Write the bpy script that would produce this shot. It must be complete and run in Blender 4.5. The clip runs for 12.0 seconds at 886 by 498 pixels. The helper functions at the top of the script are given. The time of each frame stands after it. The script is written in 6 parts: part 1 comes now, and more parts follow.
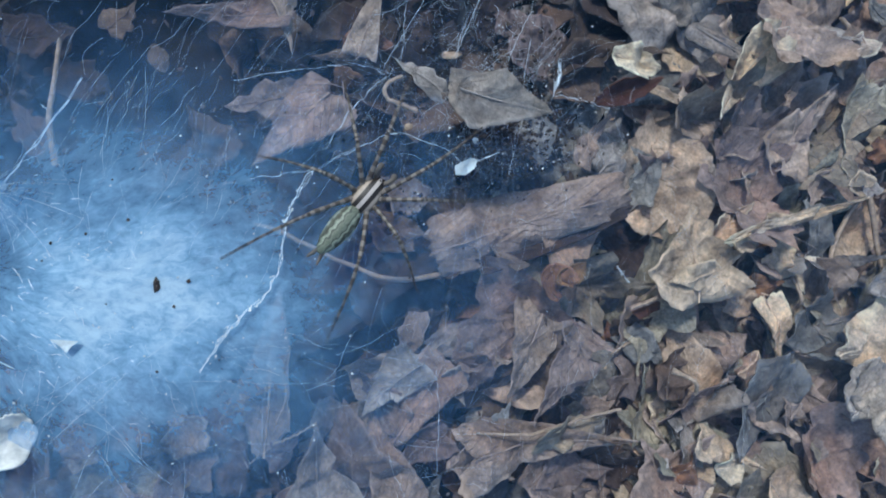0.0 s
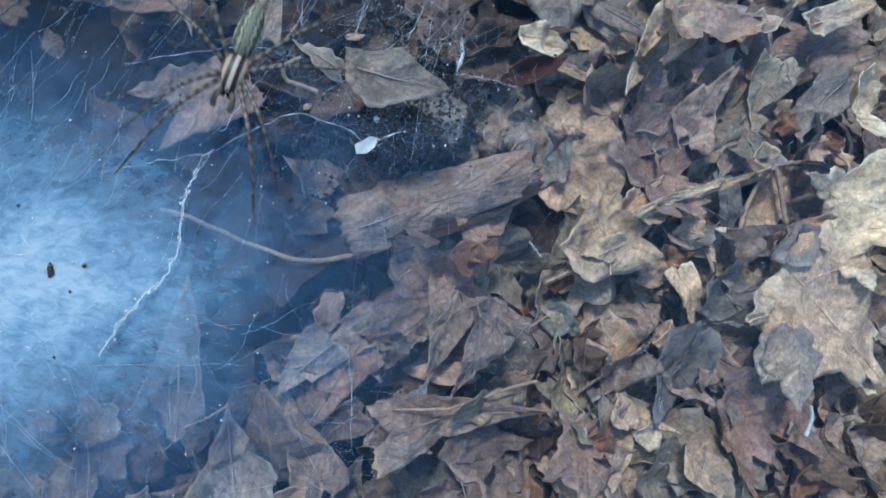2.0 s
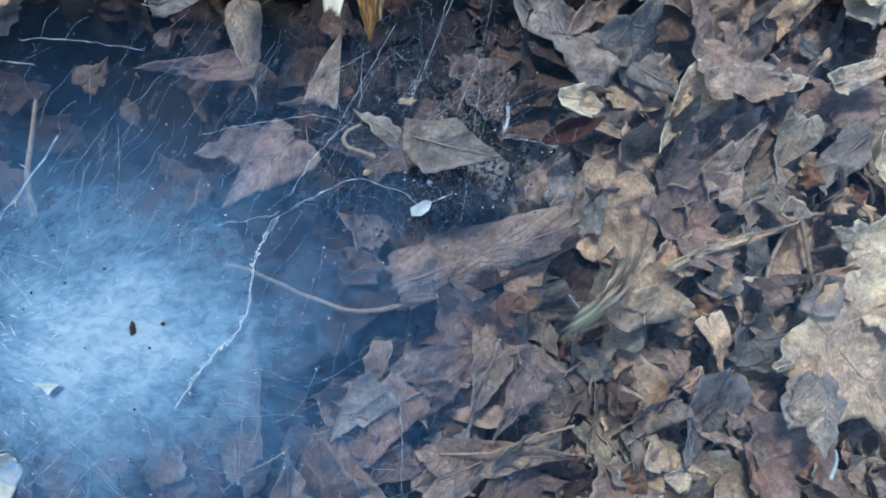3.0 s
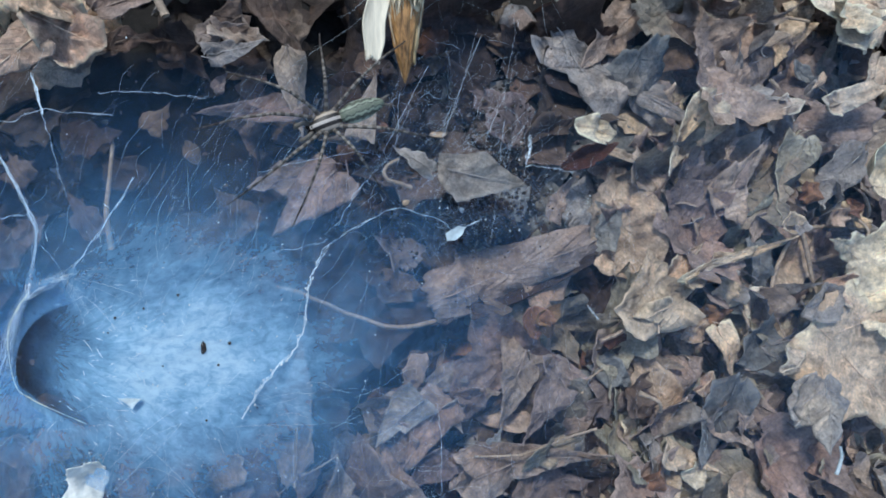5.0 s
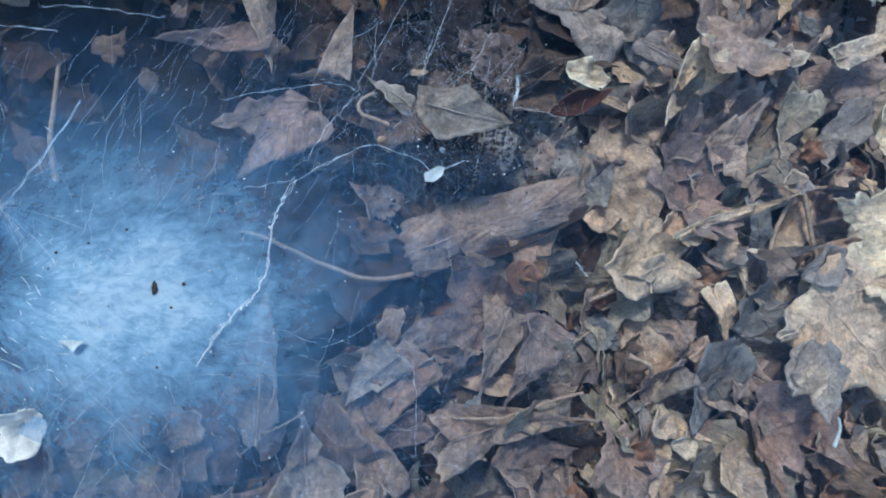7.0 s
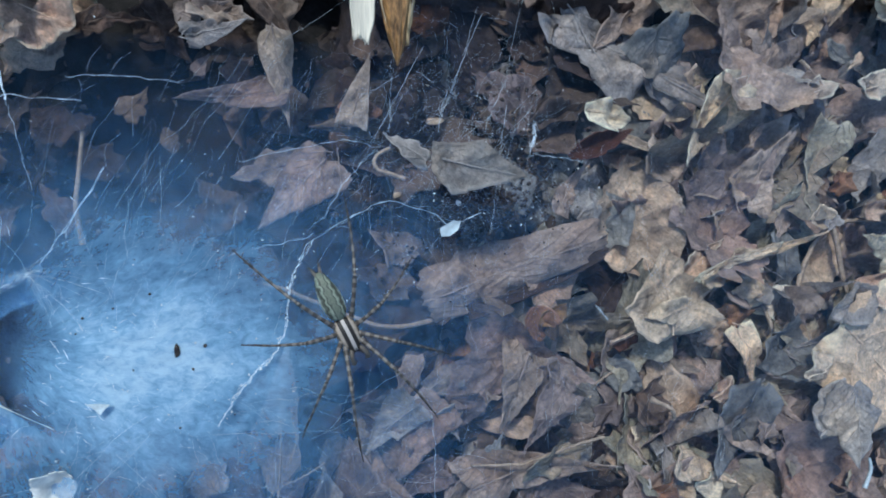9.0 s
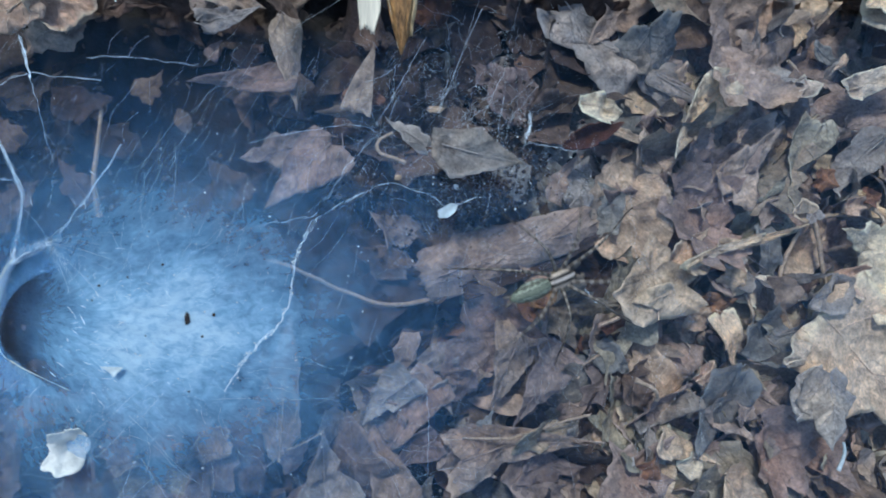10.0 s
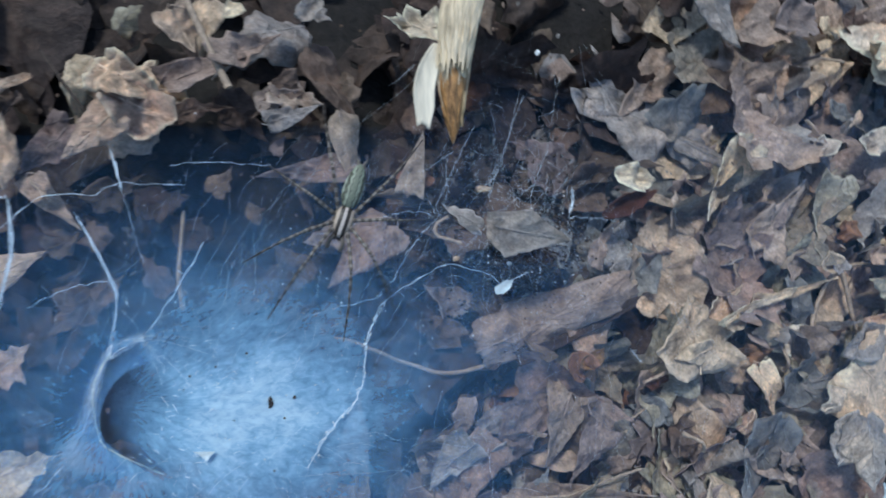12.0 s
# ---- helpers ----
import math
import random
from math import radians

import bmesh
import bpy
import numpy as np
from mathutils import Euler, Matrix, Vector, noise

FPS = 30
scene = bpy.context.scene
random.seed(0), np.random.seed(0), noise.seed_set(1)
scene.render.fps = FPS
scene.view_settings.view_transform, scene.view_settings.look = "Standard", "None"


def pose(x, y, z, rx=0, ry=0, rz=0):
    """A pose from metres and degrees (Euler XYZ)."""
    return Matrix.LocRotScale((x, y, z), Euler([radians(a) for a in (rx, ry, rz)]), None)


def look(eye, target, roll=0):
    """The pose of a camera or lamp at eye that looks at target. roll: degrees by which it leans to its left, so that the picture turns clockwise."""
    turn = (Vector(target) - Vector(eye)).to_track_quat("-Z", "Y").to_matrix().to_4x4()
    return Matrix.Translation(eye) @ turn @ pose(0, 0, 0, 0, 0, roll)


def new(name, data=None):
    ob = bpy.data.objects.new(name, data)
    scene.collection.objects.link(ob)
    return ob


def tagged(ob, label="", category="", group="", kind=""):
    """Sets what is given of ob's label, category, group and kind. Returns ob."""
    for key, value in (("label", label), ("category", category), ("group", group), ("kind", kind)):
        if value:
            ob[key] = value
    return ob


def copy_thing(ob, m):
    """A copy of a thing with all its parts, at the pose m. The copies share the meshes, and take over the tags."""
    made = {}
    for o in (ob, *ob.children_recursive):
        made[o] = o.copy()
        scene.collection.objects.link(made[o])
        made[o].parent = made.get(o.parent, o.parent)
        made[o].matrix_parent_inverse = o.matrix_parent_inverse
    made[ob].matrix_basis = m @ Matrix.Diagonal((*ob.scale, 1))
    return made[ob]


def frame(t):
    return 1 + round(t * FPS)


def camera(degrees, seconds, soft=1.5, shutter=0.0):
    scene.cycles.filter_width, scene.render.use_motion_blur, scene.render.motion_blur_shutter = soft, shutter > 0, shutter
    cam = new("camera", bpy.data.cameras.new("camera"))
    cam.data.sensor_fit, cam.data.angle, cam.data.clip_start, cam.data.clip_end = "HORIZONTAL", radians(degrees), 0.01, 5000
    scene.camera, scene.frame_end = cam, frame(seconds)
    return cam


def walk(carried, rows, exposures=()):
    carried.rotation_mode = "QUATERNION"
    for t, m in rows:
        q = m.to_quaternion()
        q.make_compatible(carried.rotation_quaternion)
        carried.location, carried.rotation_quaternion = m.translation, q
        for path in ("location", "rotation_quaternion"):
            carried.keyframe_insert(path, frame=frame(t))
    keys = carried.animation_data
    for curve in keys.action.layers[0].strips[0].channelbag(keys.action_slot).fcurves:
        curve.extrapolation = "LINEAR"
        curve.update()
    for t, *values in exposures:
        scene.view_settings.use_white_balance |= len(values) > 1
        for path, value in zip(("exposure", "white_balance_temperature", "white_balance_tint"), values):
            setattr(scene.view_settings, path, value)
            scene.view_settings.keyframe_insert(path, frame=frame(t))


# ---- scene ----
cam = camera(67.3, 12.0, soft=1.7, shutter=0.6)
PATH = [
    (0, (0.01185, 0.00974, 0.21053), (0.06534, 0.01189, 0.01783), 88.07),
    (0.5, (0.01455, 0.01859, 0.20986), (0.06877, 0.02082, 0.01737), 88.79),
    (1, (0.03065, 0.02754, 0.22443), (0.08701, 0.03030, 0.03255), 88.15),
    (1.5, (0.02944, 0.01814, 0.21766), (0.08720, 0.01787, 0.02619), 90.30),
    (2, (0.02892, 0.00461, 0.21843), (0.09031, 0.00508, 0.02808), 87.99),
    (2.5, (0.01538, 0.00662, 0.22233), (0.07583, 0.01051, 0.03173), 85.33),
    (2.7, (0.01404, 0.01545, 0.22493), (0.07307, 0.01902, 0.03388), 85.66),
    (4.3, (0.00797, 0.02292, 0.22737), (0.07340, 0.02763, 0.03844), 84.54),
    (4.5, (0.00360, 0.03047, 0.23489), (0.06492, 0.03495, 0.04457), 83.96),
    (5, (-0.00036, 0.02185, 0.24295), (0.05764, 0.02844, 0.05166), 81.51),
    (5.5, (0.00156, 0.02169, 0.24382), (0.05952, 0.02978, 0.05257), 80.42),
    (6, (0.00253, 0.00837, 0.22975), (0.06377, 0.01329, 0.03942), 84.60),
    (6.5, (0.00459, 0.00336, 0.23325), (0.06677, 0.00763, 0.04320), 85.07),
    (7, (0.00799, 0.00724, 0.22810), (0.06840, 0.01160, 0.03749), 84.78),
    (7.2, (0.00924, 0.00946, 0.23046), (0.06712, 0.01590, 0.03913), 81.02),
    (8.8, (0.01413, 0.02347, 0.22698), (0.06459, 0.02476, 0.03346), 86.42),
    (9, (0.01254, 0.02597, 0.23049), (0.06375, 0.02774, 0.03716), 86.23),
    (9.5, (0.00613, 0.02708, 0.23136), (0.05975, 0.02591, 0.03869), 90.57),
    (10, (0.00993, 0.02060, 0.24088), (0.06169, 0.02170, 0.04770), 88.26),
    (10.5, (0.01938, 0.01656, 0.23668), (0.07054, 0.01826, 0.04334), 86.86),
    (11, (0.01418, 0.02101, 0.24363), (0.06438, 0.02539, 0.05008), 83.44),
    (11.5, (0.00213, 0.03082, 0.26283), (0.04912, 0.04177, 0.06874), 74.88),
    (11.8, (-0.01408, 0.03831, 0.25652), (0.03757, 0.04821, 0.05785), 77.46),
    (12, (-0.00989, 0.03804, 0.25189), (0.04041, 0.04653, 0.05851), 77.68),
]

EXPOSURE = [(0, 0.66, 5860, 3), (7, 0.64, 5860, 3), (9, 0.55, 5690, 2), (11, 0.58, 5700, 2), (12, 0.57, 5790, 3)]
walk(cam, [(t, look(eye, target, roll)) for t, eye, target, roll in PATH], EXPOSURE)


# ---- world and light: open shade under a clear blue sky, low soft sun through thin cloud ----
SUN_EL, SUN_AZ = 50.0, 120.0
world = bpy.data.worlds.new("sky")
scene.world = world
world.use_nodes = True
_wn = world.node_tree.nodes
_sky = _wn.new("ShaderNodeTexSky")
_sky.sky_type, _sky.sun_disc = "NISHITA", False
_sky.sun_elevation, _sky.sun_rotation = radians(SUN_EL), radians(90 - SUN_AZ)
_wn["Background"].inputs["Strength"].default_value = 0.118
world.node_tree.links.new(_sky.outputs["Color"], _wn["Background"].inputs["Color"])
sun = new("sun", bpy.data.lights.new("sun", "SUN"))
sun.data.energy, sun.data.angle, sun.data.color = 1.6, radians(8), (1.0, 0.95, 0.88)
_a, _e = radians(SUN_AZ), radians(SUN_EL)
sun.matrix_world = look((math.cos(_a) * math.cos(_e), math.sin(_a) * math.cos(_e), math.sin(_e)), (0, 0, 0))


# ---- materials ----
def node_kit(name):
    m = bpy.data.materials.new(name)
    m.use_nodes = True
    nt = m.node_tree
    return m, nt, nt.nodes["Principled BSDF"], nt.nodes["Material Output"]


def add(nt, kind, **values):
    n = nt.nodes.new(kind)
    for key, value in values.items():
        n.inputs[key].default_value = value
    return n


def noise_tex(nt, vec, scale, detail=4.0, rough=0.55):
    n = add(nt, "ShaderNodeTexNoise", Scale=scale, Detail=detail, Roughness=rough)
    nt.links.new(vec, n.inputs["Vector"])
    return n.outputs["Fac"]


def ramp(nt, fac, stops):
    r = nt.nodes.new("ShaderNodeValToRGB")
    el = r.color_ramp.elements
    while len(el) < len(stops):
        el.new(0.5)
    for e, (p, c) in zip(el, stops):
        e.position, e.color = p, (*c, 1) if len(c) == 3 else c
    nt.links.new(fac, r.inputs["Fac"])
    return r.outputs["Color"]


def mix(nt, fac, a, b, how="MIX"):
    n = nt.nodes.new("ShaderNodeMix")
    n.data_type, n.blend_type = "RGBA", how
    for sock, v in ((n.inputs[0], fac), (n.inputs[6], a), (n.inputs[7], b)):
        if isinstance(v, (int, float)):
            sock.default_value = v
        elif isinstance(v, tuple):
            sock.default_value = (*v, 1)
        else:
            nt.links.new(v, sock)
    return n.outputs[2]


def calc(nt, how, a, b=0.0):
    n = nt.nodes.new("ShaderNodeMath")
    n.operation = how
    for sock, v in zip(n.inputs, (a, b)):
        if isinstance(v, (int, float)):
            sock.default_value = v
        else:
            nt.links.new(v, sock)
    return n.outputs[0]


def tone(c, k):
    return tuple(min(1.0, v * k) for v in c)


def leaf_material(name, c, spots=0.5, rough=0.62):
    """Dry leaf: mottled blade, side veins from the leaf's own u,v, brown spots, see-through a little."""
    m, nt, bsdf, out = node_kit(name)
    nt["tone"] = tone(c, 0.98)
    obj = nt.nodes.new("ShaderNodeTexCoord").outputs["Object"]
    uv = nt.nodes.new("ShaderNodeUVMap").outputs["UV"]
    rnd = calc(nt, "FRACT", calc(nt, "ADD", nt.nodes.new("ShaderNodeObjectInfo").outputs["Random"], nt.nodes.new("ShaderNodeNewGeometry").outputs["Random Per Island"]))
    vary = nt.nodes.new("ShaderNodeVectorMath")
    vary.operation = "ADD"
    shift = nt.nodes.new("ShaderNodeCombineXYZ")
    for k in range(3):
        nt.links.new(rnd, shift.inputs[k])
    nt.links.new(obj, vary.inputs[0])
    nt.links.new(shift.outputs[0], vary.inputs[1])
    p = vary.outputs[0]
    big = noise_tex(nt, p, 70, 3)
    fine = noise_tex(nt, p, 800, 8, 0.75)
    col = ramp(nt, big, [(0.28, tone(c, 0.55)), (0.5, c), (0.72, tone(c, 1.35))])
    col = mix(nt, 0.55, col, ramp(nt, fine, [(0.32, (0.28, 0.27, 0.28)), (0.5, (0.9, 0.9, 0.9)), (0.68, (1.5, 1.47, 1.44))]), "MULTIPLY")
    mott = noise_tex(nt, p, 210, 6, 0.72)
    col = mix(nt, 0.8, col, ramp(nt, mott, [(0.32, (0.5, 0.49, 0.5)), (0.5, (0.95, 0.95, 0.95)), (0.68, (1.5, 1.47, 1.42))]), "MULTIPLY")
    warm = noise_tex(nt, p, 46, 4, 0.6)
    col = mix(nt, 0.45, col, ramp(nt, warm, [(0.34, (0.72, 0.80, 0.90)), (0.5, (1.0, 1.0, 1.0)), (0.66, (1.30, 1.02, 0.76))]), "MULTIPLY")
    spot = noise_tex(nt, p, 160, 5, 0.65)
    patch = ramp(nt, spot, [(0.60, (0, 0, 0)), (0.70, (spots, spots, spots))])
    col = mix(nt, patch, col, (0.10, 0.05, 0.028))
    fleck = noise_tex(nt, p, 1500, 3, 0.6)
    col = mix(nt, ramp(nt, fleck, [(0.66, (0, 0, 0)), (0.74, (0.3, 0.3, 0.3))]), col, tone(c, 1.9))
    # dry margins: bleached in places, browned in others
    edge = nt.nodes.new("ShaderNodeAttribute")
    edge.attribute_name = "rim"
    margin = calc(nt, "MULTIPLY", ramp(nt, edge.outputs["Fac"], [(0.80, (0, 0, 0)), (0.98, (1, 1, 1))]), 0.6)
    col = mix(nt, margin, col, mix(nt, ramp(nt, warm, [(0.46, (0, 0, 0)), (0.54, (1, 1, 1))]), tone(c, 1.6), tone(c, 0.55)))
    # each leaf a little lighter, darker, redder than the next
    hsv = nt.nodes.new("ShaderNodeHueSaturation")
    nt.links.new(col, hsv.inputs["Color"])
    nt.links.new(calc(nt, "MULTIPLY_ADD", rnd, 0.36), hsv.inputs["Value"])
    hsv.inputs["Value"].links[0].from_node.inputs[2].default_value = 0.82
    nt.links.new(calc(nt, "MULTIPLY_ADD", rnd, 0.03), hsv.inputs["Hue"])
    hsv.inputs["Hue"].links[0].from_node.inputs[2].default_value = 0.485
    # side veins
    sep = nt.nodes.new("ShaderNodeSeparateXYZ")
    nt.links.new(uv, sep.inputs[0])
    slant = calc(nt, "SUBTRACT", calc(nt, "ADD", calc(nt, "MULTIPLY", sep.outputs[0], 11.0), calc(nt, "MULTIPLY", spot, 2.2)), calc(nt, "MULTIPLY", calc(nt, "ABSOLUTE", sep.outputs[1]), 9.0))
    saw = calc(nt, "ABSOLUTE", calc(nt, "SUBTRACT", calc(nt, "FRACT", slant), 0.5))
    vein = calc(nt, "MULTIPLY", ramp(nt, saw, [(0.0, (1, 1, 1)), (0.10, (0, 0, 0))]), ramp(nt, big, [(0.35, (0.1, 0.1, 0.1)), (0.6, (1, 1, 1))]))
    nt.links.new(mix(nt, calc(nt, "MULTIPLY", vein, 0.30), hsv.outputs["Color"], tone(c, 1.5)), bsdf.inputs["Base Color"])
    hgt = calc(nt, "ADD", calc(nt, "MULTIPLY", fine, 0.5), calc(nt, "MULTIPLY", vein, 0.35))
    hgt = calc(nt, "ADD", hgt, calc(nt, "ADD", calc(nt, "MULTIPLY", spot, 0.5), calc(nt, "MULTIPLY", mott, 0.9)))
    # crumpled facets
    bent = nt.nodes.new("ShaderNodeVectorMath")
    bent.operation = "ADD"
    nt.links.new(p, bent.inputs[0])
    sway = nt.nodes.new("ShaderNodeCombineXYZ")
    for k, f in enumerate((spot, mott, big)):
        nt.links.new(calc(nt, "MULTIPLY", f, 0.006), sway.inputs[k])
    nt.links.new(sway.outputs[0], bent.inputs[1])
    cells = add(nt, "ShaderNodeTexVoronoi", Scale=115.0)
    nt.links.new(bent.outputs[0], cells.inputs["Vector"])
    hgt = calc(nt, "ADD", hgt, calc(nt, "MULTIPLY", cells.outputs["Distance"], 1.5))
    bump = add(nt, "ShaderNodeBump", Strength=0.9, Distance=0.0014)
    nt.links.new(hgt, bump.inputs["Height"])
    nt.links.new(bump.outputs[0], bsdf.inputs["Normal"])
    bsdf.inputs["Roughness"].default_value = rough
    bsdf.inputs["Specular IOR Level"].default_value = 0.35
    tr = nt.nodes.new("ShaderNodeBsdfTranslucent")
    nt.links.new(hsv.outputs["Color"], tr.inputs["Color"])
    both = nt.nodes.new("ShaderNodeMixShader")
    both.inputs[0].default_value = 0.12
    nt.links.new(bsdf.outputs[0], both.inputs[1])
    nt.links.new(tr.outputs[0], both.inputs[2])
    nt.links.new(both.outputs[0], out.inputs["Surface"])
    return m


def plain_material(name, c, scale, rough=0.7, depth=0.0004, spread=0.6, stretch=(1, 1, 1)):
    m, nt, bsdf, out = node_kit(name)
    nt["tone"] = c
    obj = nt.nodes.new("ShaderNodeTexCoord").outputs["Object"]
    mp = nt.nodes.new("ShaderNodeMapping")
    mp.inputs["Scale"].default_value = stretch
    nt.links.new(obj, mp.inputs["Vector"])
    a = noise_tex(nt, mp.outputs[0], scale, 5, 0.65)
    b = noise_tex(nt, mp.outputs[0], scale * 0.17, 3)
    col = ramp(nt, a, [(0.3, tone(c, 1 - spread)), (0.7, tone(c, 1 + spread))])
    col = mix(nt, 0.5, col, ramp(nt, b, [(0.35, (0.6, 0.6, 0.6)), (0.65, (1.3, 1.3, 1.3))]), "MULTIPLY")
    nt.links.new(col, bsdf.inputs["Base Color"])
    bump = add(nt, "ShaderNodeBump", Strength=0.7, Distance=depth)
    nt.links.new(a, bump.inputs["Height"])
    nt.links.new(bump.outputs[0], bsdf.inputs["Normal"])
    bsdf.inputs["Roughness"].default_value = rough
    return m


LEAF = {
    "tan": leaf_material("leaf_tan", (0.59, 0.455, 0.335)),
    "brown": leaf_material("leaf_brown", (0.165, 0.118, 0.092)),
    "pink": leaf_material("leaf_pinkish_brown", (0.39, 0.302, 0.25)),
    "grey": leaf_material("leaf_grey", (0.37, 0.335, 0.31)),
    "pale": leaf_material("leaf_pale", (0.72, 0.60, 0.46), 0.35),
    "gold": leaf_material("leaf_golden", (0.75, 0.555, 0.395), 0.4),
    "orange": leaf_material("leaf_orange", (0.30, 0.172, 0.10)),
    "dark": leaf_material("leaf_dark_red", (0.11, 0.05, 0.028), 0.4, 0.42),
    "olive": leaf_material("leaf_olive", (0.35, 0.31, 0.24)),
    "slate": leaf_material("leaf_slate", (0.235, 0.23, 0.22)),
    "mauve": leaf_material("leaf_dusky", (0.255, 0.20, 0.18)),
    "white": plain_material("petal_white", (0.76, 0.76, 0.71), 300, 0.7, 0.0006, 0.25),
    # umber also carries the shade of the litter under the web and in hollows
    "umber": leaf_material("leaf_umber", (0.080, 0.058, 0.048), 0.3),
}
RIB = {k: plain_material("rib_" + k, tuple(v.node_tree["tone"]), 900, spread=0.3) for k, v in LEAF.items()}
VEIN = plain_material("leaf_vein", (0.36, 0.27, 0.19), 900, spread=0.3)
STALK = plain_material("leaf_stalk", (0.33, 0.25, 0.18), 700, spread=0.4)
# near black: the shade in the gaps between leaves is partly in this colour
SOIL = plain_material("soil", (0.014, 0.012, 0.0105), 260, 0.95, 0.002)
CRUMB = plain_material("crumb", (0.05, 0.036, 0.028), 900, 0.9)
CHIP = plain_material("chip_white", (0.72, 0.74, 0.72), 900, 0.6, spread=0.12)
FLAKE = plain_material("flake_white", (0.52, 0.60, 0.62), 900, 0.6, spread=0.15)
HUSK_PALE = plain_material("husk_cream", (0.74, 0.66, 0.5), 420, 0.5, spread=0.25, stretch=(1, 0.12, 1))
HUSK_TAN = plain_material("husk_tan", (0.60, 0.42, 0.21), 420, 0.5, spread=0.35, stretch=(1, 1, 0.3))
HUSK_STALK = plain_material("husk_stalk", (0.66, 0.54, 0.36), 520, 0.5, spread=0.45, stretch=(1, 0.08, 1))
HUSK_BROWN = plain_material("husk_brown", (0.34, 0.18, 0.065), 620, 0.4, spread=0.9, stretch=(1, 0.10, 1))


def silk_sheet_material():
    """Sheet silk: its cover follows the stored density, broken up into streaks and small gaps."""
    m, nt, bsdf, out = node_kit("silk_sheet")
    obj = nt.nodes.new("ShaderNodeTexCoord").outputs["Object"]
    den = nt.nodes.new("ShaderNodeAttribute")
    den.attribute_name = "silk_cover"
    way = nt.nodes.new("ShaderNodeAttribute")
    way.attribute_name = "silk_way"
    streak = noise_tex(nt, way.outputs["Vector"], 1.0, 6, 0.68)
    streak.node.inputs["Distortion"].default_value = 0.5
    cloud = noise_tex(nt, obj, 62, 5, 0.55)
    grain = noise_tex(nt, obj, 900, 3, 0.6)
    k = calc(nt, "MULTIPLY", ramp(nt, streak, [(0.3, (0.60, 0.60, 0.60)), (0.72, (1.40, 1.40, 1.40))]), ramp(nt, cloud, [(0.30, (0.62, 0.62, 0.62)), (0.5, (0.98, 0.98, 0.98)), (0.72, (1.4, 1.4, 1.4))]))
    k = calc(nt, "MULTIPLY", k, ramp(nt, grain, [(0.3, (0.94, 0.94, 0.94)), (0.7, (1.06, 1.06, 1.06))]))
    cover = calc(nt, "SUBTRACT", 1.0, calc(nt, "POWER", 2.718, calc(nt, "MULTIPLY", calc(nt, "MULTIPLY", den.outputs["Fac"], k), -1.0)))
    # thin silk is tinted deep blue: the blue cast of the dark gaps is put in here
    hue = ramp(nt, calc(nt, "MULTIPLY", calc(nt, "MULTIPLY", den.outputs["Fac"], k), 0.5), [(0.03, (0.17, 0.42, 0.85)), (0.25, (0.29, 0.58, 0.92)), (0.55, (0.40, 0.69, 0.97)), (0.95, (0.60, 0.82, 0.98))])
    dif = nt.nodes.new("ShaderNodeBsdfDiffuse")
    tra = nt.nodes.new("ShaderNodeBsdfTranslucent")
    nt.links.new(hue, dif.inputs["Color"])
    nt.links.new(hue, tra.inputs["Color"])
    body = nt.nodes.new("ShaderNodeMixShader")
    body.inputs[0].default_value = 0.3
    nt.links.new(dif.outputs[0], body.inputs[1])
    nt.links.new(tra.outputs[0], body.inputs[2])
    clear = nt.nodes.new("ShaderNodeBsdfTransparent")
    both = nt.nodes.new("ShaderNodeMixShader")
    nt.links.new(cover, both.inputs[0])
    nt.links.new(clear.outputs[0], both.inputs[1])
    nt.links.new(body.outputs[0], both.inputs[2])
    nt.links.new(both.outputs[0], out.inputs["Surface"])
    return m


SILK_SHEET = silk_sheet_material()
SILK_CREAM = plain_material("silk_cream", (0.80, 0.80, 0.64), 800, 0.35, 0.00002, 0.12)
SILK = plain_material("silk_thread", (0.78, 0.87, 0.95), 800, 0.35, 0.00002, 0.12)


def carapace_material():
    m, nt, bsdf, out = node_kit("spider_carapace")
    obj = nt.nodes.new("ShaderNodeTexCoord").outputs["Object"]
    sep = nt.nodes.new("ShaderNodeSeparateXYZ")
    nt.links.new(obj, sep.inputs[0])
    y = calc(nt, "ABSOLUTE", sep.outputs[1])
    col = ramp(nt, calc(nt, "MULTIPLY", y, 300.0), [(0.0, (0.52, 0.46, 0.40)), (0.11, (0.50, 0.44, 0.38)), (0.16, (0.02, 0.014, 0.01)), (0.40, (0.022, 0.016, 0.011)), (0.50, (0.46, 0.38, 0.30)), (0.66, (0.40, 0.33, 0.25)), (0.76, (0.12, 0.09, 0.06))])
    grain = noise_tex(nt, obj, 1400, 4)
    nt.links.new(mix(nt, 0.4, col, ramp(nt, grain, [(0.3, (0.5, 0.5, 0.5)), (0.7, (1.2, 1.2, 1.2))]), "MULTIPLY"), bsdf.inputs["Base Color"])
    bsdf.inputs["Roughness"].default_value = 0.5
    return m


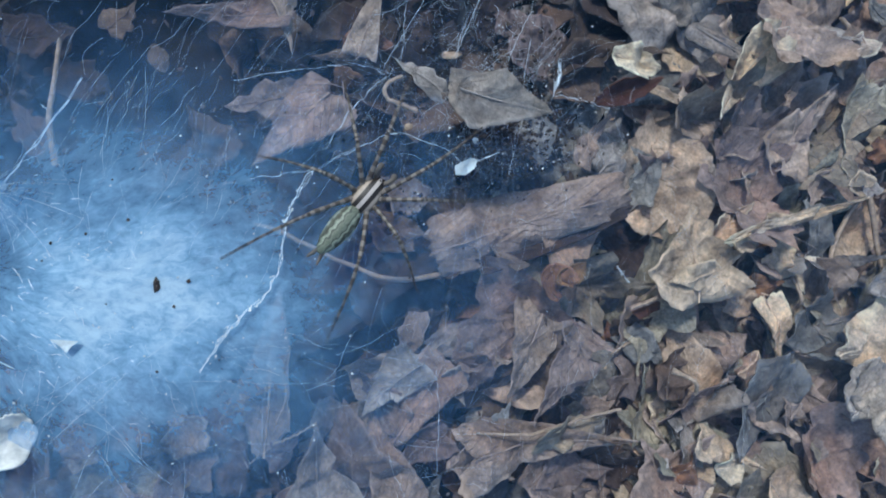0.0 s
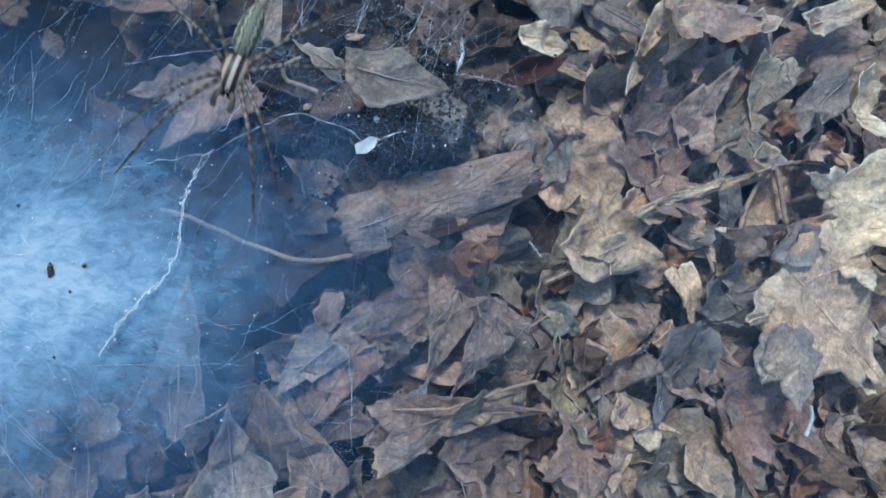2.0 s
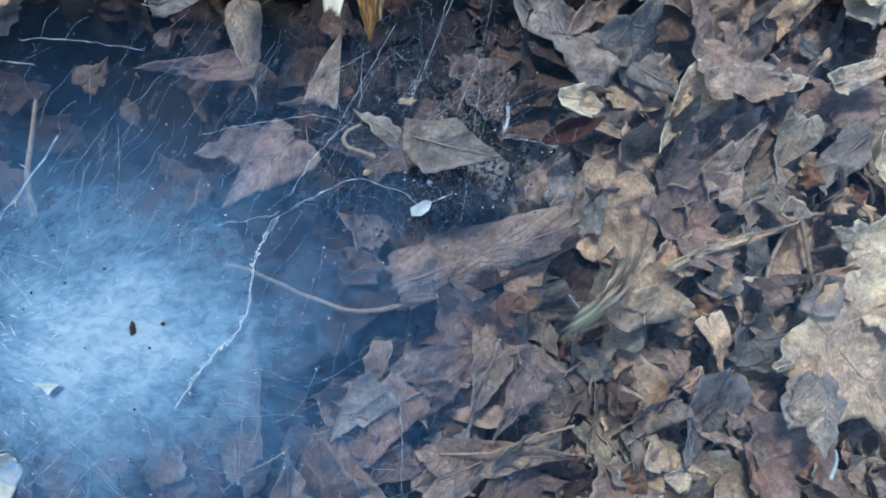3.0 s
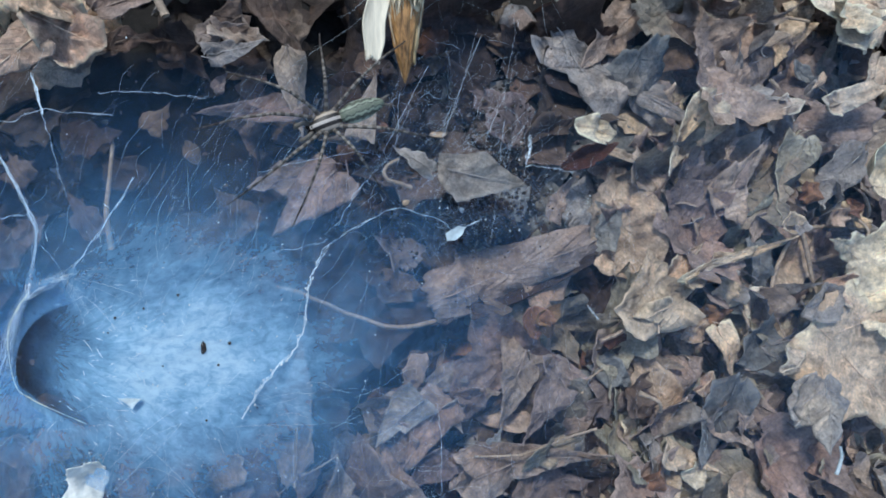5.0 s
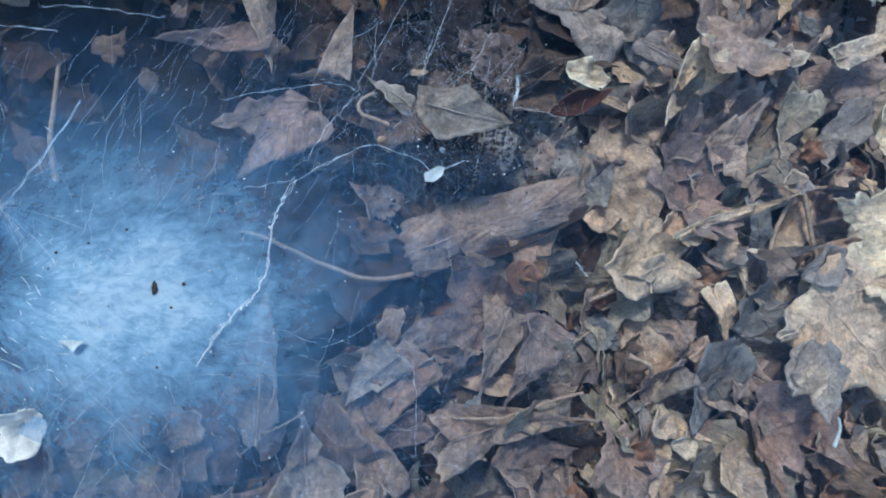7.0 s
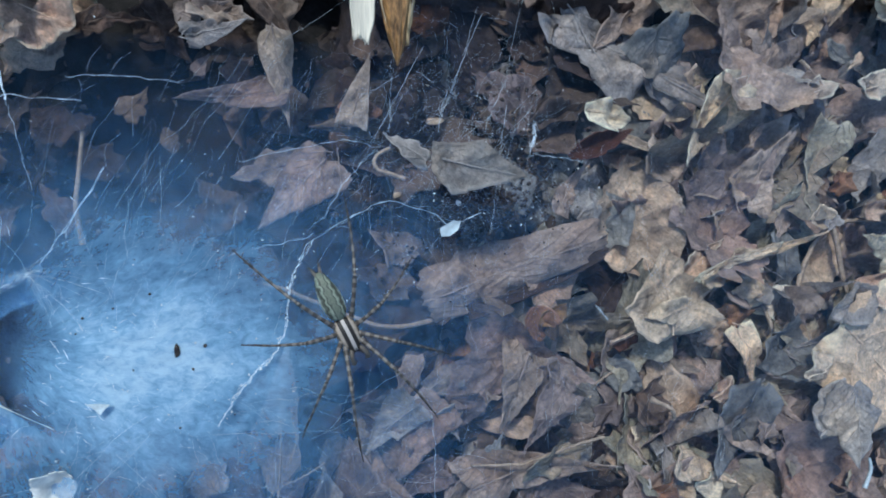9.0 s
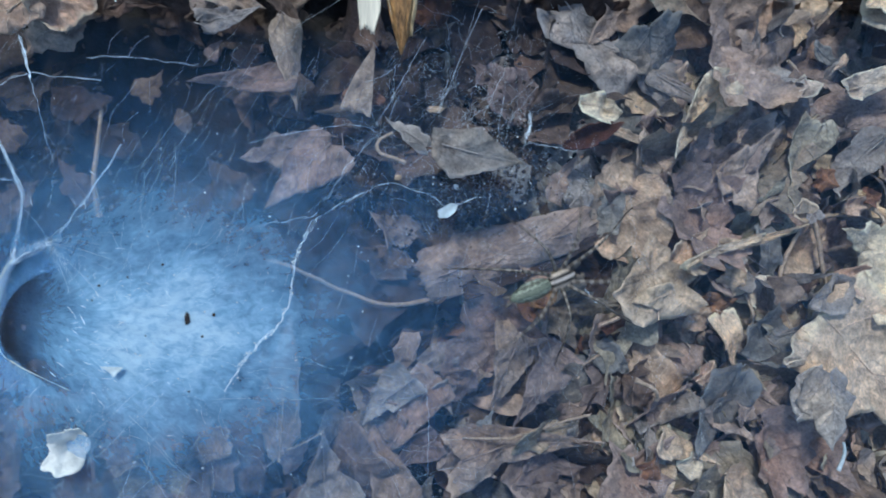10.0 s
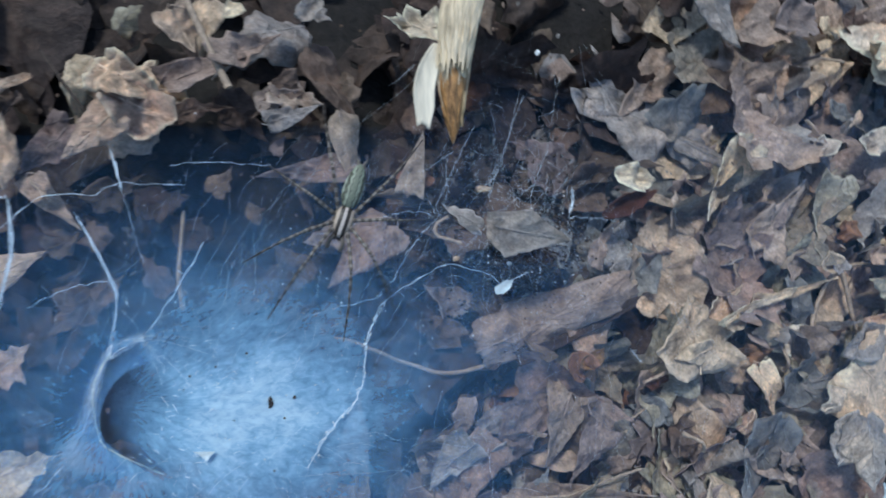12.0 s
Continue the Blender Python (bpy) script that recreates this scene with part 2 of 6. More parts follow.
def abdomen_material():
    m, nt, bsdf, out = node_kit("spider_abdomen")
    obj = nt.nodes.new("ShaderNodeTexCoord").outputs["Object"]
    sep = nt.nodes.new("ShaderNodeSeparateXYZ")
    nt.links.new(obj, sep.inputs[0])
    y = calc(nt, "ABSOLUTE", sep.outputs[1])
    wob = calc(nt, "ADD", calc(nt, "MULTIPLY", calc(nt, "SINE", calc(nt, "MULTIPLY", sep.outputs[0], 2700.0)), 0.00016), calc(nt, "MULTIPLY", calc(nt, "SUBTRACT", noise_tex(nt, obj, 700, 4, 0.6), 0.5), 0.0016))
    band = ramp(nt, calc(nt, "MULTIPLY", calc(nt, "ADD", y, wob), 250.0), [(0.0, (0.15, 0.17, 0.12)), (0.12, (0.17, 0.19, 0.14)), (0.20, (0.05, 0.052, 0.04)), (0.28, (0.32, 0.36, 0.27)), (0.36, (0.22, 0.25, 0.19)), (0.44, (0.04, 0.042, 0.03)), (0.56, (0.12, 0.13, 0.10)), (0.66, (0.42, 0.46, 0.38))])
    grain = noise_tex(nt, obj, 1500, 5, 0.7)
    nt.links.new(mix(nt, 0.55, band, ramp(nt, grain, [(0.3, (0.4, 0.42, 0.4)), (0.7, (1.3, 1.3, 1.25))]), "MULTIPLY"), bsdf.inputs["Base Color"])
    bsdf.inputs["Roughness"].default_value = 0.6
    return m


def leg_material():
    m, nt, bsdf, out = node_kit("spider_leg")
    uv = nt.nodes.new("ShaderNodeUVMap").outputs["UV"]
    sep = nt.nodes.new("ShaderNodeSeparateXYZ")
    nt.links.new(uv, sep.inputs[0])
    ring = calc(nt, "SINE", calc(nt, "MULTIPLY", sep.outputs[0], 92.0))
    col = ramp(nt, calc(nt, "MULTIPLY_ADD", ring, 0.5), [(0.40, (0.19, 0.165, 0.14)), (0.58, (0.060, 0.047, 0.036))])
    for l in nt.links:
        if l.to_node.type == "VALTORGB":
            l.from_node.inputs[2].default_value = 0.5
    far = ramp(nt, sep.outputs[0], [(0.55, (1, 1, 1)), (0.8, (0.35, 0.3, 0.28))])
    nt.links.new(mix(nt, 1.0, col, far, "MULTIPLY"), bsdf.inputs["Base Color"])
    bsdf.inputs["Roughness"].default_value = 0.5
    return m


CARAPACE, ABDOMEN, LEG = carapace_material(), abdomen_material(), leg_material()
DARK_SHINE = plain_material("spider_dark", (0.03, 0.02, 0.014), 2000, 0.25)


# ---- building helpers ----
def finish(name, bm, material, smooth=True):
    me = bpy.data.meshes.new(name)
    bm.to_mesh(me)
    bm.free()
    me.materials.append(material)
    if smooth:
        me.polygons.foreach_set("use_smooth", [True] * len(me.polygons))
    return me


def part(name, bm, material, parent, label="", smooth=True):
    ob = new(name, finish(name, bm, material, smooth))
    ob.parent = parent
    return tagged(ob, label)


def tube_into(bm, pts, radii, sides=6, caps=True, uv=None, span=(0.0, 1.0)):
    """A tapered tube along pts, added to bm."""
    pts = [Vector(p) for p in pts]
    rings, n = [], len(pts)
    for i, p in enumerate(pts):
        d = (pts[min(i + 1, n - 1)] - pts[max(i - 1, 0)]).normalized()
        side = d.cross(Vector((0, 0, 1)))
        side = side.normalized() if side.length > 1e-4 else Vector((1, 0, 0))
        up = side.cross(d)
        r = radii[i] if isinstance(radii, (list, tuple)) else radii
        rings.append([bm.verts.new(p + r * (math.cos(2 * math.pi * k / sides) * side + math.sin(2 * math.pi * k / sides) * up)) for k in range(sides)])
    for i in range(n - 1):
        for k in range(sides):
            f = bm.faces.new((rings[i][k], rings[i][(k + 1) % sides], rings[i + 1][(k + 1) % sides], rings[i + 1][k]))
            if uv is not None:
                for loop, u in zip(f.loops, (i, i, i + 1, i + 1)):
                    loop[uv].uv = (span[0] + (span[1] - span[0]) * u / (n - 1), k / sides)
    if caps:
        bm.faces.new(rings[0])
        bm.faces.new(list(reversed(rings[-1])))


def smooth_line(knots, n):
    """n points along a smooth line through the knots."""
    k = [Vector(p) for p in knots]
    out = []
    for i in range(n):
        s = i / (n - 1) * (len(k) - 1)
        a = min(int(s), len(k) - 2)
        f = s - a
        p0, p1, p2, p3 = k[max(a - 1, 0)], k[a], k[a + 1], k[min(a + 2, len(k) - 1)]
        out.append(0.5 * (2 * p1 + (p2 - p0) * f + (2 * p0 - 5 * p1 + 4 * p2 - p3) * f * f + (3 * p1 - p0 - 3 * p2 + p3) * f ** 3))
    return out


def step(a, b, v):
    f = min(1.0, max(0.0, (v - a) / (b - a)))
    return f * f * (3 - 2 * f)


# ---- leaves ----
def kink(v):
    """A zigzag between -1 and 1 with a period of 1."""
    return 4 * abs(v % 1.0 - 0.5) - 1


MAPLE = ((0.55, 0.0), (0.36, 0.09), (0.33, 0.19), (0.19, 0.18), (0.21, 0.36), (0.16, 0.52), (0.02, 0.38), (-0.09, 0.36), (-0.16, 0.28), (-0.31, 0.38), (-0.42, 0.28), (-0.36, 0.10), (-0.46, 0.0))
LOBE = ((0.52, 0.0), (0.33, 0.09), (0.24, 0.20), (0.12, 0.19), (0.03, 0.36), (-0.10, 0.48), (-0.20, 0.38), (-0.36, 0.40), (-0.48, 0.20), (-0.44, 0.0))


SHARD = ((0.54, 0.0), (0.16, 0.20), (0.10, 0.27), (-0.30, 0.44), (-0.44, 0.40), (-0.47, 0.12), (-0.42, 0.0))
HALF = {"maple": MAPLE, "lobe": LOBE, "shard": SHARD}


def leaf_corners(kind, seed):
    """The corners of a leaf 1 long and 1 wide, from its tip round: lobes and teeth of a maple leaf, one torn lobe of it, or a torn piece."""
    rng = random.Random(int(seed * 977) + len(kind))
    out = []
    if kind in HALF:
        half = HALF[kind]
        lean = rng.uniform(-0.14, 0.14)
        for side in (1, -1):
            row = half[:-1] if side > 0 else half[:0:-1]
            for x, y in row:
                k = 1 + rng.uniform(-0.15, 0.12)
                out.append((x * k, side * y * k + lean * x * x + rng.uniform(-0.012, 0.012)))
    else:
        n = rng.randint(5, 7)
        for i in range(n):
            a = 2 * math.pi * (i + rng.uniform(-0.3, 0.3)) / n
            r = rng.uniform(0.36, 0.66)
            out.append((r * math.cos(a), r * math.sin(a)))
    return out


def leaf_ring(kind, seed, segs):
    """The edge of a leaf 1 long and 1 wide: segs points, with ragged teeth between its corners."""
    pts = []
    if kind in HALF or kind == "frag":
        c = leaf_corners(kind, seed)
        n = len(c)
        sides = [math.dist(c[i], c[(i + 1) % n]) for i in range(n)]
        total, run = sum(sides), [0.0]
        for d in sides:
            run.append(run[-1] + d)
        counts = [max(2, int(segs * d / total)) for d in sides]
        while sum(counts) > segs:
            counts[counts.index(max(counts))] -= 1
        while sum(counts) < segs:
            counts[sides.index(max(sides))] += 1
        for i in range(n):
            (x0, y0), (x1, y1) = c[i], c[(i + 1) % n]
            nx, ny = (y1 - y0) / max(sides[i], 1e-4), -(x1 - x0) / max(sides[i], 1e-4)
            bow = 0.10 * noise.noise((i * 2.3, seed * 3.1, 2))
            for k in range(counts[i]):
                f = k / counts[i]
                q = (run[i] + f * sides[i]) * 9
                d = (0.020 * noise.noise((q, seed, 1)) + 0.014 * noise.noise((q * 3.1, seed, 4))) * min(1.0, 5 * f, 5 * (1 - f)) + bow * sides[i] * f * (1 - f)
                bite = 0.13 * max(0.0, noise.noise((q * 0.22, seed * 1.7, 9)) - 0.28)
                x, y = x0 + (x1 - x0) * f + nx * d, y0 + (y1 - y0) * f + ny * d
                pts.append((x * (1 - bite), y * (1 - bite)))
        return pts
    for i in range(segs):
        th = 2 * math.pi * i / segs
        c, s = math.cos(th), math.sin(th)
        j = noise.noise((c * 1.7, s * 1.7, seed * 3.7))
        j2 = noise.noise((c * 5.5, s * 5.5, seed * 1.9 + 40))
        bite = max(0.0, noise.noise((c * 3.1, s * 3.1, seed * 2.3 + 80)) - 0.22) * 1.5
        saw = 0.018 * kink(th * 31 / (2 * math.pi) + 0.3 * j) + 0.022 * kink(th * 11 / (2 * math.pi) + j2)
        if kind == "ovate":
            w = 1.12 * abs(s) ** 0.45 * (1 - 0.34 * max(0.0, c) ** 1.2)
            pts.append((0.5 * c * (1 + 0.06 * j - 0.4 * bite), 0.5 * s * w * (1 + 0.06 * j + 0.03 * j2 + saw - 0.4 * bite)))
        elif kind == "petal":
            r = 0.47 / (abs(c) ** 3.0 + abs(s) ** 3.0) ** (1 / 3.0) * (1 + 0.34 * j + 0.16 * j2)
            pts.append((r * c, r * s * (1 + 0.25 * c)))
        else:
            r = 0.5 / (abs(c) ** 9.0 + abs(s) ** 9.0) ** (1 / 9.0) * (1 + 0.10 * j + 0.07 * j2 + 0.7 * saw - 0.2 * bite)
            pts.append((r * c, r * s * (1 - 0.22 * c)))
    return pts


def leaf_surface(length, width, fold, curl, cup, crumple, seed):
    rng = random.Random(int(seed * 1000))
    creases = []
    for k in range(8):
        a = rng.uniform(0, 2 * math.pi)
        creases.append((math.cos(a), math.sin(a), rng.uniform(-0.3, 0.3) * min(length, width), rng.choice((-1, 1)) * rng.uniform(0.25, 0.8) * (0.07 + min(crumple, 0.55))))

    def z(x, y):
        bent = sum(k * math.sqrt((x * c + y * s - o) ** 2 + 2e-7) for c, s, o, k in creases)
        u, v = x / length, y / width
        q = (x * 60 + seed * 7.1, y * 60, seed * 1.3)
        n = noise.noise(q)
        ridge = 1 - 2.2 * abs(noise.noise((q[0] * 1.3 + 9, q[1] * 1.3, q[2] + 5)))
        ridge2 = 1 - 2.2 * abs(noise.noise((q[0] * 3.1 + 3, q[1] * 3.1, q[2] + 15)))
        rough = noise.noise((q[0] * 6, q[1] * 6, q[2]))
        puff = 0.010 * width * abs(math.sin((7.5 * u - 4.5 * abs(v)) * math.pi)) * min(1.0, abs(v) * 6)
        return width * (fold * abs(v) + cup * v * v) + length * curl * u * u + (crumple + 0.06) * 0.006 * (0.8 * n + 0.7 * ridge + 0.6 * ridge2 + 0.3 * rough) + bent + puff
    return z


def leaf_blade_mesh(kind, length, width, fold, curl, cup, crumple, seed, material, segs=92, rings=7):
    z = leaf_surface(length, width, fold, curl, cup, crumple, seed)
    edge = leaf_ring(kind, seed, segs)
    verts, faces, uvs = [(0, 0, z(0, 0))], [], [(0, 0)]
    for k in range(1, rings + 1):
        f = (k / rings) ** 0.8
        for i in range(segs):
            ox, oy = edge[i]
            x, y = ox * length * f, oy * width * f
            e = 2 * math.pi * i / segs
            lift = 0.08 * width * f ** 5 * (0.25 + crumple) * (noise.noise((math.cos(e) * 2.2, math.sin(e) * 2.2, seed)) + 0.5 * noise.noise((math.cos(e) * 6, math.sin(e) * 6, seed)))
            verts.append((x, y, z(x, y) + lift))
            uvs.append((ox * f, oy * f))
    rim = [0.0] + [(k / rings) ** 0.8 for k in range(1, rings + 1) for i in range(segs)]
    for i in range(segs):
        faces.append((0, 1 + i, 1 + (i + 1) % segs))
    for k in range(rings - 1):
        a, b = 1 + k * segs, 1 + (k + 1) * segs
        for i in range(segs):
            j = (i + 1) % segs
            faces.append((a + i, b + i, b + j, a + j))
    me = bpy.data.meshes.new("dead_leaf")
    me.from_pydata(verts, [], faces)
    me.attributes.new("rim", "FLOAT", "POINT").data.foreach_set("value", rim)
    layer = me.uv_layers.new(name="UVMap")
    order = np.empty(len(me.loops), dtype=np.int32)
    me.loops.foreach_get("vertex_index", order)
    layer.data.foreach_set("uv", np.array(uvs, dtype=np.float32)[order].ravel())
    me.polygons.foreach_set("use_smooth", [True] * len(me.polygons))
    me.materials.append(material)
    return me


def vein_bm(kind, length, width, z, seed, thick):
    """Midrib and side ribs that lie on the blade."""
    bm = bmesh.new()

    def rib(a, b, r0, r1, bend=0.0):
        pts = []
        for i in range(9):
            f = i / 8
            x, y = a[0] + (b[0] - a[0]) * f, a[1] + (b[1] - a[1]) * f
            x += bend * math.sin(f * math.pi)
            pts.append((x, y, z(x, y) + 0.8 * r0 + 0.00012))
        tube_into(bm, pts, [r0 + (r1 - r0) * i / 8 for i in range(9)], 5)

    edge = leaf_ring(kind, seed, 92)
    tip, base = max(edge), min(edge, key=lambda p: p[0] + 2 * abs(p[1]) * (p[0] < 0))
    tip, base = (tip[0] * length * 0.95, tip[1] * width), (base[0] * length * 0.95, base[1] * width)
    rib(base, tip, thick, thick * 0.35)
    if kind in HALF:
        c = leaf_corners(kind, seed)
        n = len(c)
        for k in (5, 9, n - 5, n - 9) if kind == "maple" else (2, 5, n - 2, n - 5) if kind == "lobe" else (2, 3, n - 2, n - 3):
            x0 = base[0] * 0.7 if kind == "maple" else (c[k][0] - 0.22) * length
            rib((x0, 0), (c[k][0] * length * 0.9, c[k][1] * width * 0.9), thick * 0.7, thick * 0.25)
    elif kind != "frag":
        for k in range(4):
            f = 0.12 + 0.19 * k
            x = base[0] + (tip[0] - base[0]) * f
            for s in (1, -1):
                w = 0.36 * width * (1 - 0.6 * max(0, f - 0.4))
                rib((x, 0), (x + 0.16 * length, s * w), thick * 0.6, thick * 0.2)
    return bm


LEAF_WORDS = {"tan": "tan", "brown": "dull brown", "pink": "pinkish brown", "grey": "weathered grey-brown", "pale": "pale straw-coloured", "gold": "golden tan",
              "orange": "rusty orange-brown", "dark": "dark reddish-brown", "olive": "olive-tan", "slate": "slate-grey", "white": "white papery", "umber": "dark umber", "mauve": "dusky grey-brown"}
SHAPE_WORDS = {"maple": "lobed dead leaf", "ovate": "oval dead leaf", "strip": "long dead leaf", "lobe": "pointed toothed dead leaf", "shard": "pointed torn leaf tip", "frag": "torn dead leaf", "petal": "dead petal"}


def leaf(kind, at, length, width, rot, colour, fold=0.1, curl=0.2, cup=0.2, crumple=0.28, roll=0.0, pitch=0.0, stalk=0.0, ribs=True, label=""):
    """One dead leaf: blade with its ribs and stalk, its middle at the place at, its tip towards rot (degrees)."""
    seed = (abs(at[0]) * 613 + abs(at[1]) * 1291 + length * 3001) % 50 + 0.5
    ob = new("dead_leaf", leaf_blade_mesh(kind, length, width, fold, curl, cup, crumple, seed, LEAF[colour]))
    ob.matrix_basis = pose(*at, 0, 0, rot) @ pose(0, 0, 0, roll, -pitch, 0)
    thick = ob.modifiers.new("thickness", "SOLIDIFY")
    thick.thickness, thick.offset = 0.00028, 0
    z = leaf_surface(length, width, fold, curl, cup, crumple, seed)
    if ribs:
        part("midrib", vein_bm(kind, length, width, z, seed, 0.00028), RIB[colour], ob)
    if stalk:
        e = min(leaf_ring(kind, seed, 92))
        bm = bmesh.new()
        x0, y0 = e[0] * length, e[1] * width
        pts = smooth_line([(x0 + 0.002, y0, z(x0 + 0.002, y0)), (x0 - stalk * 0.5, y0 + stalk * 0.12, z(x0, y0) + 0.002), (x0 - stalk, y0 - stalk * 0.1, z(x0, y0) - 0.003)], 9)
        tube_into(bm, pts, [0.0007 + 0.0005 * max(0, i - 6) / 2 for i in range(9)], 6)
        part("stalk", bm, STALK, ob)
    word = label or f"{LEAF_WORDS[colour]} {'crumpled' if crumple > 0.4 else 'dry'} {SHAPE_WORDS[kind]} lying in the leaf litter"
    return tagged(ob, word, "leaf", "leaf litter")


def twig(knots, r0, r1, label, material=None, name="twig"):
    bm = bmesh.new()
    pts = smooth_line(knots, 28)
    rr = [(r0 + (r1 - r0) * i / 27) * (1 + 0.18 * noise.noise((i * 0.7, r0 * 9000, 3))) for i in range(28)]
    tube_into(bm, [p + Vector((0, 0.0004 * noise.noise((i * 0.5, 1, 2)), 0)) for i, p in enumerate(pts)], rr, 8)
    ob = new(name, finish(name, bm, material or STALK))
    return tagged(ob, label, "twig")


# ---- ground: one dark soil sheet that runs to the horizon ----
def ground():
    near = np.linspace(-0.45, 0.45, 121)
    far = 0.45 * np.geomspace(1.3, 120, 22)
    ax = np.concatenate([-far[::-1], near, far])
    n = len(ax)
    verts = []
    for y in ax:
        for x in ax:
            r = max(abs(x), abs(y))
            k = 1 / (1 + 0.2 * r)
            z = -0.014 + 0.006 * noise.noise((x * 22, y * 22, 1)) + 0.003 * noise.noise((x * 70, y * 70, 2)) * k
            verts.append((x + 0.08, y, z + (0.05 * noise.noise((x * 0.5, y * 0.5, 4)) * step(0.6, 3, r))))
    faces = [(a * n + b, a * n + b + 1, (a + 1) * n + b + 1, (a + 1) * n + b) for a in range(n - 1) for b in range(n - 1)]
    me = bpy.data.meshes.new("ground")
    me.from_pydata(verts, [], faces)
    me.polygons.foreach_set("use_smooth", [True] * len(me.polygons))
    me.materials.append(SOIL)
    tagged(new("ground", me), "dark woodland soil under the leaf litter", "ground", kind="structure")


ground()


# ---- the leaves that can be told apart ----
leaf("lobe", (0.2714, 0.1299, 0.0220), 0.0699, 0.0408, 17.5, "pale", crumple=0.3, fold=0.1, curl=0.01, cup=-0.17)
leaf("frag", (0.2608, 0.1197, 0.0240), 0.0205, 0.0171, 17.9, "pale", crumple=0.5, fold=0.02, curl=0.22, cup=0.15)
leaf("frag", (0.1760, 0.1106, 0.0100), 0.0248, 0.0248, -7.6, "brown", crumple=0.3, fold=0.23, curl=0.06, cup=-0.11)
leaf("maple", (0.1412, 0.1004, 0.0080), 0.0795, 0.0431, -34.5, "grey", fold=0.1, cup=-0.2, crumple=0.4, curl=-0.06)
leaf("lobe", (0.1547, 0.0933, 0.0080), 0.0315, 0.0255, -63.1, "slate", fold=0.25, crumple=0.36, curl=0.17, cup=-0.15)
leaf("lobe", (0.1440, 0.1126, 0.0060), 0.0388, 0.0211, -135.1, "pink", fold=0.09, crumple=0.32, curl=0.14, cup=0.18)
leaf("frag", (0.1302, 0.0731, 0.0160), 0.0175, 0.0132, -15.5, "pale", crumple=0.45, fold=0.26, curl=0.09, cup=0.09)
leaf("shard", (0.1627, 0.0699, 0.0020), 0.0304, 0.0215, 132.6, "pink", fold=0.15, crumple=0.22, curl=0.04, cup=-0.21)
leaf("ovate", (0.1248, 0.0626, 0.0180), 0.0268, 0.0073, 21.4, "dark", cup=1.5, curl=0.2, crumple=0.1, fold=0.28)
leaf("strip", (0.1435, 0.0639, 0.0160), 0.0141, 0.0037, -14.9, "tan", crumple=0.2, fold=0.27, curl=0.2, cup=0.17)
leaf("lobe", (0.2566, 0.1115, 0.0040), 0.0328, 0.0195, 171.6, "umber", fold=0.15, crumple=0.27, curl=0.09, cup=-0.03)
leaf("lobe", (0.2747, 0.1164, 0.0060), 0.0356, 0.0215, 156.8, "brown", fold=0.05, crumple=0.25, curl=0.18, cup=-0.23)
leaf("maple", (0.1503, 0.0463, 0.0080), 0.0360, 0.0300, -158.0, "grey", fold=0.05, crumple=0.3, curl=-0.04, cup=0.02)
leaf("lobe", (0.2048, 0.0953, 0.0100), 0.0516, 0.0316, -120.1, "pink", fold=0.1, crumple=0.25, curl=0.25, cup=-0.15)
leaf("shard", (0.1688, 0.0696, 0.0160), 0.0438, 0.0224, -128.3, "pale", fold=0.1, cup=0.0, curl=0.0, crumple=0.25)
leaf("lobe", (0.1648, 0.0898, 0.0060), 0.0262, 0.0210, -120.0, "mauve", fold=0.11, crumple=0.34, curl=-0.02, cup=0.03)
leaf("shard", (0.1935, 0.0541, 0.0160), 0.0377, 0.0221, 52.4, "pink", fold=0.1, cup=0.0, crumple=0.25, curl=-0.13)
leaf("strip", (0.1835, 0.0650, 0.0120), 0.0166, 0.0034, 60.6, "grey", fold=0.23, crumple=0.32, curl=-0.06, cup=-0.08)
leaf("strip", (0.1922, 0.0655, 0.0140), 0.0173, 0.0029, 51.3, "tan", fold=0.05, crumple=0.28, curl=-0.13, cup=0.1)
leaf("shard", (0.2181, 0.0561, 0.0160), 0.0354, 0.0202, -113.0, "olive", fold=0.2, crumple=0.25, curl=0.14, cup=0.23)
leaf("lobe", (0.2377, 0.0764, 0.0120), 0.0522, 0.0232, -178.9, "pink", fold=0.15, crumple=0.3, curl=0.24, cup=0.14)
leaf("frag", (0.2147, 0.0832, 0.0220), 0.0198, 0.0106, 16.9, "pale", crumple=0.4, fold=0.12, curl=0.1, cup=0.16)
leaf("frag", (0.2123, 0.0798, 0.0180), 0.0121, 0.0092, 36.7, "tan", crumple=0.4, fold=0.09, curl=0.03, cup=-0.18)
leaf("frag", (0.2404, 0.0857, 0.0220), 0.0256, 0.0132, 16.9, "pale", crumple=0.45, fold=0.11, curl=-0.02, cup=-0.25)
leaf("lobe", (0.2641, 0.0945, 0.0220), 0.0333, 0.0131, -116.4, "pale", cup=0.6, fold=0.01, crumple=0.22, curl=0.16)
leaf("lobe", (0.2395, 0.1007, 0.0120), 0.0222, 0.0092, -26.0, "slate", fold=0.09, crumple=0.2, curl=0.24, cup=-0.04)
leaf("frag", (0.2405, 0.0976, 0.0180), 0.0101, 0.0040, 46.9, "gold", fold=0.06, crumple=0.19, curl=-0.13, cup=-0.17)
leaf("frag", (0.2285, 0.0479, 0.0200), 0.0140, 0.0101, 46.8, "orange", crumple=0.45, fold=0.2, curl=-0.13, cup=-0.0)
leaf("shard", (0.2443, 0.0542, 0.0140), 0.0347, 0.0204, -128.5, "grey", crumple=0.35, fold=0.07, curl=-0.1, cup=0.01)
leaf("lobe", (0.2539, 0.0518, 0.0240), 0.0350, 0.0211, -53.8, "pale", fold=0.35, crumple=0.2, curl=0.25, cup=-0.01)
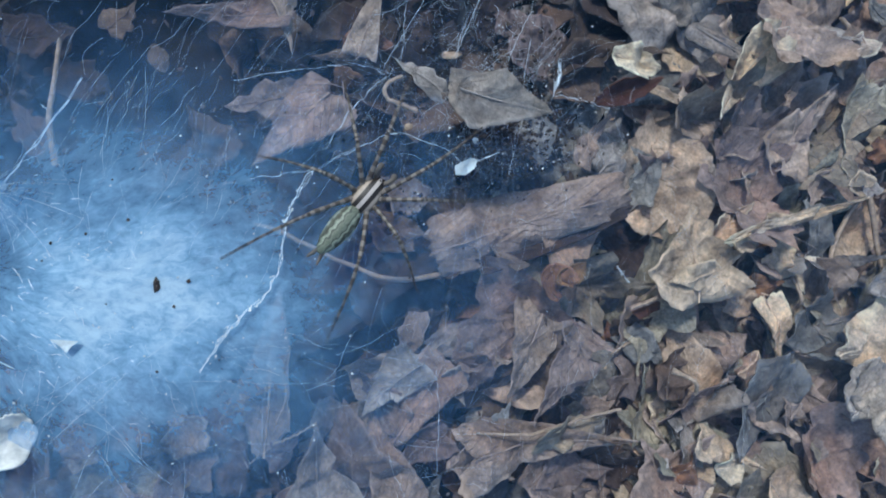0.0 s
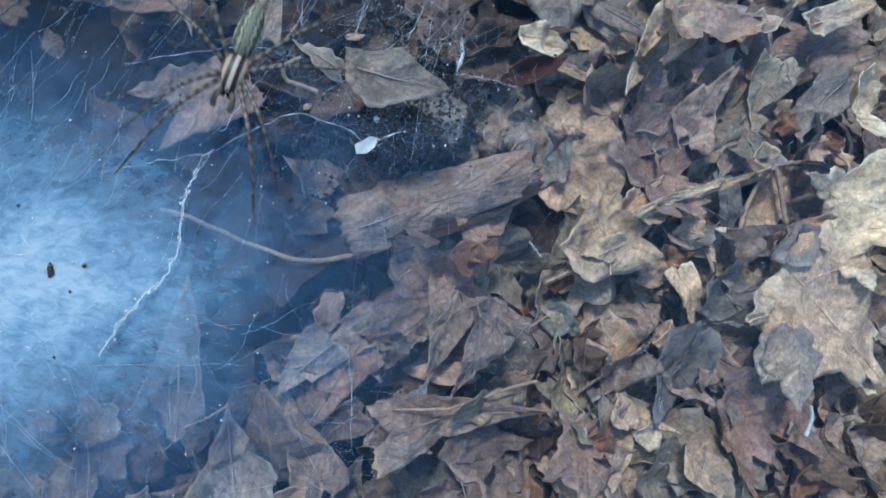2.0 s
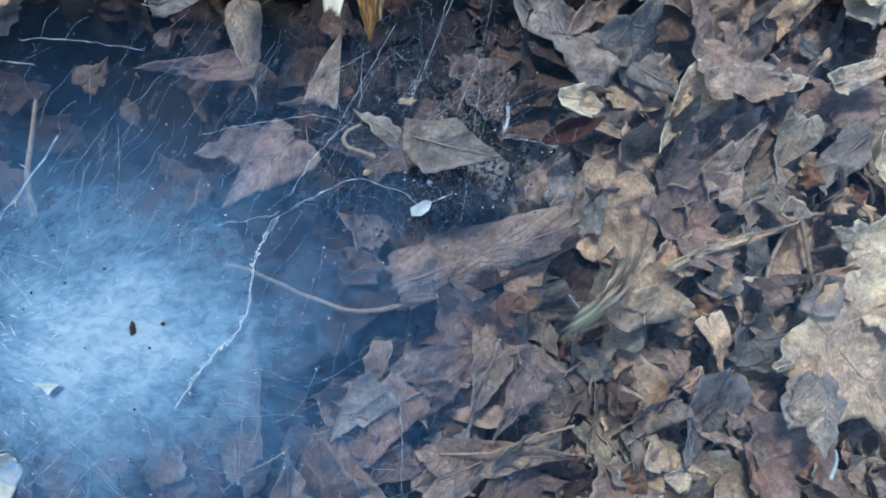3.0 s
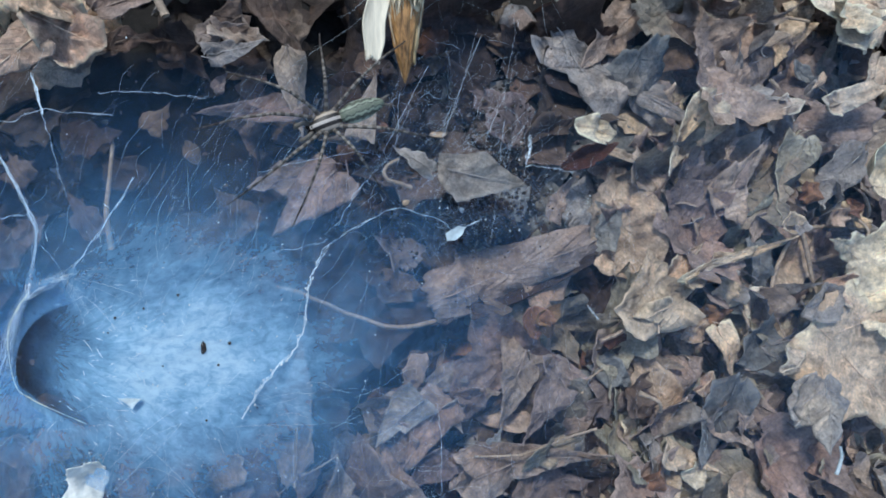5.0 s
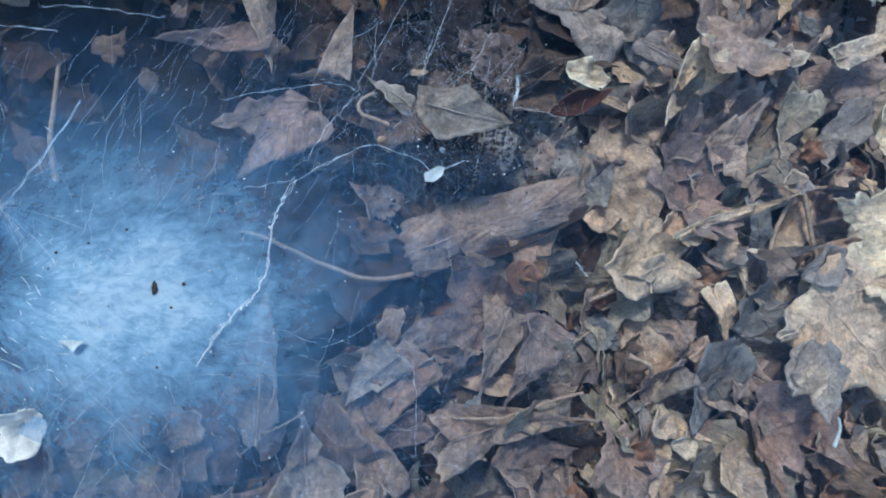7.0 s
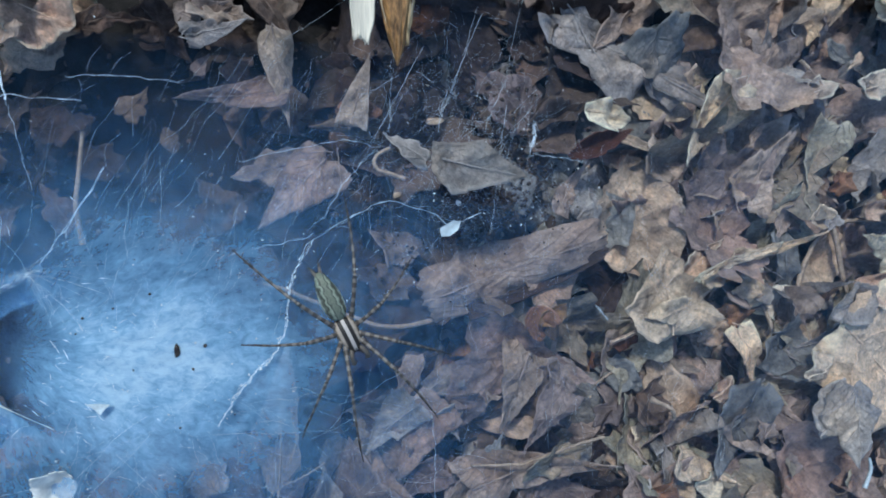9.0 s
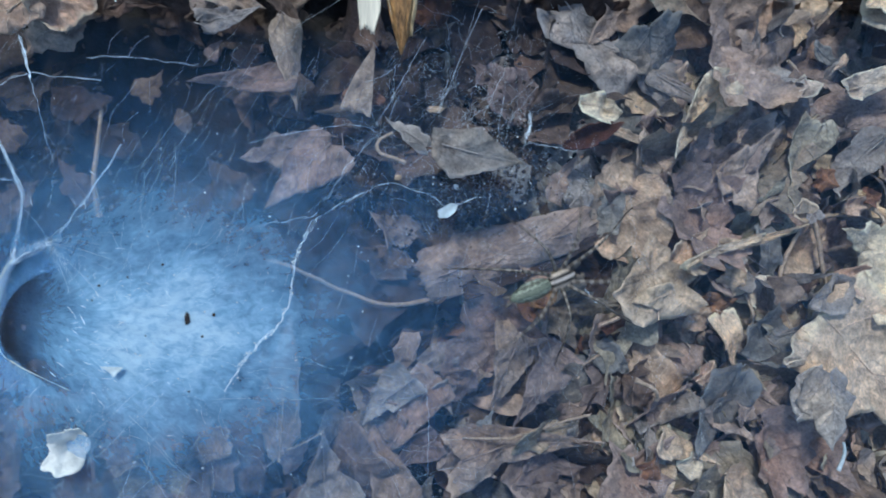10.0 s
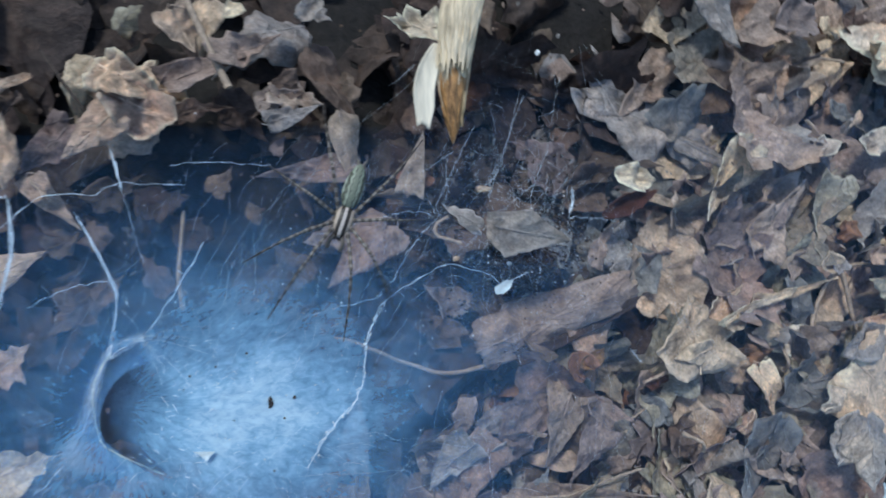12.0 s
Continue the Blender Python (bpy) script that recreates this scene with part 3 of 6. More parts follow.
leaf("lobe", (0.2717, 0.0761, 0.0120), 0.0287, 0.0173, -32.0, "slate", fold=0.07, crumple=0.27, curl=-0.14, cup=-0.04)
leaf("frag", (0.2383, 0.0379, 0.0220), 0.0129, 0.0105, 6.1, "tan", crumple=0.45, cup=0.5, fold=0.07, curl=0.18)
leaf("frag", (0.2470, 0.0415, 0.0220), 0.0109, 0.0082, 19.3, "orange", crumple=0.45, cup=0.5, fold=0.01, curl=-0.05)
leaf("lobe", (0.2508, 0.0373, 0.0240), 0.0173, 0.0118, -38.8, "gold", crumple=0.4, cup=0.8, fold=0.07, curl=-0.09)
leaf("ovate", (0.2132, 0.0356, 0.0220), 0.0128, 0.0085, 8.8, "tan", cup=0.6, crumple=0.3, fold=0.28, curl=0.25)
leaf("ovate", (0.2175, 0.0351, 0.0240), 0.0101, 0.0068, 72.5, "grey", cup=0.8, fold=0.27, crumple=0.32, curl=0.17)
leaf("lobe", (0.2488, 0.0193, 0.0260), 0.0506, 0.0452, 159.7, "pale", crumple=0.35, fold=0.15, cup=0.0, curl=0.0)
leaf("frag", (0.2354, 0.0077, 0.0280), 0.0248, 0.0138, 24.7, "gold", crumple=0.5, fold=0.27, curl=-0.02, cup=0.08)
leaf("lobe", (0.2486, -0.0003, 0.0260), 0.0243, 0.0240, 132.6, "pale", crumple=0.4, fold=0.24, curl=0.18, cup=0.01)
leaf("shard", (0.2062, 0.0172, 0.0160), 0.0301, 0.0138, -80.3, "slate", fold=0.3, crumple=0.33, curl=-0.04, cup=0.21)
leaf("lobe", (0.1961, 0.0413, 0.0100), 0.0234, 0.0150, 140.3, "mauve", cup=0.5, fold=0.29, crumple=0.2, curl=0.24)
leaf("shard", (0.1719, 0.0410, 0.0080), 0.0262, 0.0175, 116.9, "slate", fold=0.2, crumple=0.19, curl=0.21, cup=-0.19)
leaf("shard", (0.2047, 0.0336, 0.0120), 0.0158, 0.0102, -122.6, "pink", fold=0.29, crumple=0.33, curl=-0.13, cup=-0.17)
leaf("lobe", (0.1780, 0.0421, 0.0100), 0.0220, 0.0143, 52.9, "mauve", fold=0.19, crumple=0.31, curl=0.15, cup=0.21)
leaf("lobe", (0.1481, 0.0117, 0.0220), 0.0364, 0.0372, 99.7, "tan", crumple=0.3, fold=0.15, curl=0.1, cup=0.0)
leaf("frag", (0.1491, 0.0043, 0.0260), 0.0165, 0.0110, 23.5, "tan", crumple=0.3, fold=0.1, curl=0.1, cup=0.1)
leaf("shard", (0.1647, 0.0212, 0.0180), 0.0233, 0.0152, 37.9, "gold", crumple=0.4, fold=0.3, curl=0.2, cup=-0.15)
leaf("lobe", (0.1801, 0.0207, 0.0200), 0.0507, 0.0105, 20.3, "tan", fold=0.6, crumple=0.4, curl=0.21, cup=0.14)
leaf("strip", (0.1732, 0.0202, 0.0260), 0.0366, 0.0032, 17.5, "pale", fold=0.5, crumple=0.3, curl=-0.14, cup=-0.23)
leaf("strip", (0.1776, 0.0163, 0.0240), 0.0368, 0.0029, 20.7, "orange", fold=0.5, crumple=0.3, curl=0.2, cup=0.05)
leaf("frag", (0.1857, 0.0075, 0.0180), 0.0171, 0.0135, -30.1, "gold", crumple=0.45, fold=0.04, curl=0.16, cup=0.01)
leaf("frag", (0.2002, 0.0052, 0.0160), 0.0204, 0.0135, 23.8, "pale", crumple=0.5, fold=0.0, curl=0.18, cup=-0.21)
leaf("frag", (0.1749, -0.0017, 0.0140), 0.0224, 0.0105, 3.8, "orange", crumple=0.4, fold=0.16, curl=0.16, cup=-0.09)
leaf("lobe", (0.1782, 0.0078, 0.0100), 0.0158, 0.0108, -165.3, "slate", fold=0.07, crumple=0.29, curl=0.24, cup=-0.2)
leaf("frag", (0.1697, -0.0066, 0.0180), 0.0136, 0.0089, 35.0, "tan", crumple=0.4, fold=0.03, curl=0.2, cup=0.01)
leaf("ovate", (0.2184, 0.0032, 0.0300), 0.0252, 0.0144, -159.4, "grey", cup=0.4, crumple=0.25, fold=0.13, curl=0.16)
leaf("lobe", (0.2422, -0.0272, 0.0330), 0.0807, 0.0592, -41.8, "gold", crumple=0.2, fold=0.0, cup=0.0, curl=0.0)
leaf("lobe", (0.2223, -0.0098, 0.0220), 0.0277, 0.0133, -166.3, "grey", crumple=0.25, fold=0.13, curl=-0.08, cup=0.19)
leaf("frag", (0.2061, -0.0206, 0.0300), 0.0153, 0.0108, 38.9, "pale", crumple=0.4, fold=0.05, curl=0.05, cup=-0.08)
leaf("lobe", (0.2155, -0.0393, 0.0350), 0.0332, 0.0289, -90.1, "grey", fold=-0.15, cup=-0.3, crumple=0.15, curl=0.13)
leaf("frag", (0.2086, -0.0346, 0.0320), 0.0237, 0.0142, 65.6, "grey", crumple=0.2, fold=0.09, curl=0.04, cup=0.11)
leaf("shard", (0.1545, -0.0264, 0.0160), 0.0391, 0.0279, 98.6, "tan", fold=0.15, crumple=0.25, curl=-0.05, cup=0.17)
leaf("shard", (0.1656, -0.0284, 0.0120), 0.0313, 0.0195, -100.7, "pink", fold=0.11, crumple=0.35, curl=0.24, cup=0.06)
leaf("shard", (0.1803, -0.0134, 0.0240), 0.0233, 0.0144, -69.2, "gold", fold=0.35, crumple=0.15, cup=0.0, curl=-0.02)
leaf("frag", (0.1733, -0.0272, 0.0180), 0.0108, 0.0075, 45.6, "gold", fold=0.14, crumple=0.38, curl=-0.03, cup=0.18)
leaf("shard", (0.2078, -0.0181, 0.0120), 0.0359, 0.0280, -40.1, "slate", fold=0.1, crumple=0.25, curl=0.03, cup=-0.18)
leaf("lobe", (0.2101, -0.0115, 0.0140), 0.0253, 0.0146, -39.1, "olive", fold=0.23, crumple=0.26, curl=0.11, cup=-0.18)
leaf("lobe", (0.2093, -0.0322, 0.0120), 0.0273, 0.0102, -174.3, "olive", fold=0.02, crumple=0.21, curl=0.17, cup=-0.16)
leaf("lobe", (0.2075, -0.0502, 0.0160), 0.0410, 0.0329, -119.1, "mauve", cup=-0.4, fold=-0.1, crumple=0.25, curl=0.08)
leaf("lobe", (0.1898, -0.0414, 0.0200), 0.0155, 0.0109, 107.0, "pink", cup=0.8, fold=0.19, crumple=0.2, curl=0.01)
leaf("shard", (0.1767, -0.0423, 0.0140), 0.0411, 0.0333, -118.9, "slate", crumple=0.25, fold=0.05, curl=-0.02, cup=-0.1)
leaf("shard", (0.1638, -0.0555, 0.0160), 0.0300, 0.0134, -25.1, "tan", crumple=0.4, fold=0.01, curl=0.23, cup=0.16)
leaf("frag", (0.1680, -0.0614, 0.0180), 0.0136, 0.0093, 11.4, "pale", crumple=0.4, fold=0.24, curl=0.23, cup=-0.17)
leaf("maple", (0.1930, -0.0755, 0.0140), 0.0706, 0.0320, 151.6, "olive", fold=0.1, crumple=0.3, curl=0.08, cup=0.22)
leaf("shard", (0.1892, -0.0772, 0.0180), 0.0355, 0.0224, -46.4, "tan", crumple=0.25, fold=0.23, curl=-0.1, cup=0.08)
leaf("lobe", (0.2341, -0.0765, 0.0140), 0.0350, 0.0179, 157.2, "brown", fold=0.2, crumple=0.34, curl=0.1, cup=0.17)
leaf("lobe", (0.2381, -0.0869, 0.0120), 0.0348, 0.0163, 4.1, "orange", fold=0.09, crumple=0.38, curl=0.01, cup=0.05)
leaf("lobe", (0.2662, -0.0868, 0.0120), 0.0247, 0.0193, -152.8, "tan", fold=0.27, crumple=0.33, curl=-0.03, cup=-0.13)
leaf("lobe", (0.2444, -0.0679, 0.0120), 0.0198, 0.0130, 25.1, "mauve", fold=0.1, crumple=0.32, curl=0.25, cup=0.2)
leaf("lobe", (0.2620, -0.0495, 0.0180), 0.0183, 0.0136, 168.4, "pale", crumple=0.4, fold=0.12, curl=0.18, cup=-0.11)
leaf("lobe", (0.2690, -0.0710, 0.0120), 0.0285, 0.0184, 96.9, "grey", fold=0.12, crumple=0.18, curl=-0.08, cup=0.02)
leaf("lobe", (0.1507, -0.0532, 0.0160), 0.0193, 0.0098, 95.6, "grey", cup=0.7, fold=0.21, crumple=0.32, curl=-0.0)
leaf("maple", (0.1425, -0.0652, 0.0140), 0.0349, 0.0379, 119.9, "pink", crumple=0.2, fold=0.1, curl=-0.12, cup=0.24)
leaf("frag", (0.1497, -0.0611, 0.0180), 0.0116, 0.0095, 40.5, "orange", fold=0.3, crumple=0.38, curl=0.09, cup=-0.09)
leaf("lobe", (0.1364, -0.0301, 0.0120), 0.0291, 0.0256, -129.9, "mauve", fold=0.03, crumple=0.24, curl=-0.06, cup=0.21)
leaf("lobe", (0.1393, -0.0218, 0.0120), 0.0209, 0.0136, -36.3, "slate", fold=0.27, crumple=0.35, curl=-0.09, cup=-0.13)
leaf("lobe", (0.1465, -0.0292, 0.0100), 0.0204, 0.0154, 72.3, "brown", fold=0.09, crumple=0.39, curl=-0.08, cup=0.15)
leaf("frag", (0.1358, -0.0070, 0.0140), 0.0119, 0.0054, 17.6, "dark", fold=0.2, crumple=0.3, curl=0.23, cup=-0.12)
leaf("strip", (0.1344, -0.0049, 0.0180), 0.0128, 0.0018, 20.9, "tan", fold=0.16, crumple=0.21, curl=-0.11, cup=-0.23)
leaf("shard", (0.1537, -0.0389, 0.0100), 0.0259, 0.0122, 123.6, "mauve", fold=0.09, crumple=0.21, curl=-0.13, cup=0.25)
leaf("lobe", (0.1384, -0.0151, 0.0040), 0.0209, 0.0135, 16.0, "umber", fold=0.09, crumple=0.38, curl=0.13, cup=0.12)
leaf("frag", (0.1375, 0.0135, 0.0000), 0.0203, 0.0218, -37.1, "umber", fold=0.2, crumple=0.39, curl=0.2, cup=0.11)
leaf("strip", (0.0950, 0.0212, 0.0180), 0.0681, 0.0182, 17.3, "pink", fold=-0.05, curl=-0.05, cup=-0.25, crumple=0.2, roll=8)
# dark strip added as the shaded lower fold of the long leaf above
leaf("strip", (0.1024, 0.0145, 0.0130), 0.0563, 0.0081, 20.4, "umber", crumple=0.12, roll=-25, fold=0.15, curl=0.19, cup=-0.01)
leaf("frag", (0.1105, 0.0138, 0.0120), 0.0209, 0.0226, 9.2, "tan", crumple=0.15, fold=0.05, curl=0.2, cup=-0.12)
leaf("ovate", (0.1004, 0.0019, 0.0180), 0.0126, 0.0112, -82.5, "orange", cup=1.0, crumple=0.12, fold=0.12, curl=0.19)
leaf("frag", (0.1053, 0.0038, 0.0200), 0.0109, 0.0073, 31.2, "orange", crumple=0.2, fold=0.12, curl=-0.14, cup=0.19)
# dark oval put in for the shaded hole beside the rusty leaf
leaf("ovate", (0.1052, -0.0002, 0.0210), 0.0082, 0.0050, -92.8, "umber", fold=0.01, crumple=0.39, curl=-0.09, cup=-0.17)
leaf("shard", (0.0959, -0.0179, 0.0160), 0.0392, 0.0270, -109.3, "pink", crumple=0.2, fold=0.1, curl=-0.06, cup=0.03)
leaf("shard", (0.1106, -0.0203, 0.0160), 0.0198, 0.0144, -92.9, "mauve", fold=0.14, crumple=0.34, curl=-0.08, cup=0.16)
leaf("shard", (0.1020, -0.0305, 0.0180), 0.0269, 0.0140, -124.7, "mauve", fold=0.3, crumple=0.34, curl=0.22, cup=0.22)
leaf("lobe", (0.0875, -0.0109, 0.0040), 0.0301, 0.0207, -101.3, "slate", fold=0.11, crumple=0.37, curl=0.18, cup=0.04)
leaf("lobe", (0.0706, -0.0291, 0.0120), 0.0131, 0.0105, -73.3, "grey", fold=0.03, crumple=0.32, curl=0.21, cup=-0.1)
leaf("lobe", (0.0471, -0.0327, 0.0100), 0.0227, 0.0136, 126.6, "mauve", fold=0.19, crumple=0.38, curl=0.09, cup=-0.23)
leaf("shard", (0.0968, -0.0482, 0.0120), 0.0626, 0.0210, 2.7, "pink", crumple=0.35, fold=0.19, curl=0.19, cup=0.08)
leaf("lobe", (0.0776, -0.0527, 0.0140), 0.0245, 0.0157, -31.2, "pink", crumple=0.35, fold=0.09, curl=0.1, cup=-0.08)
leaf("lobe", (0.1060, -0.0447, 0.0140), 0.0306, 0.0128, 9.2, "olive", crumple=0.4, fold=0.25, curl=0.21, cup=0.19)
leaf("lobe", (0.1126, -0.0604, 0.0060), 0.0288, 0.0153, 1.2, "mauve", fold=0.2, crumple=0.33, curl=0.09, cup=0.01)
leaf("lobe", (0.0856, -0.0414, 0.0140), 0.0117, 0.0080, 53.2, "slate", fold=0.3, crumple=0.26, curl=-0.12, cup=0.11)
leaf("lobe", (0.0175, -0.0632, 0.0140), 0.0257, 0.0202, 56.4, "pink", fold=0.15, crumple=0.3, curl=0.09, cup=-0.13)
leaf("lobe", (0.0022, -0.0655, 0.0120), 0.0239, 0.0212, 64.3, "pink", fold=0.06, crumple=0.2, curl=0.16, cup=0.2)
leaf("lobe", (-0.0150, -0.0622, 0.0100), 0.0253, 0.0208, 54.6, "mauve", fold=0.21, crumple=0.21, curl=0.24, cup=0.16)
leaf("lobe", (0.0709, -0.0768, 0.0100), 0.0200, 0.0169, 143.9, "mauve", fold=0.15, crumple=0.18, curl=0.19, cup=0.06)
leaf("ovate", (0.0431, -0.0648, 0.0220), 0.0124, 0.0082, 27.9, "tan", cup=1.2, fold=0.19, crumple=0.18, curl=0.14)
leaf("lobe", (-0.0062, -0.0454, 0.0040), 0.0305, 0.0189, 82.9, "mauve", fold=0.14, crumple=0.21, curl=-0.01, cup=0.2)
leaf("lobe", (0.0198, -0.0474, 0.0100), 0.0147, 0.0094, 42.4, "mauve", fold=0.22, crumple=0.36, curl=-0.03, cup=-0.06)
leaf("shard", (0.0520, -0.0278, 0.0100), 0.0239, 0.0133, 168.1, "pink", fold=0.18, crumple=0.19, curl=0.01, cup=0.24)
leaf("shard", (0.0594, -0.0483, 0.0100), 0.0202, 0.0142, -143.4, "mauve", fold=0.23, crumple=0.37, curl=-0.03, cup=0.1)
leaf("lobe", (0.0726, -0.0281, 0.0080), 0.0213, 0.0145, -142.8, "mauve", fold=0.24, crumple=0.34, curl=0.02, cup=-0.16)
leaf("lobe", (0.0616, -0.0110, 0.0040), 0.0181, 0.0121, 23.8, "brown", fold=0.01, crumple=0.38, curl=0.22, cup=-0.11)
leaf("lobe", (0.0645, -0.0689, 0.0040), 0.0172, 0.0128, 60.1, "slate", fold=0.23, crumple=0.27, curl=0.1, cup=0.17)
leaf("lobe", (0.0726, -0.0687, 0.0080), 0.0196, 0.0147, 82.7, "brown", fold=0.1, crumple=0.32, curl=-0.05, cup=0.01)
leaf("lobe", (0.1050, -0.0710, 0.0060), 0.0293, 0.0226, 139.4, "mauve", fold=0.01, crumple=0.24, curl=-0.04, cup=0.21)
leaf("lobe", (0.0939, -0.0762, 0.0080), 0.0201, 0.0140, -12.7, "mauve", fold=0.04, crumple=0.35, curl=-0.12, cup=0.24)
leaf("frag", (0.1235, -0.0792, 0.0100), 0.0118, 0.0104, 141.3, "orange", fold=0.05, crumple=0.2, curl=-0.07, cup=0.22)
leaf("lobe", (0.1403, -0.0804, 0.0060), 0.0192, 0.0132, 139.2, "grey", fold=0.2, crumple=0.38, curl=0.05, cup=-0.19)
leaf("lobe", (0.0487, 0.0185, 0.0020), 0.0247, 0.0145, 157.9, "brown", fold=0.1, crumple=0.28, curl=0.25, cup=-0.17)
leaf("lobe", (0.0544, 0.0298, 0.0020), 0.0200, 0.0148, 146.7, "mauve", fold=0.07, crumple=0.37, curl=-0.1, cup=0.24)
leaf("frag", (0.0442, 0.0022, 0.0000), 0.0167, 0.0189, -153.9, "umber", fold=0.09, crumple=0.3, curl=0.11, cup=0.2)
leaf("shard", (0.0180, 0.0842, 0.0140), 0.0291, 0.0141, -82.0, "pink", fold=0.05, crumple=0.25, curl=0.0, cup=0.0)
leaf("shard", (0.0042, 0.0784, 0.0100), 0.0332, 0.0144, -174.3, "mauve", crumple=0.3, fold=0.1, curl=0.0, cup=-0.15)
leaf("lobe", (0.0180, 0.1049, 0.0080), 0.0232, 0.0139, -81.0, "brown", crumple=0.35, fold=0.01, curl=-0.02, cup=0.24)
leaf("shard", (-0.0004, 0.0973, 0.0140), 0.0210, 0.0096, 20.2, "grey", crumple=0.35, fold=0.2, curl=0.25, cup=-0.16)
leaf("lobe", (-0.0059, 0.1047, 0.0120), 0.0176, 0.0104, 18.1, "mauve", crumple=0.35, fold=0.06, curl=0.23, cup=0.09)
leaf("shard", (-0.0054, 0.0873, 0.0120), 0.0078, 0.0059, 59.1, "mauve", fold=0.29, crumple=0.19, curl=0.21, cup=0.1)
leaf("lobe", (0.0060, 0.0898, 0.0060), 0.0132, 0.0122, 46.6, "brown", fold=0.2, crumple=0.37, curl=-0.11, cup=-0.15)
leaf("shard", (0.0431, 0.0796, 0.0140), 0.0242, 0.0120, 73.6, "pink", fold=0.1, crumple=0.15, curl=0.0, cup=0.0)
leaf("lobe", (0.0403, 0.0701, 0.0060), 0.0247, 0.0096, -179.0, "brown", fold=0.11, crumple=0.34, curl=0.19, cup=0.13)
leaf("shard", (0.0221, 0.0492, 0.0080), 0.0356, 0.0235, -136.1, "pink", crumple=0.2, fold=0.1, curl=0.0, cup=0.0)
leaf("lobe", (0.0129, 0.0558, 0.0040), 0.0249, 0.0140, -165.6, "mauve", crumple=0.25, fold=0.17, curl=0.1, cup=-0.08)
leaf("lobe", (0.0198, 0.0706, 0.0040), 0.0141, 0.0095, -26.7, "brown", fold=0.11, crumple=0.34, curl=0.23, cup=-0.15)
leaf("lobe", (0.0391, -0.0511, 0.0140), 0.0381, 0.0345, 96.2, "mauve", fold=0.2, crumple=0.4, cup=0.0, curl=0.0)
leaf("lobe", (0.0282, -0.0544, 0.0160), 0.0333, 0.0264, 93.4, "grey", fold=0.2, crumple=0.4, cup=0.0, curl=0.0)
leaf("shard", (0.0493, -0.0531, 0.0160), 0.0385, 0.0198, 109.4, "pink", fold=0.3, crumple=0.19, curl=-0.03, cup=0.11)
leaf("shard", (0.0501, -0.0282, 0.0140), 0.0236, 0.0185, -137.6, "grey", crumple=0.2, cup=0.0, fold=0.12, curl=0.0)
leaf("shard", (0.0594, -0.0342, 0.0140), 0.0360, 0.0196, -124.2, "pink", crumple=0.25, cup=0.0, fold=0.11, curl=-0.1)
leaf("frag", (0.0692, -0.0153, 0.0120), 0.0143, 0.0119, 32.2, "grey", crumple=0.25, fold=0.24, curl=0.02, cup=-0.19)
leaf("lobe", (0.0569, -0.0170, 0.0100), 0.0237, 0.0098, -111.0, "pink", fold=0.09, crumple=0.3, curl=0.21, cup=-0.01)
leaf("shard", (0.0143, -0.0248, 0.0120), 0.0518, 0.0229, 80.2, "pink", fold=0.2, crumple=0.2, cup=0.0, curl=-0.08)
leaf("shard", (0.0007, -0.0427, 0.0100), 0.0388, 0.0259, 80.8, "mauve", fold=0.2, crumple=0.2, curl=0.14, cup=-0.24)
leaf("frag", (0.0682, 0.0528, 0.0370), 0.0320, 0.0151, -12.6, "grey", fold=0.05, curl=0.0, cup=-0.1, crumple=0.25)
leaf("lobe", (0.0538, 0.0582, 0.0350), 0.0174, 0.0076, 145.7, "grey", fold=0.1, curl=0.0, cup=0.0, crumple=0.24)
# dark cupped oval stands in for a shaded hole, a tan scrap at its foot
leaf("ovate", (0.0677, 0.0765, 0.0140), 0.0115, 0.0068, 80.2, "umber", cup=0.8, fold=0.19, crumple=0.22, curl=-0.01)
leaf("frag", (0.0668, 0.0698, 0.0180), 0.0079, 0.0028, -1.7, "tan", fold=0.16, crumple=0.39, curl=0.22, cup=-0.12)
leaf("lobe", (0.1257, 0.0472, 0.0120), 0.0276, 0.0166, 60.8, "grey", fold=0.4, crumple=0.3, curl=0.07, cup=-0.07)
leaf("lobe", (0.1160, 0.0472, 0.0120), 0.0234, 0.0106, 56.4, "pink", fold=0.4, crumple=0.22, curl=0.04, cup=-0.19)
leaf("lobe", (0.1138, 0.0582, 0.0040), 0.0165, 0.0135, 33.0, "brown", fold=0.26, crumple=0.31, curl=0.25, cup=-0.18)
leaf("frag", (0.1129, 0.0698, 0.0020), 0.0256, 0.0203, 32.9, "brown", fold=0.21, crumple=0.31, curl=-0.13, cup=0.16)
leaf("lobe", (0.0965, 0.0834, 0.0040), 0.0297, 0.0237, 139.7, "mauve", fold=0.26, crumple=0.2, curl=0.23, cup=0.14)
leaf("lobe", (0.0842, 0.0918, 0.0000), 0.0253, 0.0215, 120.9, "umber", fold=0.18, crumple=0.3, curl=-0.04, cup=-0.22)
leaf("lobe", (0.1065, 0.1086, 0.0000), 0.0268, 0.0245, 152.7, "umber", fold=0.14, crumple=0.37, curl=-0.07, cup=-0.01)
leaf("ovate", (0.0436, 0.0746, 0.0120), 0.0162, 0.0097, 2.9, "orange", cup=0.3, fold=0.08, crumple=0.33, curl=0.23)
leaf("ovate", (-0.0147, 0.0631, 0.0140), 0.0089, 0.0050, -68.7, "brown", fold=0.09, crumple=0.27, curl=-0.15, cup=0.01)
leaf("ovate", (0.0706, 0.1093, 0.0020), 0.0156, 0.0126, 28.3, "dark", fold=0.26, crumple=0.37, curl=-0.12, cup=-0.03)
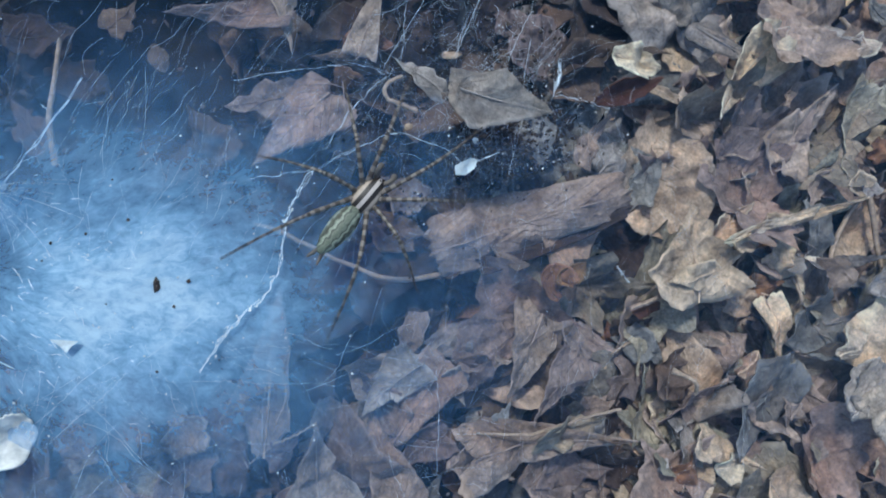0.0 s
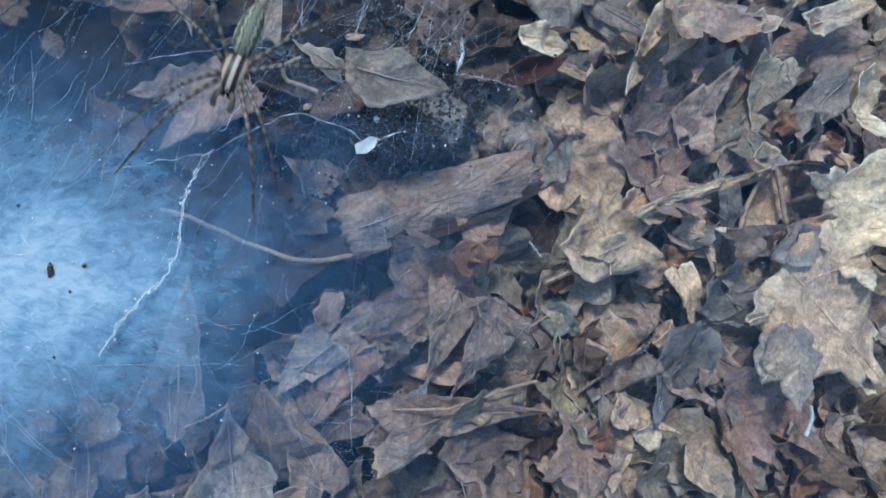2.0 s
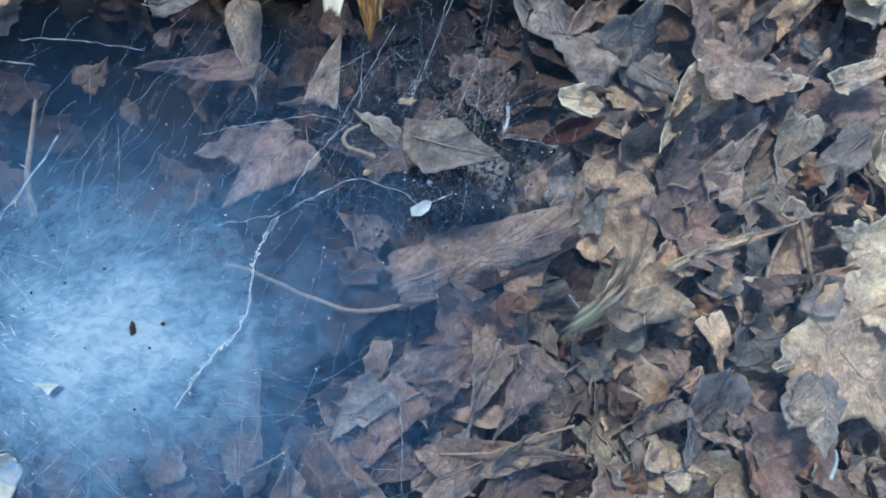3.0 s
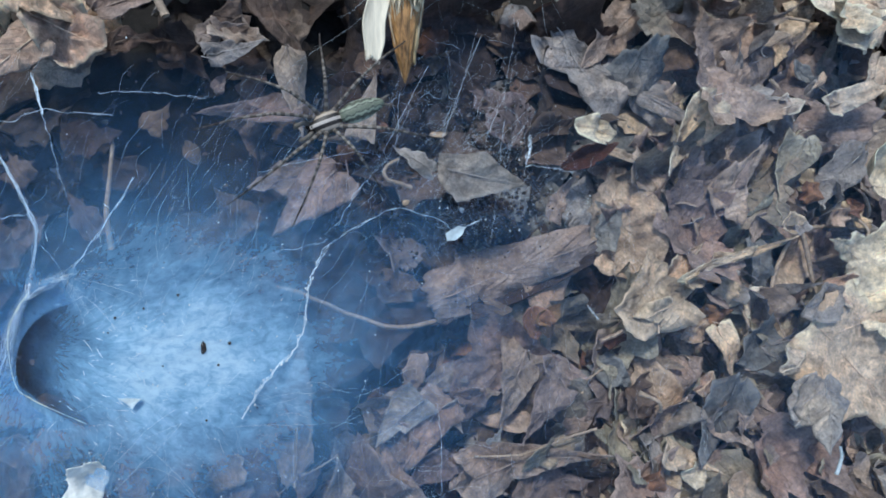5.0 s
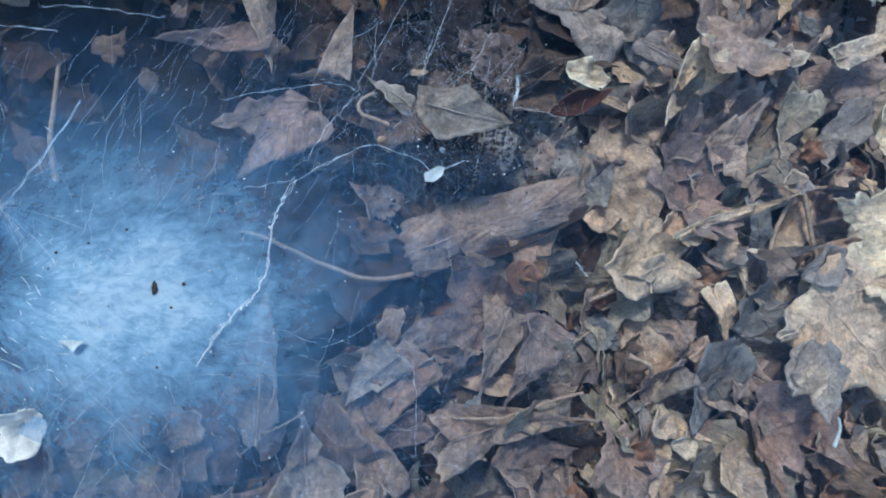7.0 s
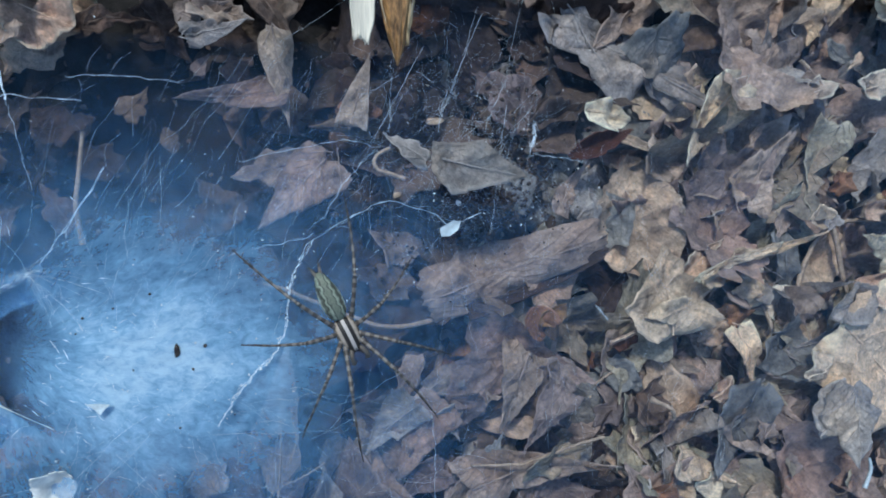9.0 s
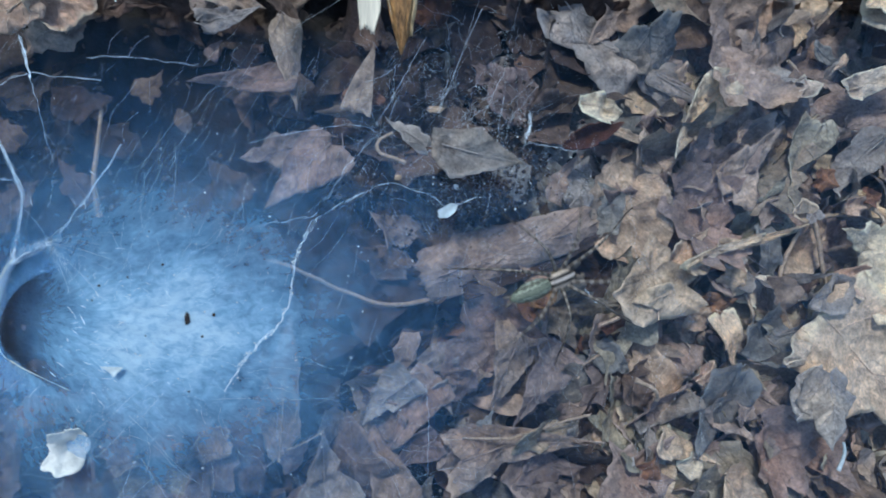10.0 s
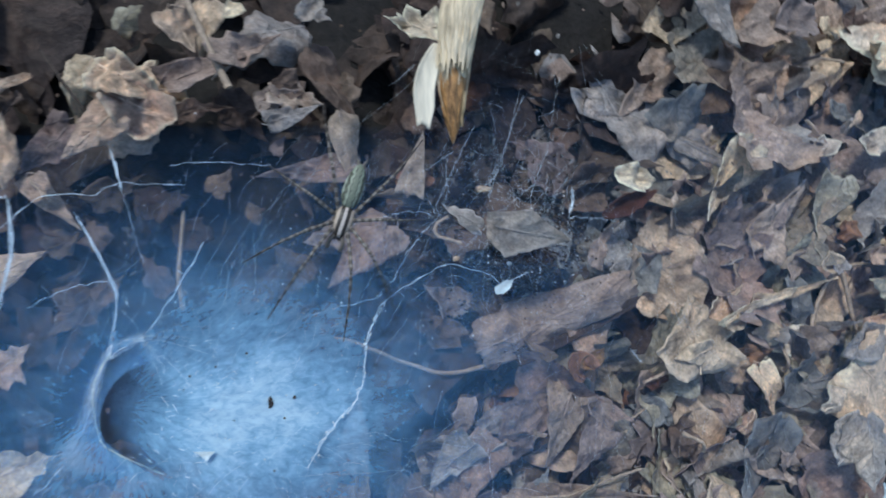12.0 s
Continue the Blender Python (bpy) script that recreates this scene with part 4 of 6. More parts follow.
leaf("lobe", (-0.0022, 0.0456, -0.0020), 0.0222, 0.0176, 125.2, "brown", fold=0.02, crumple=0.27, curl=0.22, cup=-0.11)
leaf("lobe", (-0.0560, 0.1070, 0.0180), 0.0385, 0.0328, 157.3, "gold", crumple=0.7, fold=0.3, curl=0.18, cup=-0.15)
leaf("frag", (-0.0528, 0.1058, 0.0240), 0.0261, 0.0150, -32.6, "gold", crumple=0.8, fold=0.3, curl=0.25, cup=-0.24)
leaf("shard", (-0.0624, 0.0895, 0.0220), 0.0249, 0.0165, -130.6, "tan", crumple=0.3, fold=0.0, curl=0.06, cup=-0.04)
leaf("frag", (-0.0490, 0.0963, 0.0200), 0.0193, 0.0181, -31.3, "gold", crumple=0.5, fold=0.03, curl=0.12, cup=0.07)
leaf("shard", (-0.0686, 0.1078, 0.0160), 0.0257, 0.0129, -102.9, "tan", crumple=0.4, fold=0.15, curl=0.13, cup=-0.22)
leaf("lobe", (-0.0905, -0.0168, 0.0020), 0.0230, 0.0182, 15.7, "tan", crumple=0.2, fold=0.13, curl=-0.11, cup=0.13)
leaf("lobe", (-0.0904, -0.0273, 0.0000), 0.0143, 0.0135, 16.7, "pink", crumple=0.2, fold=0.1, curl=-0.04, cup=0.04)
leaf("lobe", (-0.0753, 0.0329, 0.0010), 0.0224, 0.0172, -134.5, "brown", crumple=0.2, fold=0.04, curl=-0.12, cup=0.23)
leaf("shard", (-0.0916, 0.0490, 0.0050), 0.0188, 0.0151, 25.5, "tan", crumple=0.2, fold=0.05, curl=0.07, cup=-0.04)
leaf("frag", (-0.0559, -0.0265, 0.0160), 0.0114, 0.0087, -35.1, "orange", fold=0.09, crumple=0.26, curl=0.15, cup=0.01)
leaf("lobe", (-0.0755, 0.0568, 0.0040), 0.0136, 0.0116, 24.4, "brown", crumple=0.3, fold=0.16, curl=0.1, cup=-0.16)
leaf("lobe", (-0.0930, 0.0182, 0.0040), 0.0159, 0.0167, 41.7, "tan", crumple=0.2, fold=0.14, curl=0.07, cup=0.04)
leaf("shard", (-0.0288, 0.1136, 0.0140), 0.0347, 0.0118, 21.2, "pink", fold=0.4, crumple=0.22, curl=0.23, cup=0.09)
leaf("lobe", (-0.0320, 0.0994, 0.0140), 0.0233, 0.0087, 14.1, "brown", fold=0.4, crumple=0.39, curl=0.03, cup=-0.08)
leaf("ovate", (-0.0895, 0.0847, 0.0180), 0.0247, 0.0116, -86.6, "tan", cup=0.9, crumple=0.4, fold=0.09, curl=-0.03)
leaf("shard", (-0.0781, 0.0867, 0.0120), 0.0262, 0.0167, -126.1, "mauve", crumple=0.35, fold=0.06, curl=-0.03, cup=-0.07)
leaf("lobe", (-0.0550, 0.0899, 0.0120), 0.0208, 0.0149, -137.8, "tan", crumple=0.4, fold=0.2, curl=0.2, cup=0.15)
leaf("shard", (-0.0285, 0.1310, 0.0120), 0.0214, 0.0151, -104.0, "tan", crumple=0.3, fold=0.1, curl=-0.08, cup=-0.2)
leaf("shard", (-0.0773, 0.0692, 0.0140), 0.0210, 0.0110, -53.7, "tan", crumple=0.35, fold=0.3, curl=-0.15, cup=0.18)
leaf("strip", (-0.0914, 0.1068, 0.0120), 0.0174, 0.0039, 40.4, "tan", curl=0.3, fold=0.3, crumple=0.32, cup=-0.14)
leaf("lobe", (-0.0924, 0.1045, 0.0040), 0.0158, 0.0137, -12.4, "brown", fold=0.07, crumple=0.39, curl=0.01, cup=-0.13)
leaf("shard", (-0.0354, 0.1255, 0.0140), 0.0176, 0.0157, -65.9, "tan", fold=0.2, crumple=0.34, curl=-0.03, cup=-0.21)
leaf("lobe", (-0.0090, 0.1293, 0.0120), 0.0438, 0.0281, -151.2, "grey", crumple=0.35, fold=0.24, curl=-0.13, cup=-0.25)
leaf("lobe", (-0.0164, 0.1204, 0.0120), 0.0248, 0.0142, 17.4, "pink", crumple=0.35, fold=0.3, curl=0.14, cup=0.03)
leaf("frag", (-0.0189, 0.1315, 0.0200), 0.0089, 0.0065, 30.6, "pale", crumple=0.3, fold=0.29, curl=-0.01, cup=0.09)
leaf("lobe", (-0.0534, 0.1332, 0.0100), 0.0142, 0.0092, 49.0, "olive", fold=0.0, crumple=0.26, curl=0.15, cup=0.04)
leaf("lobe", (0.0087, 0.1339, 0.0160), 0.0126, 0.0130, -37.7, "grey", fold=0.15, crumple=0.39, curl=0.02, cup=0.12)
leaf("maple", (0.0431, 0.1278, 0.0160), 0.0204, 0.0165, 175.3, "pale", crumple=0.4, fold=0.12, curl=0.01, cup=-0.14)
leaf("shard", (0.0144, 0.1103, 0.0080), 0.0352, 0.0175, -64.7, "brown", crumple=0.35, fold=0.01, curl=-0.1, cup=-0.02)
leaf("lobe", (0.0012, 0.1050, 0.0100), 0.0211, 0.0150, -15.5, "pink", crumple=0.4, fold=0.22, curl=0.2, cup=-0.09)
leaf("lobe", (-0.0049, 0.1049, 0.0100), 0.0225, 0.0120, -137.4, "brown", fold=0.2, crumple=0.38, curl=0.01, cup=0.21)
leaf("lobe", (-0.0173, 0.1002, 0.0020), 0.0246, 0.0170, -49.8, "umber", fold=0.03, crumple=0.38, curl=0.2, cup=0.24)
leaf("lobe", (-0.0752, 0.0622, -0.0020), 0.0230, 0.0154, -45.2, "brown", fold=0.25, crumple=0.34, curl=0.02, cup=0.11)
leaf("lobe", (-0.0512, 0.0643, -0.0040), 0.0284, 0.0177, -119.2, "umber", fold=0.26, crumple=0.31, curl=0.1, cup=0.21)
leaf("shard", (0.1654, 0.1429, 0.0220), 0.0418, 0.0266, -55.2, "grey", crumple=0.25, fold=0.09, curl=-0.14, cup=0.19)
leaf("lobe", (0.1608, 0.1435, 0.0140), 0.0261, 0.0170, -53.9, "umber", fold=0.19, crumple=0.33, curl=-0.05, cup=-0.16)
leaf("ovate", (0.2125, 0.1404, 0.0160), 0.0251, 0.0176, 12.2, "mauve", cup=0.9, fold=0.14, crumple=0.37, curl=-0.01)
leaf("lobe", (0.2514, 0.1690, 0.0120), 0.0214, 0.0201, 123.2, "tan", cup=0.6, fold=0.13, crumple=0.37, curl=-0.1)
leaf("frag", (0.2488, 0.1230, 0.0260), 0.0257, 0.0215, 38.8, "pale", crumple=0.6, fold=0.0, curl=0.16, cup=-0.02)
leaf("lobe", (0.2513, 0.1402, 0.0100), 0.0224, 0.0157, -33.5, "brown", fold=0.22, crumple=0.24, curl=-0.09, cup=-0.07)
leaf("lobe", (0.2100, 0.1525, 0.0060), 0.0239, 0.0180, -29.5, "umber", fold=0.08, crumple=0.34, curl=0.08, cup=0.08)
leaf("lobe", (0.1503, 0.1412, 0.0020), 0.0277, 0.0260, -62.6, "umber", fold=0.29, crumple=0.35, curl=0.17, cup=0.23)
leaf("lobe", (-0.0595, 0.0726, 0.0060), 0.0200, 0.0140, 28.3, "umber", fold=0.28, crumple=0.34, curl=-0.01, cup=0.0)
leaf("lobe", (-0.0501, 0.0628, 0.0060), 0.0137, 0.0123, -147.2, "umber", fold=0.23, crumple=0.35, curl=0.21, cup=0.12)
leaf("lobe", (-0.0442, 0.0683, 0.0060), 0.0203, 0.0146, 11.5, "umber", fold=0.2, crumple=0.24, curl=0.1, cup=-0.16)
leaf("lobe", (-0.0378, 0.0591, 0.0060), 0.0172, 0.0145, 140.1, "umber", fold=0.19, crumple=0.22, curl=-0.14, cup=0.23)
leaf("lobe", (-0.0661, 0.0590, 0.0060), 0.0131, 0.0100, 125.5, "brown", fold=0.26, crumple=0.25, curl=-0.13, cup=0.16)
leaf("lobe", (-0.0481, 0.0445, 0.0060), 0.0175, 0.0119, 122.9, "brown", fold=0.23, crumple=0.21, curl=0.18, cup=0.17)
leaf("lobe", (-0.0255, 0.0753, 0.0060), 0.0120, 0.0105, 53.4, "brown", fold=0.17, crumple=0.24, curl=-0.13, cup=-0.22)
leaf("lobe", (-0.0625, 0.0403, 0.0060), 0.0129, 0.0102, 42.4, "brown", fold=0.13, crumple=0.34, curl=0.11, cup=-0.14)
leaf("lobe", (-0.0655, -0.0302, 0.0080), 0.0182, 0.0105, -76.4, "mauve", fold=0.24, crumple=0.19, curl=0.1, cup=-0.16)
leaf("lobe", (-0.0640, -0.0304, 0.0080), 0.0116, 0.0100, 156.1, "pink", fold=0.0, crumple=0.22, curl=0.17, cup=-0.14)
leaf("lobe", (-0.0490, -0.0242, 0.0080), 0.0134, 0.0089, 16.9, "mauve", fold=0.0, crumple=0.29, curl=-0.01, cup=0.04)
leaf("lobe", (-0.0228, -0.0353, 0.0080), 0.0166, 0.0150, 112.9, "mauve", fold=0.17, crumple=0.34, curl=0.22, cup=-0.08)
leaf("lobe", (-0.0081, -0.0389, 0.0080), 0.0180, 0.0155, 118.1, "pink", fold=0.19, crumple=0.21, curl=-0.05, cup=-0.2)
leaf("lobe", (-0.0355, -0.0391, 0.0080), 0.0156, 0.0113, 107.3, "mauve", fold=0.26, crumple=0.25, curl=0.13, cup=0.19)
leaf("ovate", (-0.0562, -0.0237, 0.0210), 0.0076, 0.0033, 30.7, "orange", crumple=0.2, fold=0.12, curl=-0.05, cup=-0.01)
leaf("petal", (-0.0430, -0.0318, 0.0330), 0.0115, 0.0108, -97.9, "white", curl=0.0, cup=0.1, fold=0.25, crumple=0.4, ribs=False, label='white papery torn petal lying in the edge of the web')


# places where the litter leaves dark hollows: beyond the web, then round it
HOLLOWS_BEYOND = [(-0.091, 0.132, 0.015), (-0.052, 0.100, 0.014), (-0.023, 0.060, 0.014), (0.088, 0.129, 0.013), (0.121, 0.137, 0.013), (0.033, 0.092, 0.013), (0.093, 0.092, 0.012), (-0.057, 0.079, 0.012), (0.100, 0.144, 0.012), (0.130, 0.148, 0.011), (0.011, 0.133, 0.011), (0.199, 0.073, 0.011), (-0.007, 0.075, 0.010), (-0.029, 0.075, 0.010), (0.027, 0.109, 0.010), (0.184, 0.126, 0.009), (0.023, 0.134, 0.009), (0.040, 0.121, 0.009), (0.084, 0.097, 0.008), (-0.020, 0.095, 0.008), (-0.072, 0.137, 0.007), (0.109, 0.080, 0.007), (-0.088, 0.102, 0.006), (0.074, 0.096, 0.006), (-0.003, 0.122, 0.006), (0.082, 0.074, 0.006), (0.294, 0.078, 0.006), (0.224, 0.060, 0.005), (0.072, 0.083, 0.005), (0.123, 0.070, 0.005), (0.132, 0.096, 0.005)]
HOLLOWS_ROUND = [(-0.088, 0.008, 0.012), (0.040, -0.020, 0.012), (0.253, 0.026, 0.009), (0.061, -0.069, 0.009), (0.085, 0.041, 0.009), (0.036, -0.010, 0.008), (-0.024, 0.048, 0.008), (0.130, -0.025, 0.007), (0.064, -0.051, 0.007), (0.099, 0.049, 0.007), (0.064, -0.058, 0.007), (0.243, 0.013, 0.007), (0.192, -0.085, 0.007), (0.279, -0.059, 0.006), (0.050, -0.012, 0.006), (0.044, -0.030, 0.006), (0.190, -0.063, 0.006), (0.271, -0.062, 0.006), (0.115, -0.003, 0.004), (0.101, -0.036, 0.004), (0.005, 0.057, 0.004), (0.163, 0.022, 0.003)]
GAPS = HOLLOWS_BEYOND + HOLLOWS_ROUND


def open_gap(x, y):
    return any((x - gx) ** 2 + (y - gy) ** 2 < r * r for gx, gy, r in GAPS)


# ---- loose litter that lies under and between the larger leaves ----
# darkest leaves, picked where the litter's shade is put into leaf colour
SHADE_DARK = (6, 10, 18, 22)
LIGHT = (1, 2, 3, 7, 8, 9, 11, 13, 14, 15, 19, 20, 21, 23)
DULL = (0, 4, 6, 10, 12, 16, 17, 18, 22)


def litter():
    rng = random.Random(11)
    kinds = ["lobe", "maple", "shard", "frag", "maple", "shard"]
    tones = ["brown", "pink", "grey", "tan", "brown", "slate", "umber", "olive", "pink", "tan", "umber", "tan"]
    protos = []
    for i in range(24):
        kind = kinds[i % len(kinds)]
        length = rng.uniform(0.045, 0.075) if kind == "maple" else rng.uniform(0.026, 0.050)
        width = length * rng.uniform(0.55, 0.9)
        ob = leaf(kind, (0, 0, -5), length, width, 0, tones[i % len(tones)], fold=rng.uniform(0, 0.35), curl=rng.uniform(-0.3, 0.5), cup=rng.uniform(-0.3, 0.6),
                  crumple=rng.uniform(0.2, 0.6), stalk=0.010 if i % 8 == 1 else 0)
        protos.append(ob)
    spots = []
    for i in range(276):
        gx, gy = i % 23, i // 23
        spots.append((-0.135 + gx * 0.0212 + rng.uniform(-0.011, 0.011), -0.125 + gy * 0.0245 + rng.uniform(-0.012, 0.012)))
    deep_v, deep_f, deep_m, deep_uv, total = [], [], [], [], 0
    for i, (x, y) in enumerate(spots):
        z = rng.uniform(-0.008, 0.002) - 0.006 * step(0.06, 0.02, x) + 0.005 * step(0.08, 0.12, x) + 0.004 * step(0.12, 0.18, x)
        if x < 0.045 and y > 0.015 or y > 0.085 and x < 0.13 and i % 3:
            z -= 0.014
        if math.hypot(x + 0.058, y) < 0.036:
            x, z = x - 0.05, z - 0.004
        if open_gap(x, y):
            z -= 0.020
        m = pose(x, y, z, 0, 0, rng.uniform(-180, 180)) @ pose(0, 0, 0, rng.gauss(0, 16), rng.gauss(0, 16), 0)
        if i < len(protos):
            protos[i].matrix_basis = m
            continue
        # tone by place: shade under the web and beyond it is put in as darker leaves
        me = protos[rng.choice(LIGHT) if y < -0.045 and -0.03 < x < 0.07 else rng.choice(DULL) if x < -0.03 and y < 0.085 else rng.choice(SHADE_DARK) if x < 0.06 and y > -0.02 or y > 0.08 and -0.04 < x < 0.12 else rng.choice(DULL) if x < 0.045 or x < 0.10 and y > 0.03 or x < 0.15 and y > 0.085 else rng.choice(LIGHT) if x > 0.14 else rng.randrange(len(protos))].data
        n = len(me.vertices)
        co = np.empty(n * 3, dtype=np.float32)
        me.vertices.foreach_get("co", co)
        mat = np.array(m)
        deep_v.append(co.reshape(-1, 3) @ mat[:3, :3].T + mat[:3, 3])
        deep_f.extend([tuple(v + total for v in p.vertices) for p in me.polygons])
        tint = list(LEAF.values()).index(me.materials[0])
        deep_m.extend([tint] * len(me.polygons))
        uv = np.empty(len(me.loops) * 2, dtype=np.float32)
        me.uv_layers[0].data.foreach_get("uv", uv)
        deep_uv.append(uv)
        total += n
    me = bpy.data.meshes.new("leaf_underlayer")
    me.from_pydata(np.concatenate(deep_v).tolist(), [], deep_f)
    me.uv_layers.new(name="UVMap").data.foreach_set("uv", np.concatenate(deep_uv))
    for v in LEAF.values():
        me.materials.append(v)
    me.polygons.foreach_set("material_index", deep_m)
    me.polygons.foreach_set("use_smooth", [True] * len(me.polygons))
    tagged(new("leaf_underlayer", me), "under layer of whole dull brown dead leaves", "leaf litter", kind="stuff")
    # a closer upper layer away from the web
    made = 0
    while made < 135:
        x, y = rng.uniform(0.085, 0.295), rng.uniform(-0.10, 0.14)
        if open_gap(x, y) or x < 0.15 and y > -0.008 or y > 0.085 and x < 0.17:
            continue
        made += 1
        m = pose(x, y, rng.uniform(-0.010, -0.002) + 0.004 * step(0.1, 0.2, x), 0, 0, rng.uniform(-180, 180)) @ pose(0, 0, 0, rng.gauss(0, 13), rng.gauss(0, 13), 0)
        copy_thing(protos[rng.choice(LIGHT) if y > -0.045 else rng.randrange(len(protos))], m)


litter()


def scraps():
    """Torn scraps of leaf between the whole leaves: bent polygons, each with a crease."""
    rng = random.Random(23)
    mats = ("tan", "brown", "pink", "grey", "pale", "slate", "orange", "olive", "brown", "grey")
    verts, faces, ids, uvs = [], [], [], []
    made = 0
    while made < 800:
        x, y = rng.uniform(-0.10, 0.30), rng.uniform(-0.11, 0.15)
        if x < 0.055 and rng.random() < (0.9 if y > 0.01 else 0.5) or y > 0.088 and x < 0.17 and rng.random() < 0.75 or open_gap(x, y) or math.hypot(x + 0.055, y) < 0.03:
            continue
        made += 1
        s = rng.uniform(0.007, 0.024)
        z = rng.uniform(-0.010, 0.002) + 0.004 * step(0.1, 0.2, x)
        m = pose(x, y, z, 0, 0, rng.uniform(0, 360)) @ pose(0, 0, 0, rng.gauss(0, 24), rng.gauss(0, 24), 0)
        n, rings, base = 38, 3, len(verts)
        sd, crease, bow, slim = rng.uniform(0, 50), rng.uniform(-0.5, 0.5), rng.uniform(-0.5, 0.5), rng.uniform(0.4, 0.95)
        verts.append(m @ Vector((0, 0, 0)))
        uvs.append((0, 0))
        edge = leaf_ring(rng.choice(("frag", "shard", "lobe")), sd, n)
        for k in range(1, rings + 1):
            for i in range(n):
                ox, oy = edge[i]
                f = k / rings
                px, py = ox * s * f, oy * s * slim * f
                verts.append(m @ Vector((px, py, crease * abs(py) + bow * px * px / s * 2 + 0.05 * s * noise.noise((px * 300, py * 300, sd)))))
                uvs.append((ox * f, oy * f))
        # brown only under the web, its shade set by colour
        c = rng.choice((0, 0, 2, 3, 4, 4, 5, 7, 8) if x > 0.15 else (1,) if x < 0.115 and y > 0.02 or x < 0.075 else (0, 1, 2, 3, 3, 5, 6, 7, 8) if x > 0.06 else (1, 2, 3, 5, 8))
        for i in range(n):
            faces.append((base, base + 1 + i, base + 1 + (i + 1) % n))
            ids.append(c)
        for k in range(rings - 1):
            a, b = base + 1 + k * n, base + 1 + (k + 1) * n
            for i in range(n):
                j = (i + 1) % n
                faces.append((a + i, b + i, b + j, a + j))
                ids.append(c)
    me = bpy.data.meshes.new("leaf_scraps")
    me.from_pydata([tuple(v) for v in verts], [], faces)
    layer = me.uv_layers.new(name="UVMap")
    order = np.empty(len(me.loops), dtype=np.int32)
    me.loops.foreach_get("vertex_index", order)
    layer.data.foreach_set("uv", np.array(uvs, dtype=np.float32)[order].ravel())
    for c in mats:
        me.materials.append(LEAF[c])
    me.polygons.foreach_set("material_index", ids)
    me.polygons.foreach_set("use_smooth", [True] * len(me.polygons))
    ob = tagged(new("leaf_scraps", me), "torn scraps of brown and tan dry leaf", "leaf litter", kind="stuff")
    thick = ob.modifiers.new("thickness", "SOLIDIFY")
    thick.thickness, thick.offset = 0.00025, 0


scraps()


def debris():
    """Dark frass and rotted crumbs heaped below the tangle of silk."""
    rng = random.Random(41)
    verts, faces = [], []
    for i in range(2600):
        x, y = rng.gauss(0.078, 0.017), rng.gauss(0.055, 0.022)
        if i % 3 == 0:
            x, y = rng.gauss(0.085, 0.008), rng.gauss(0.040, 0.007)
        s = rng.uniform(0.0004, 0.0017)
        if x > 0.056 and y < 0.026 + 0.36 * (x - 0.068):
            continue
        z = rng.uniform(-0.004, 0.012) if i % 3 else rng.uniform(0.006, 0.024)
        m = pose(x, y, z, rng.uniform(0, 360), rng.uniform(0, 360), 0)
        b = len(verts)
        for v in ((1, 0, 0), (-0.8, 0.2, 0), (0, 0.8, 0.1), (0, -0.7, 0), (0, 0.1, 0.6), (0, 0, -0.6)):
            verts.append(tuple(m @ Vector([c * s * rng.uniform(0.6, 1.2) for c in v])))
        for f in ((0, 2, 4), (2, 1, 4), (1, 3, 4), (3, 0, 4), (2, 0, 5), (1, 2, 5), (3, 1, 5), (0, 3, 5)):
            faces.append(tuple(b + k for k in f))
    me = bpy.data.meshes.new("debris")
    me.from_pydata(verts, [], faces)
    me.materials.append(CRUMB)
    tagged(new("debris", me), "heap of dark rotted crumbs below the tangled silk", "debris", kind="stuff")


debris()


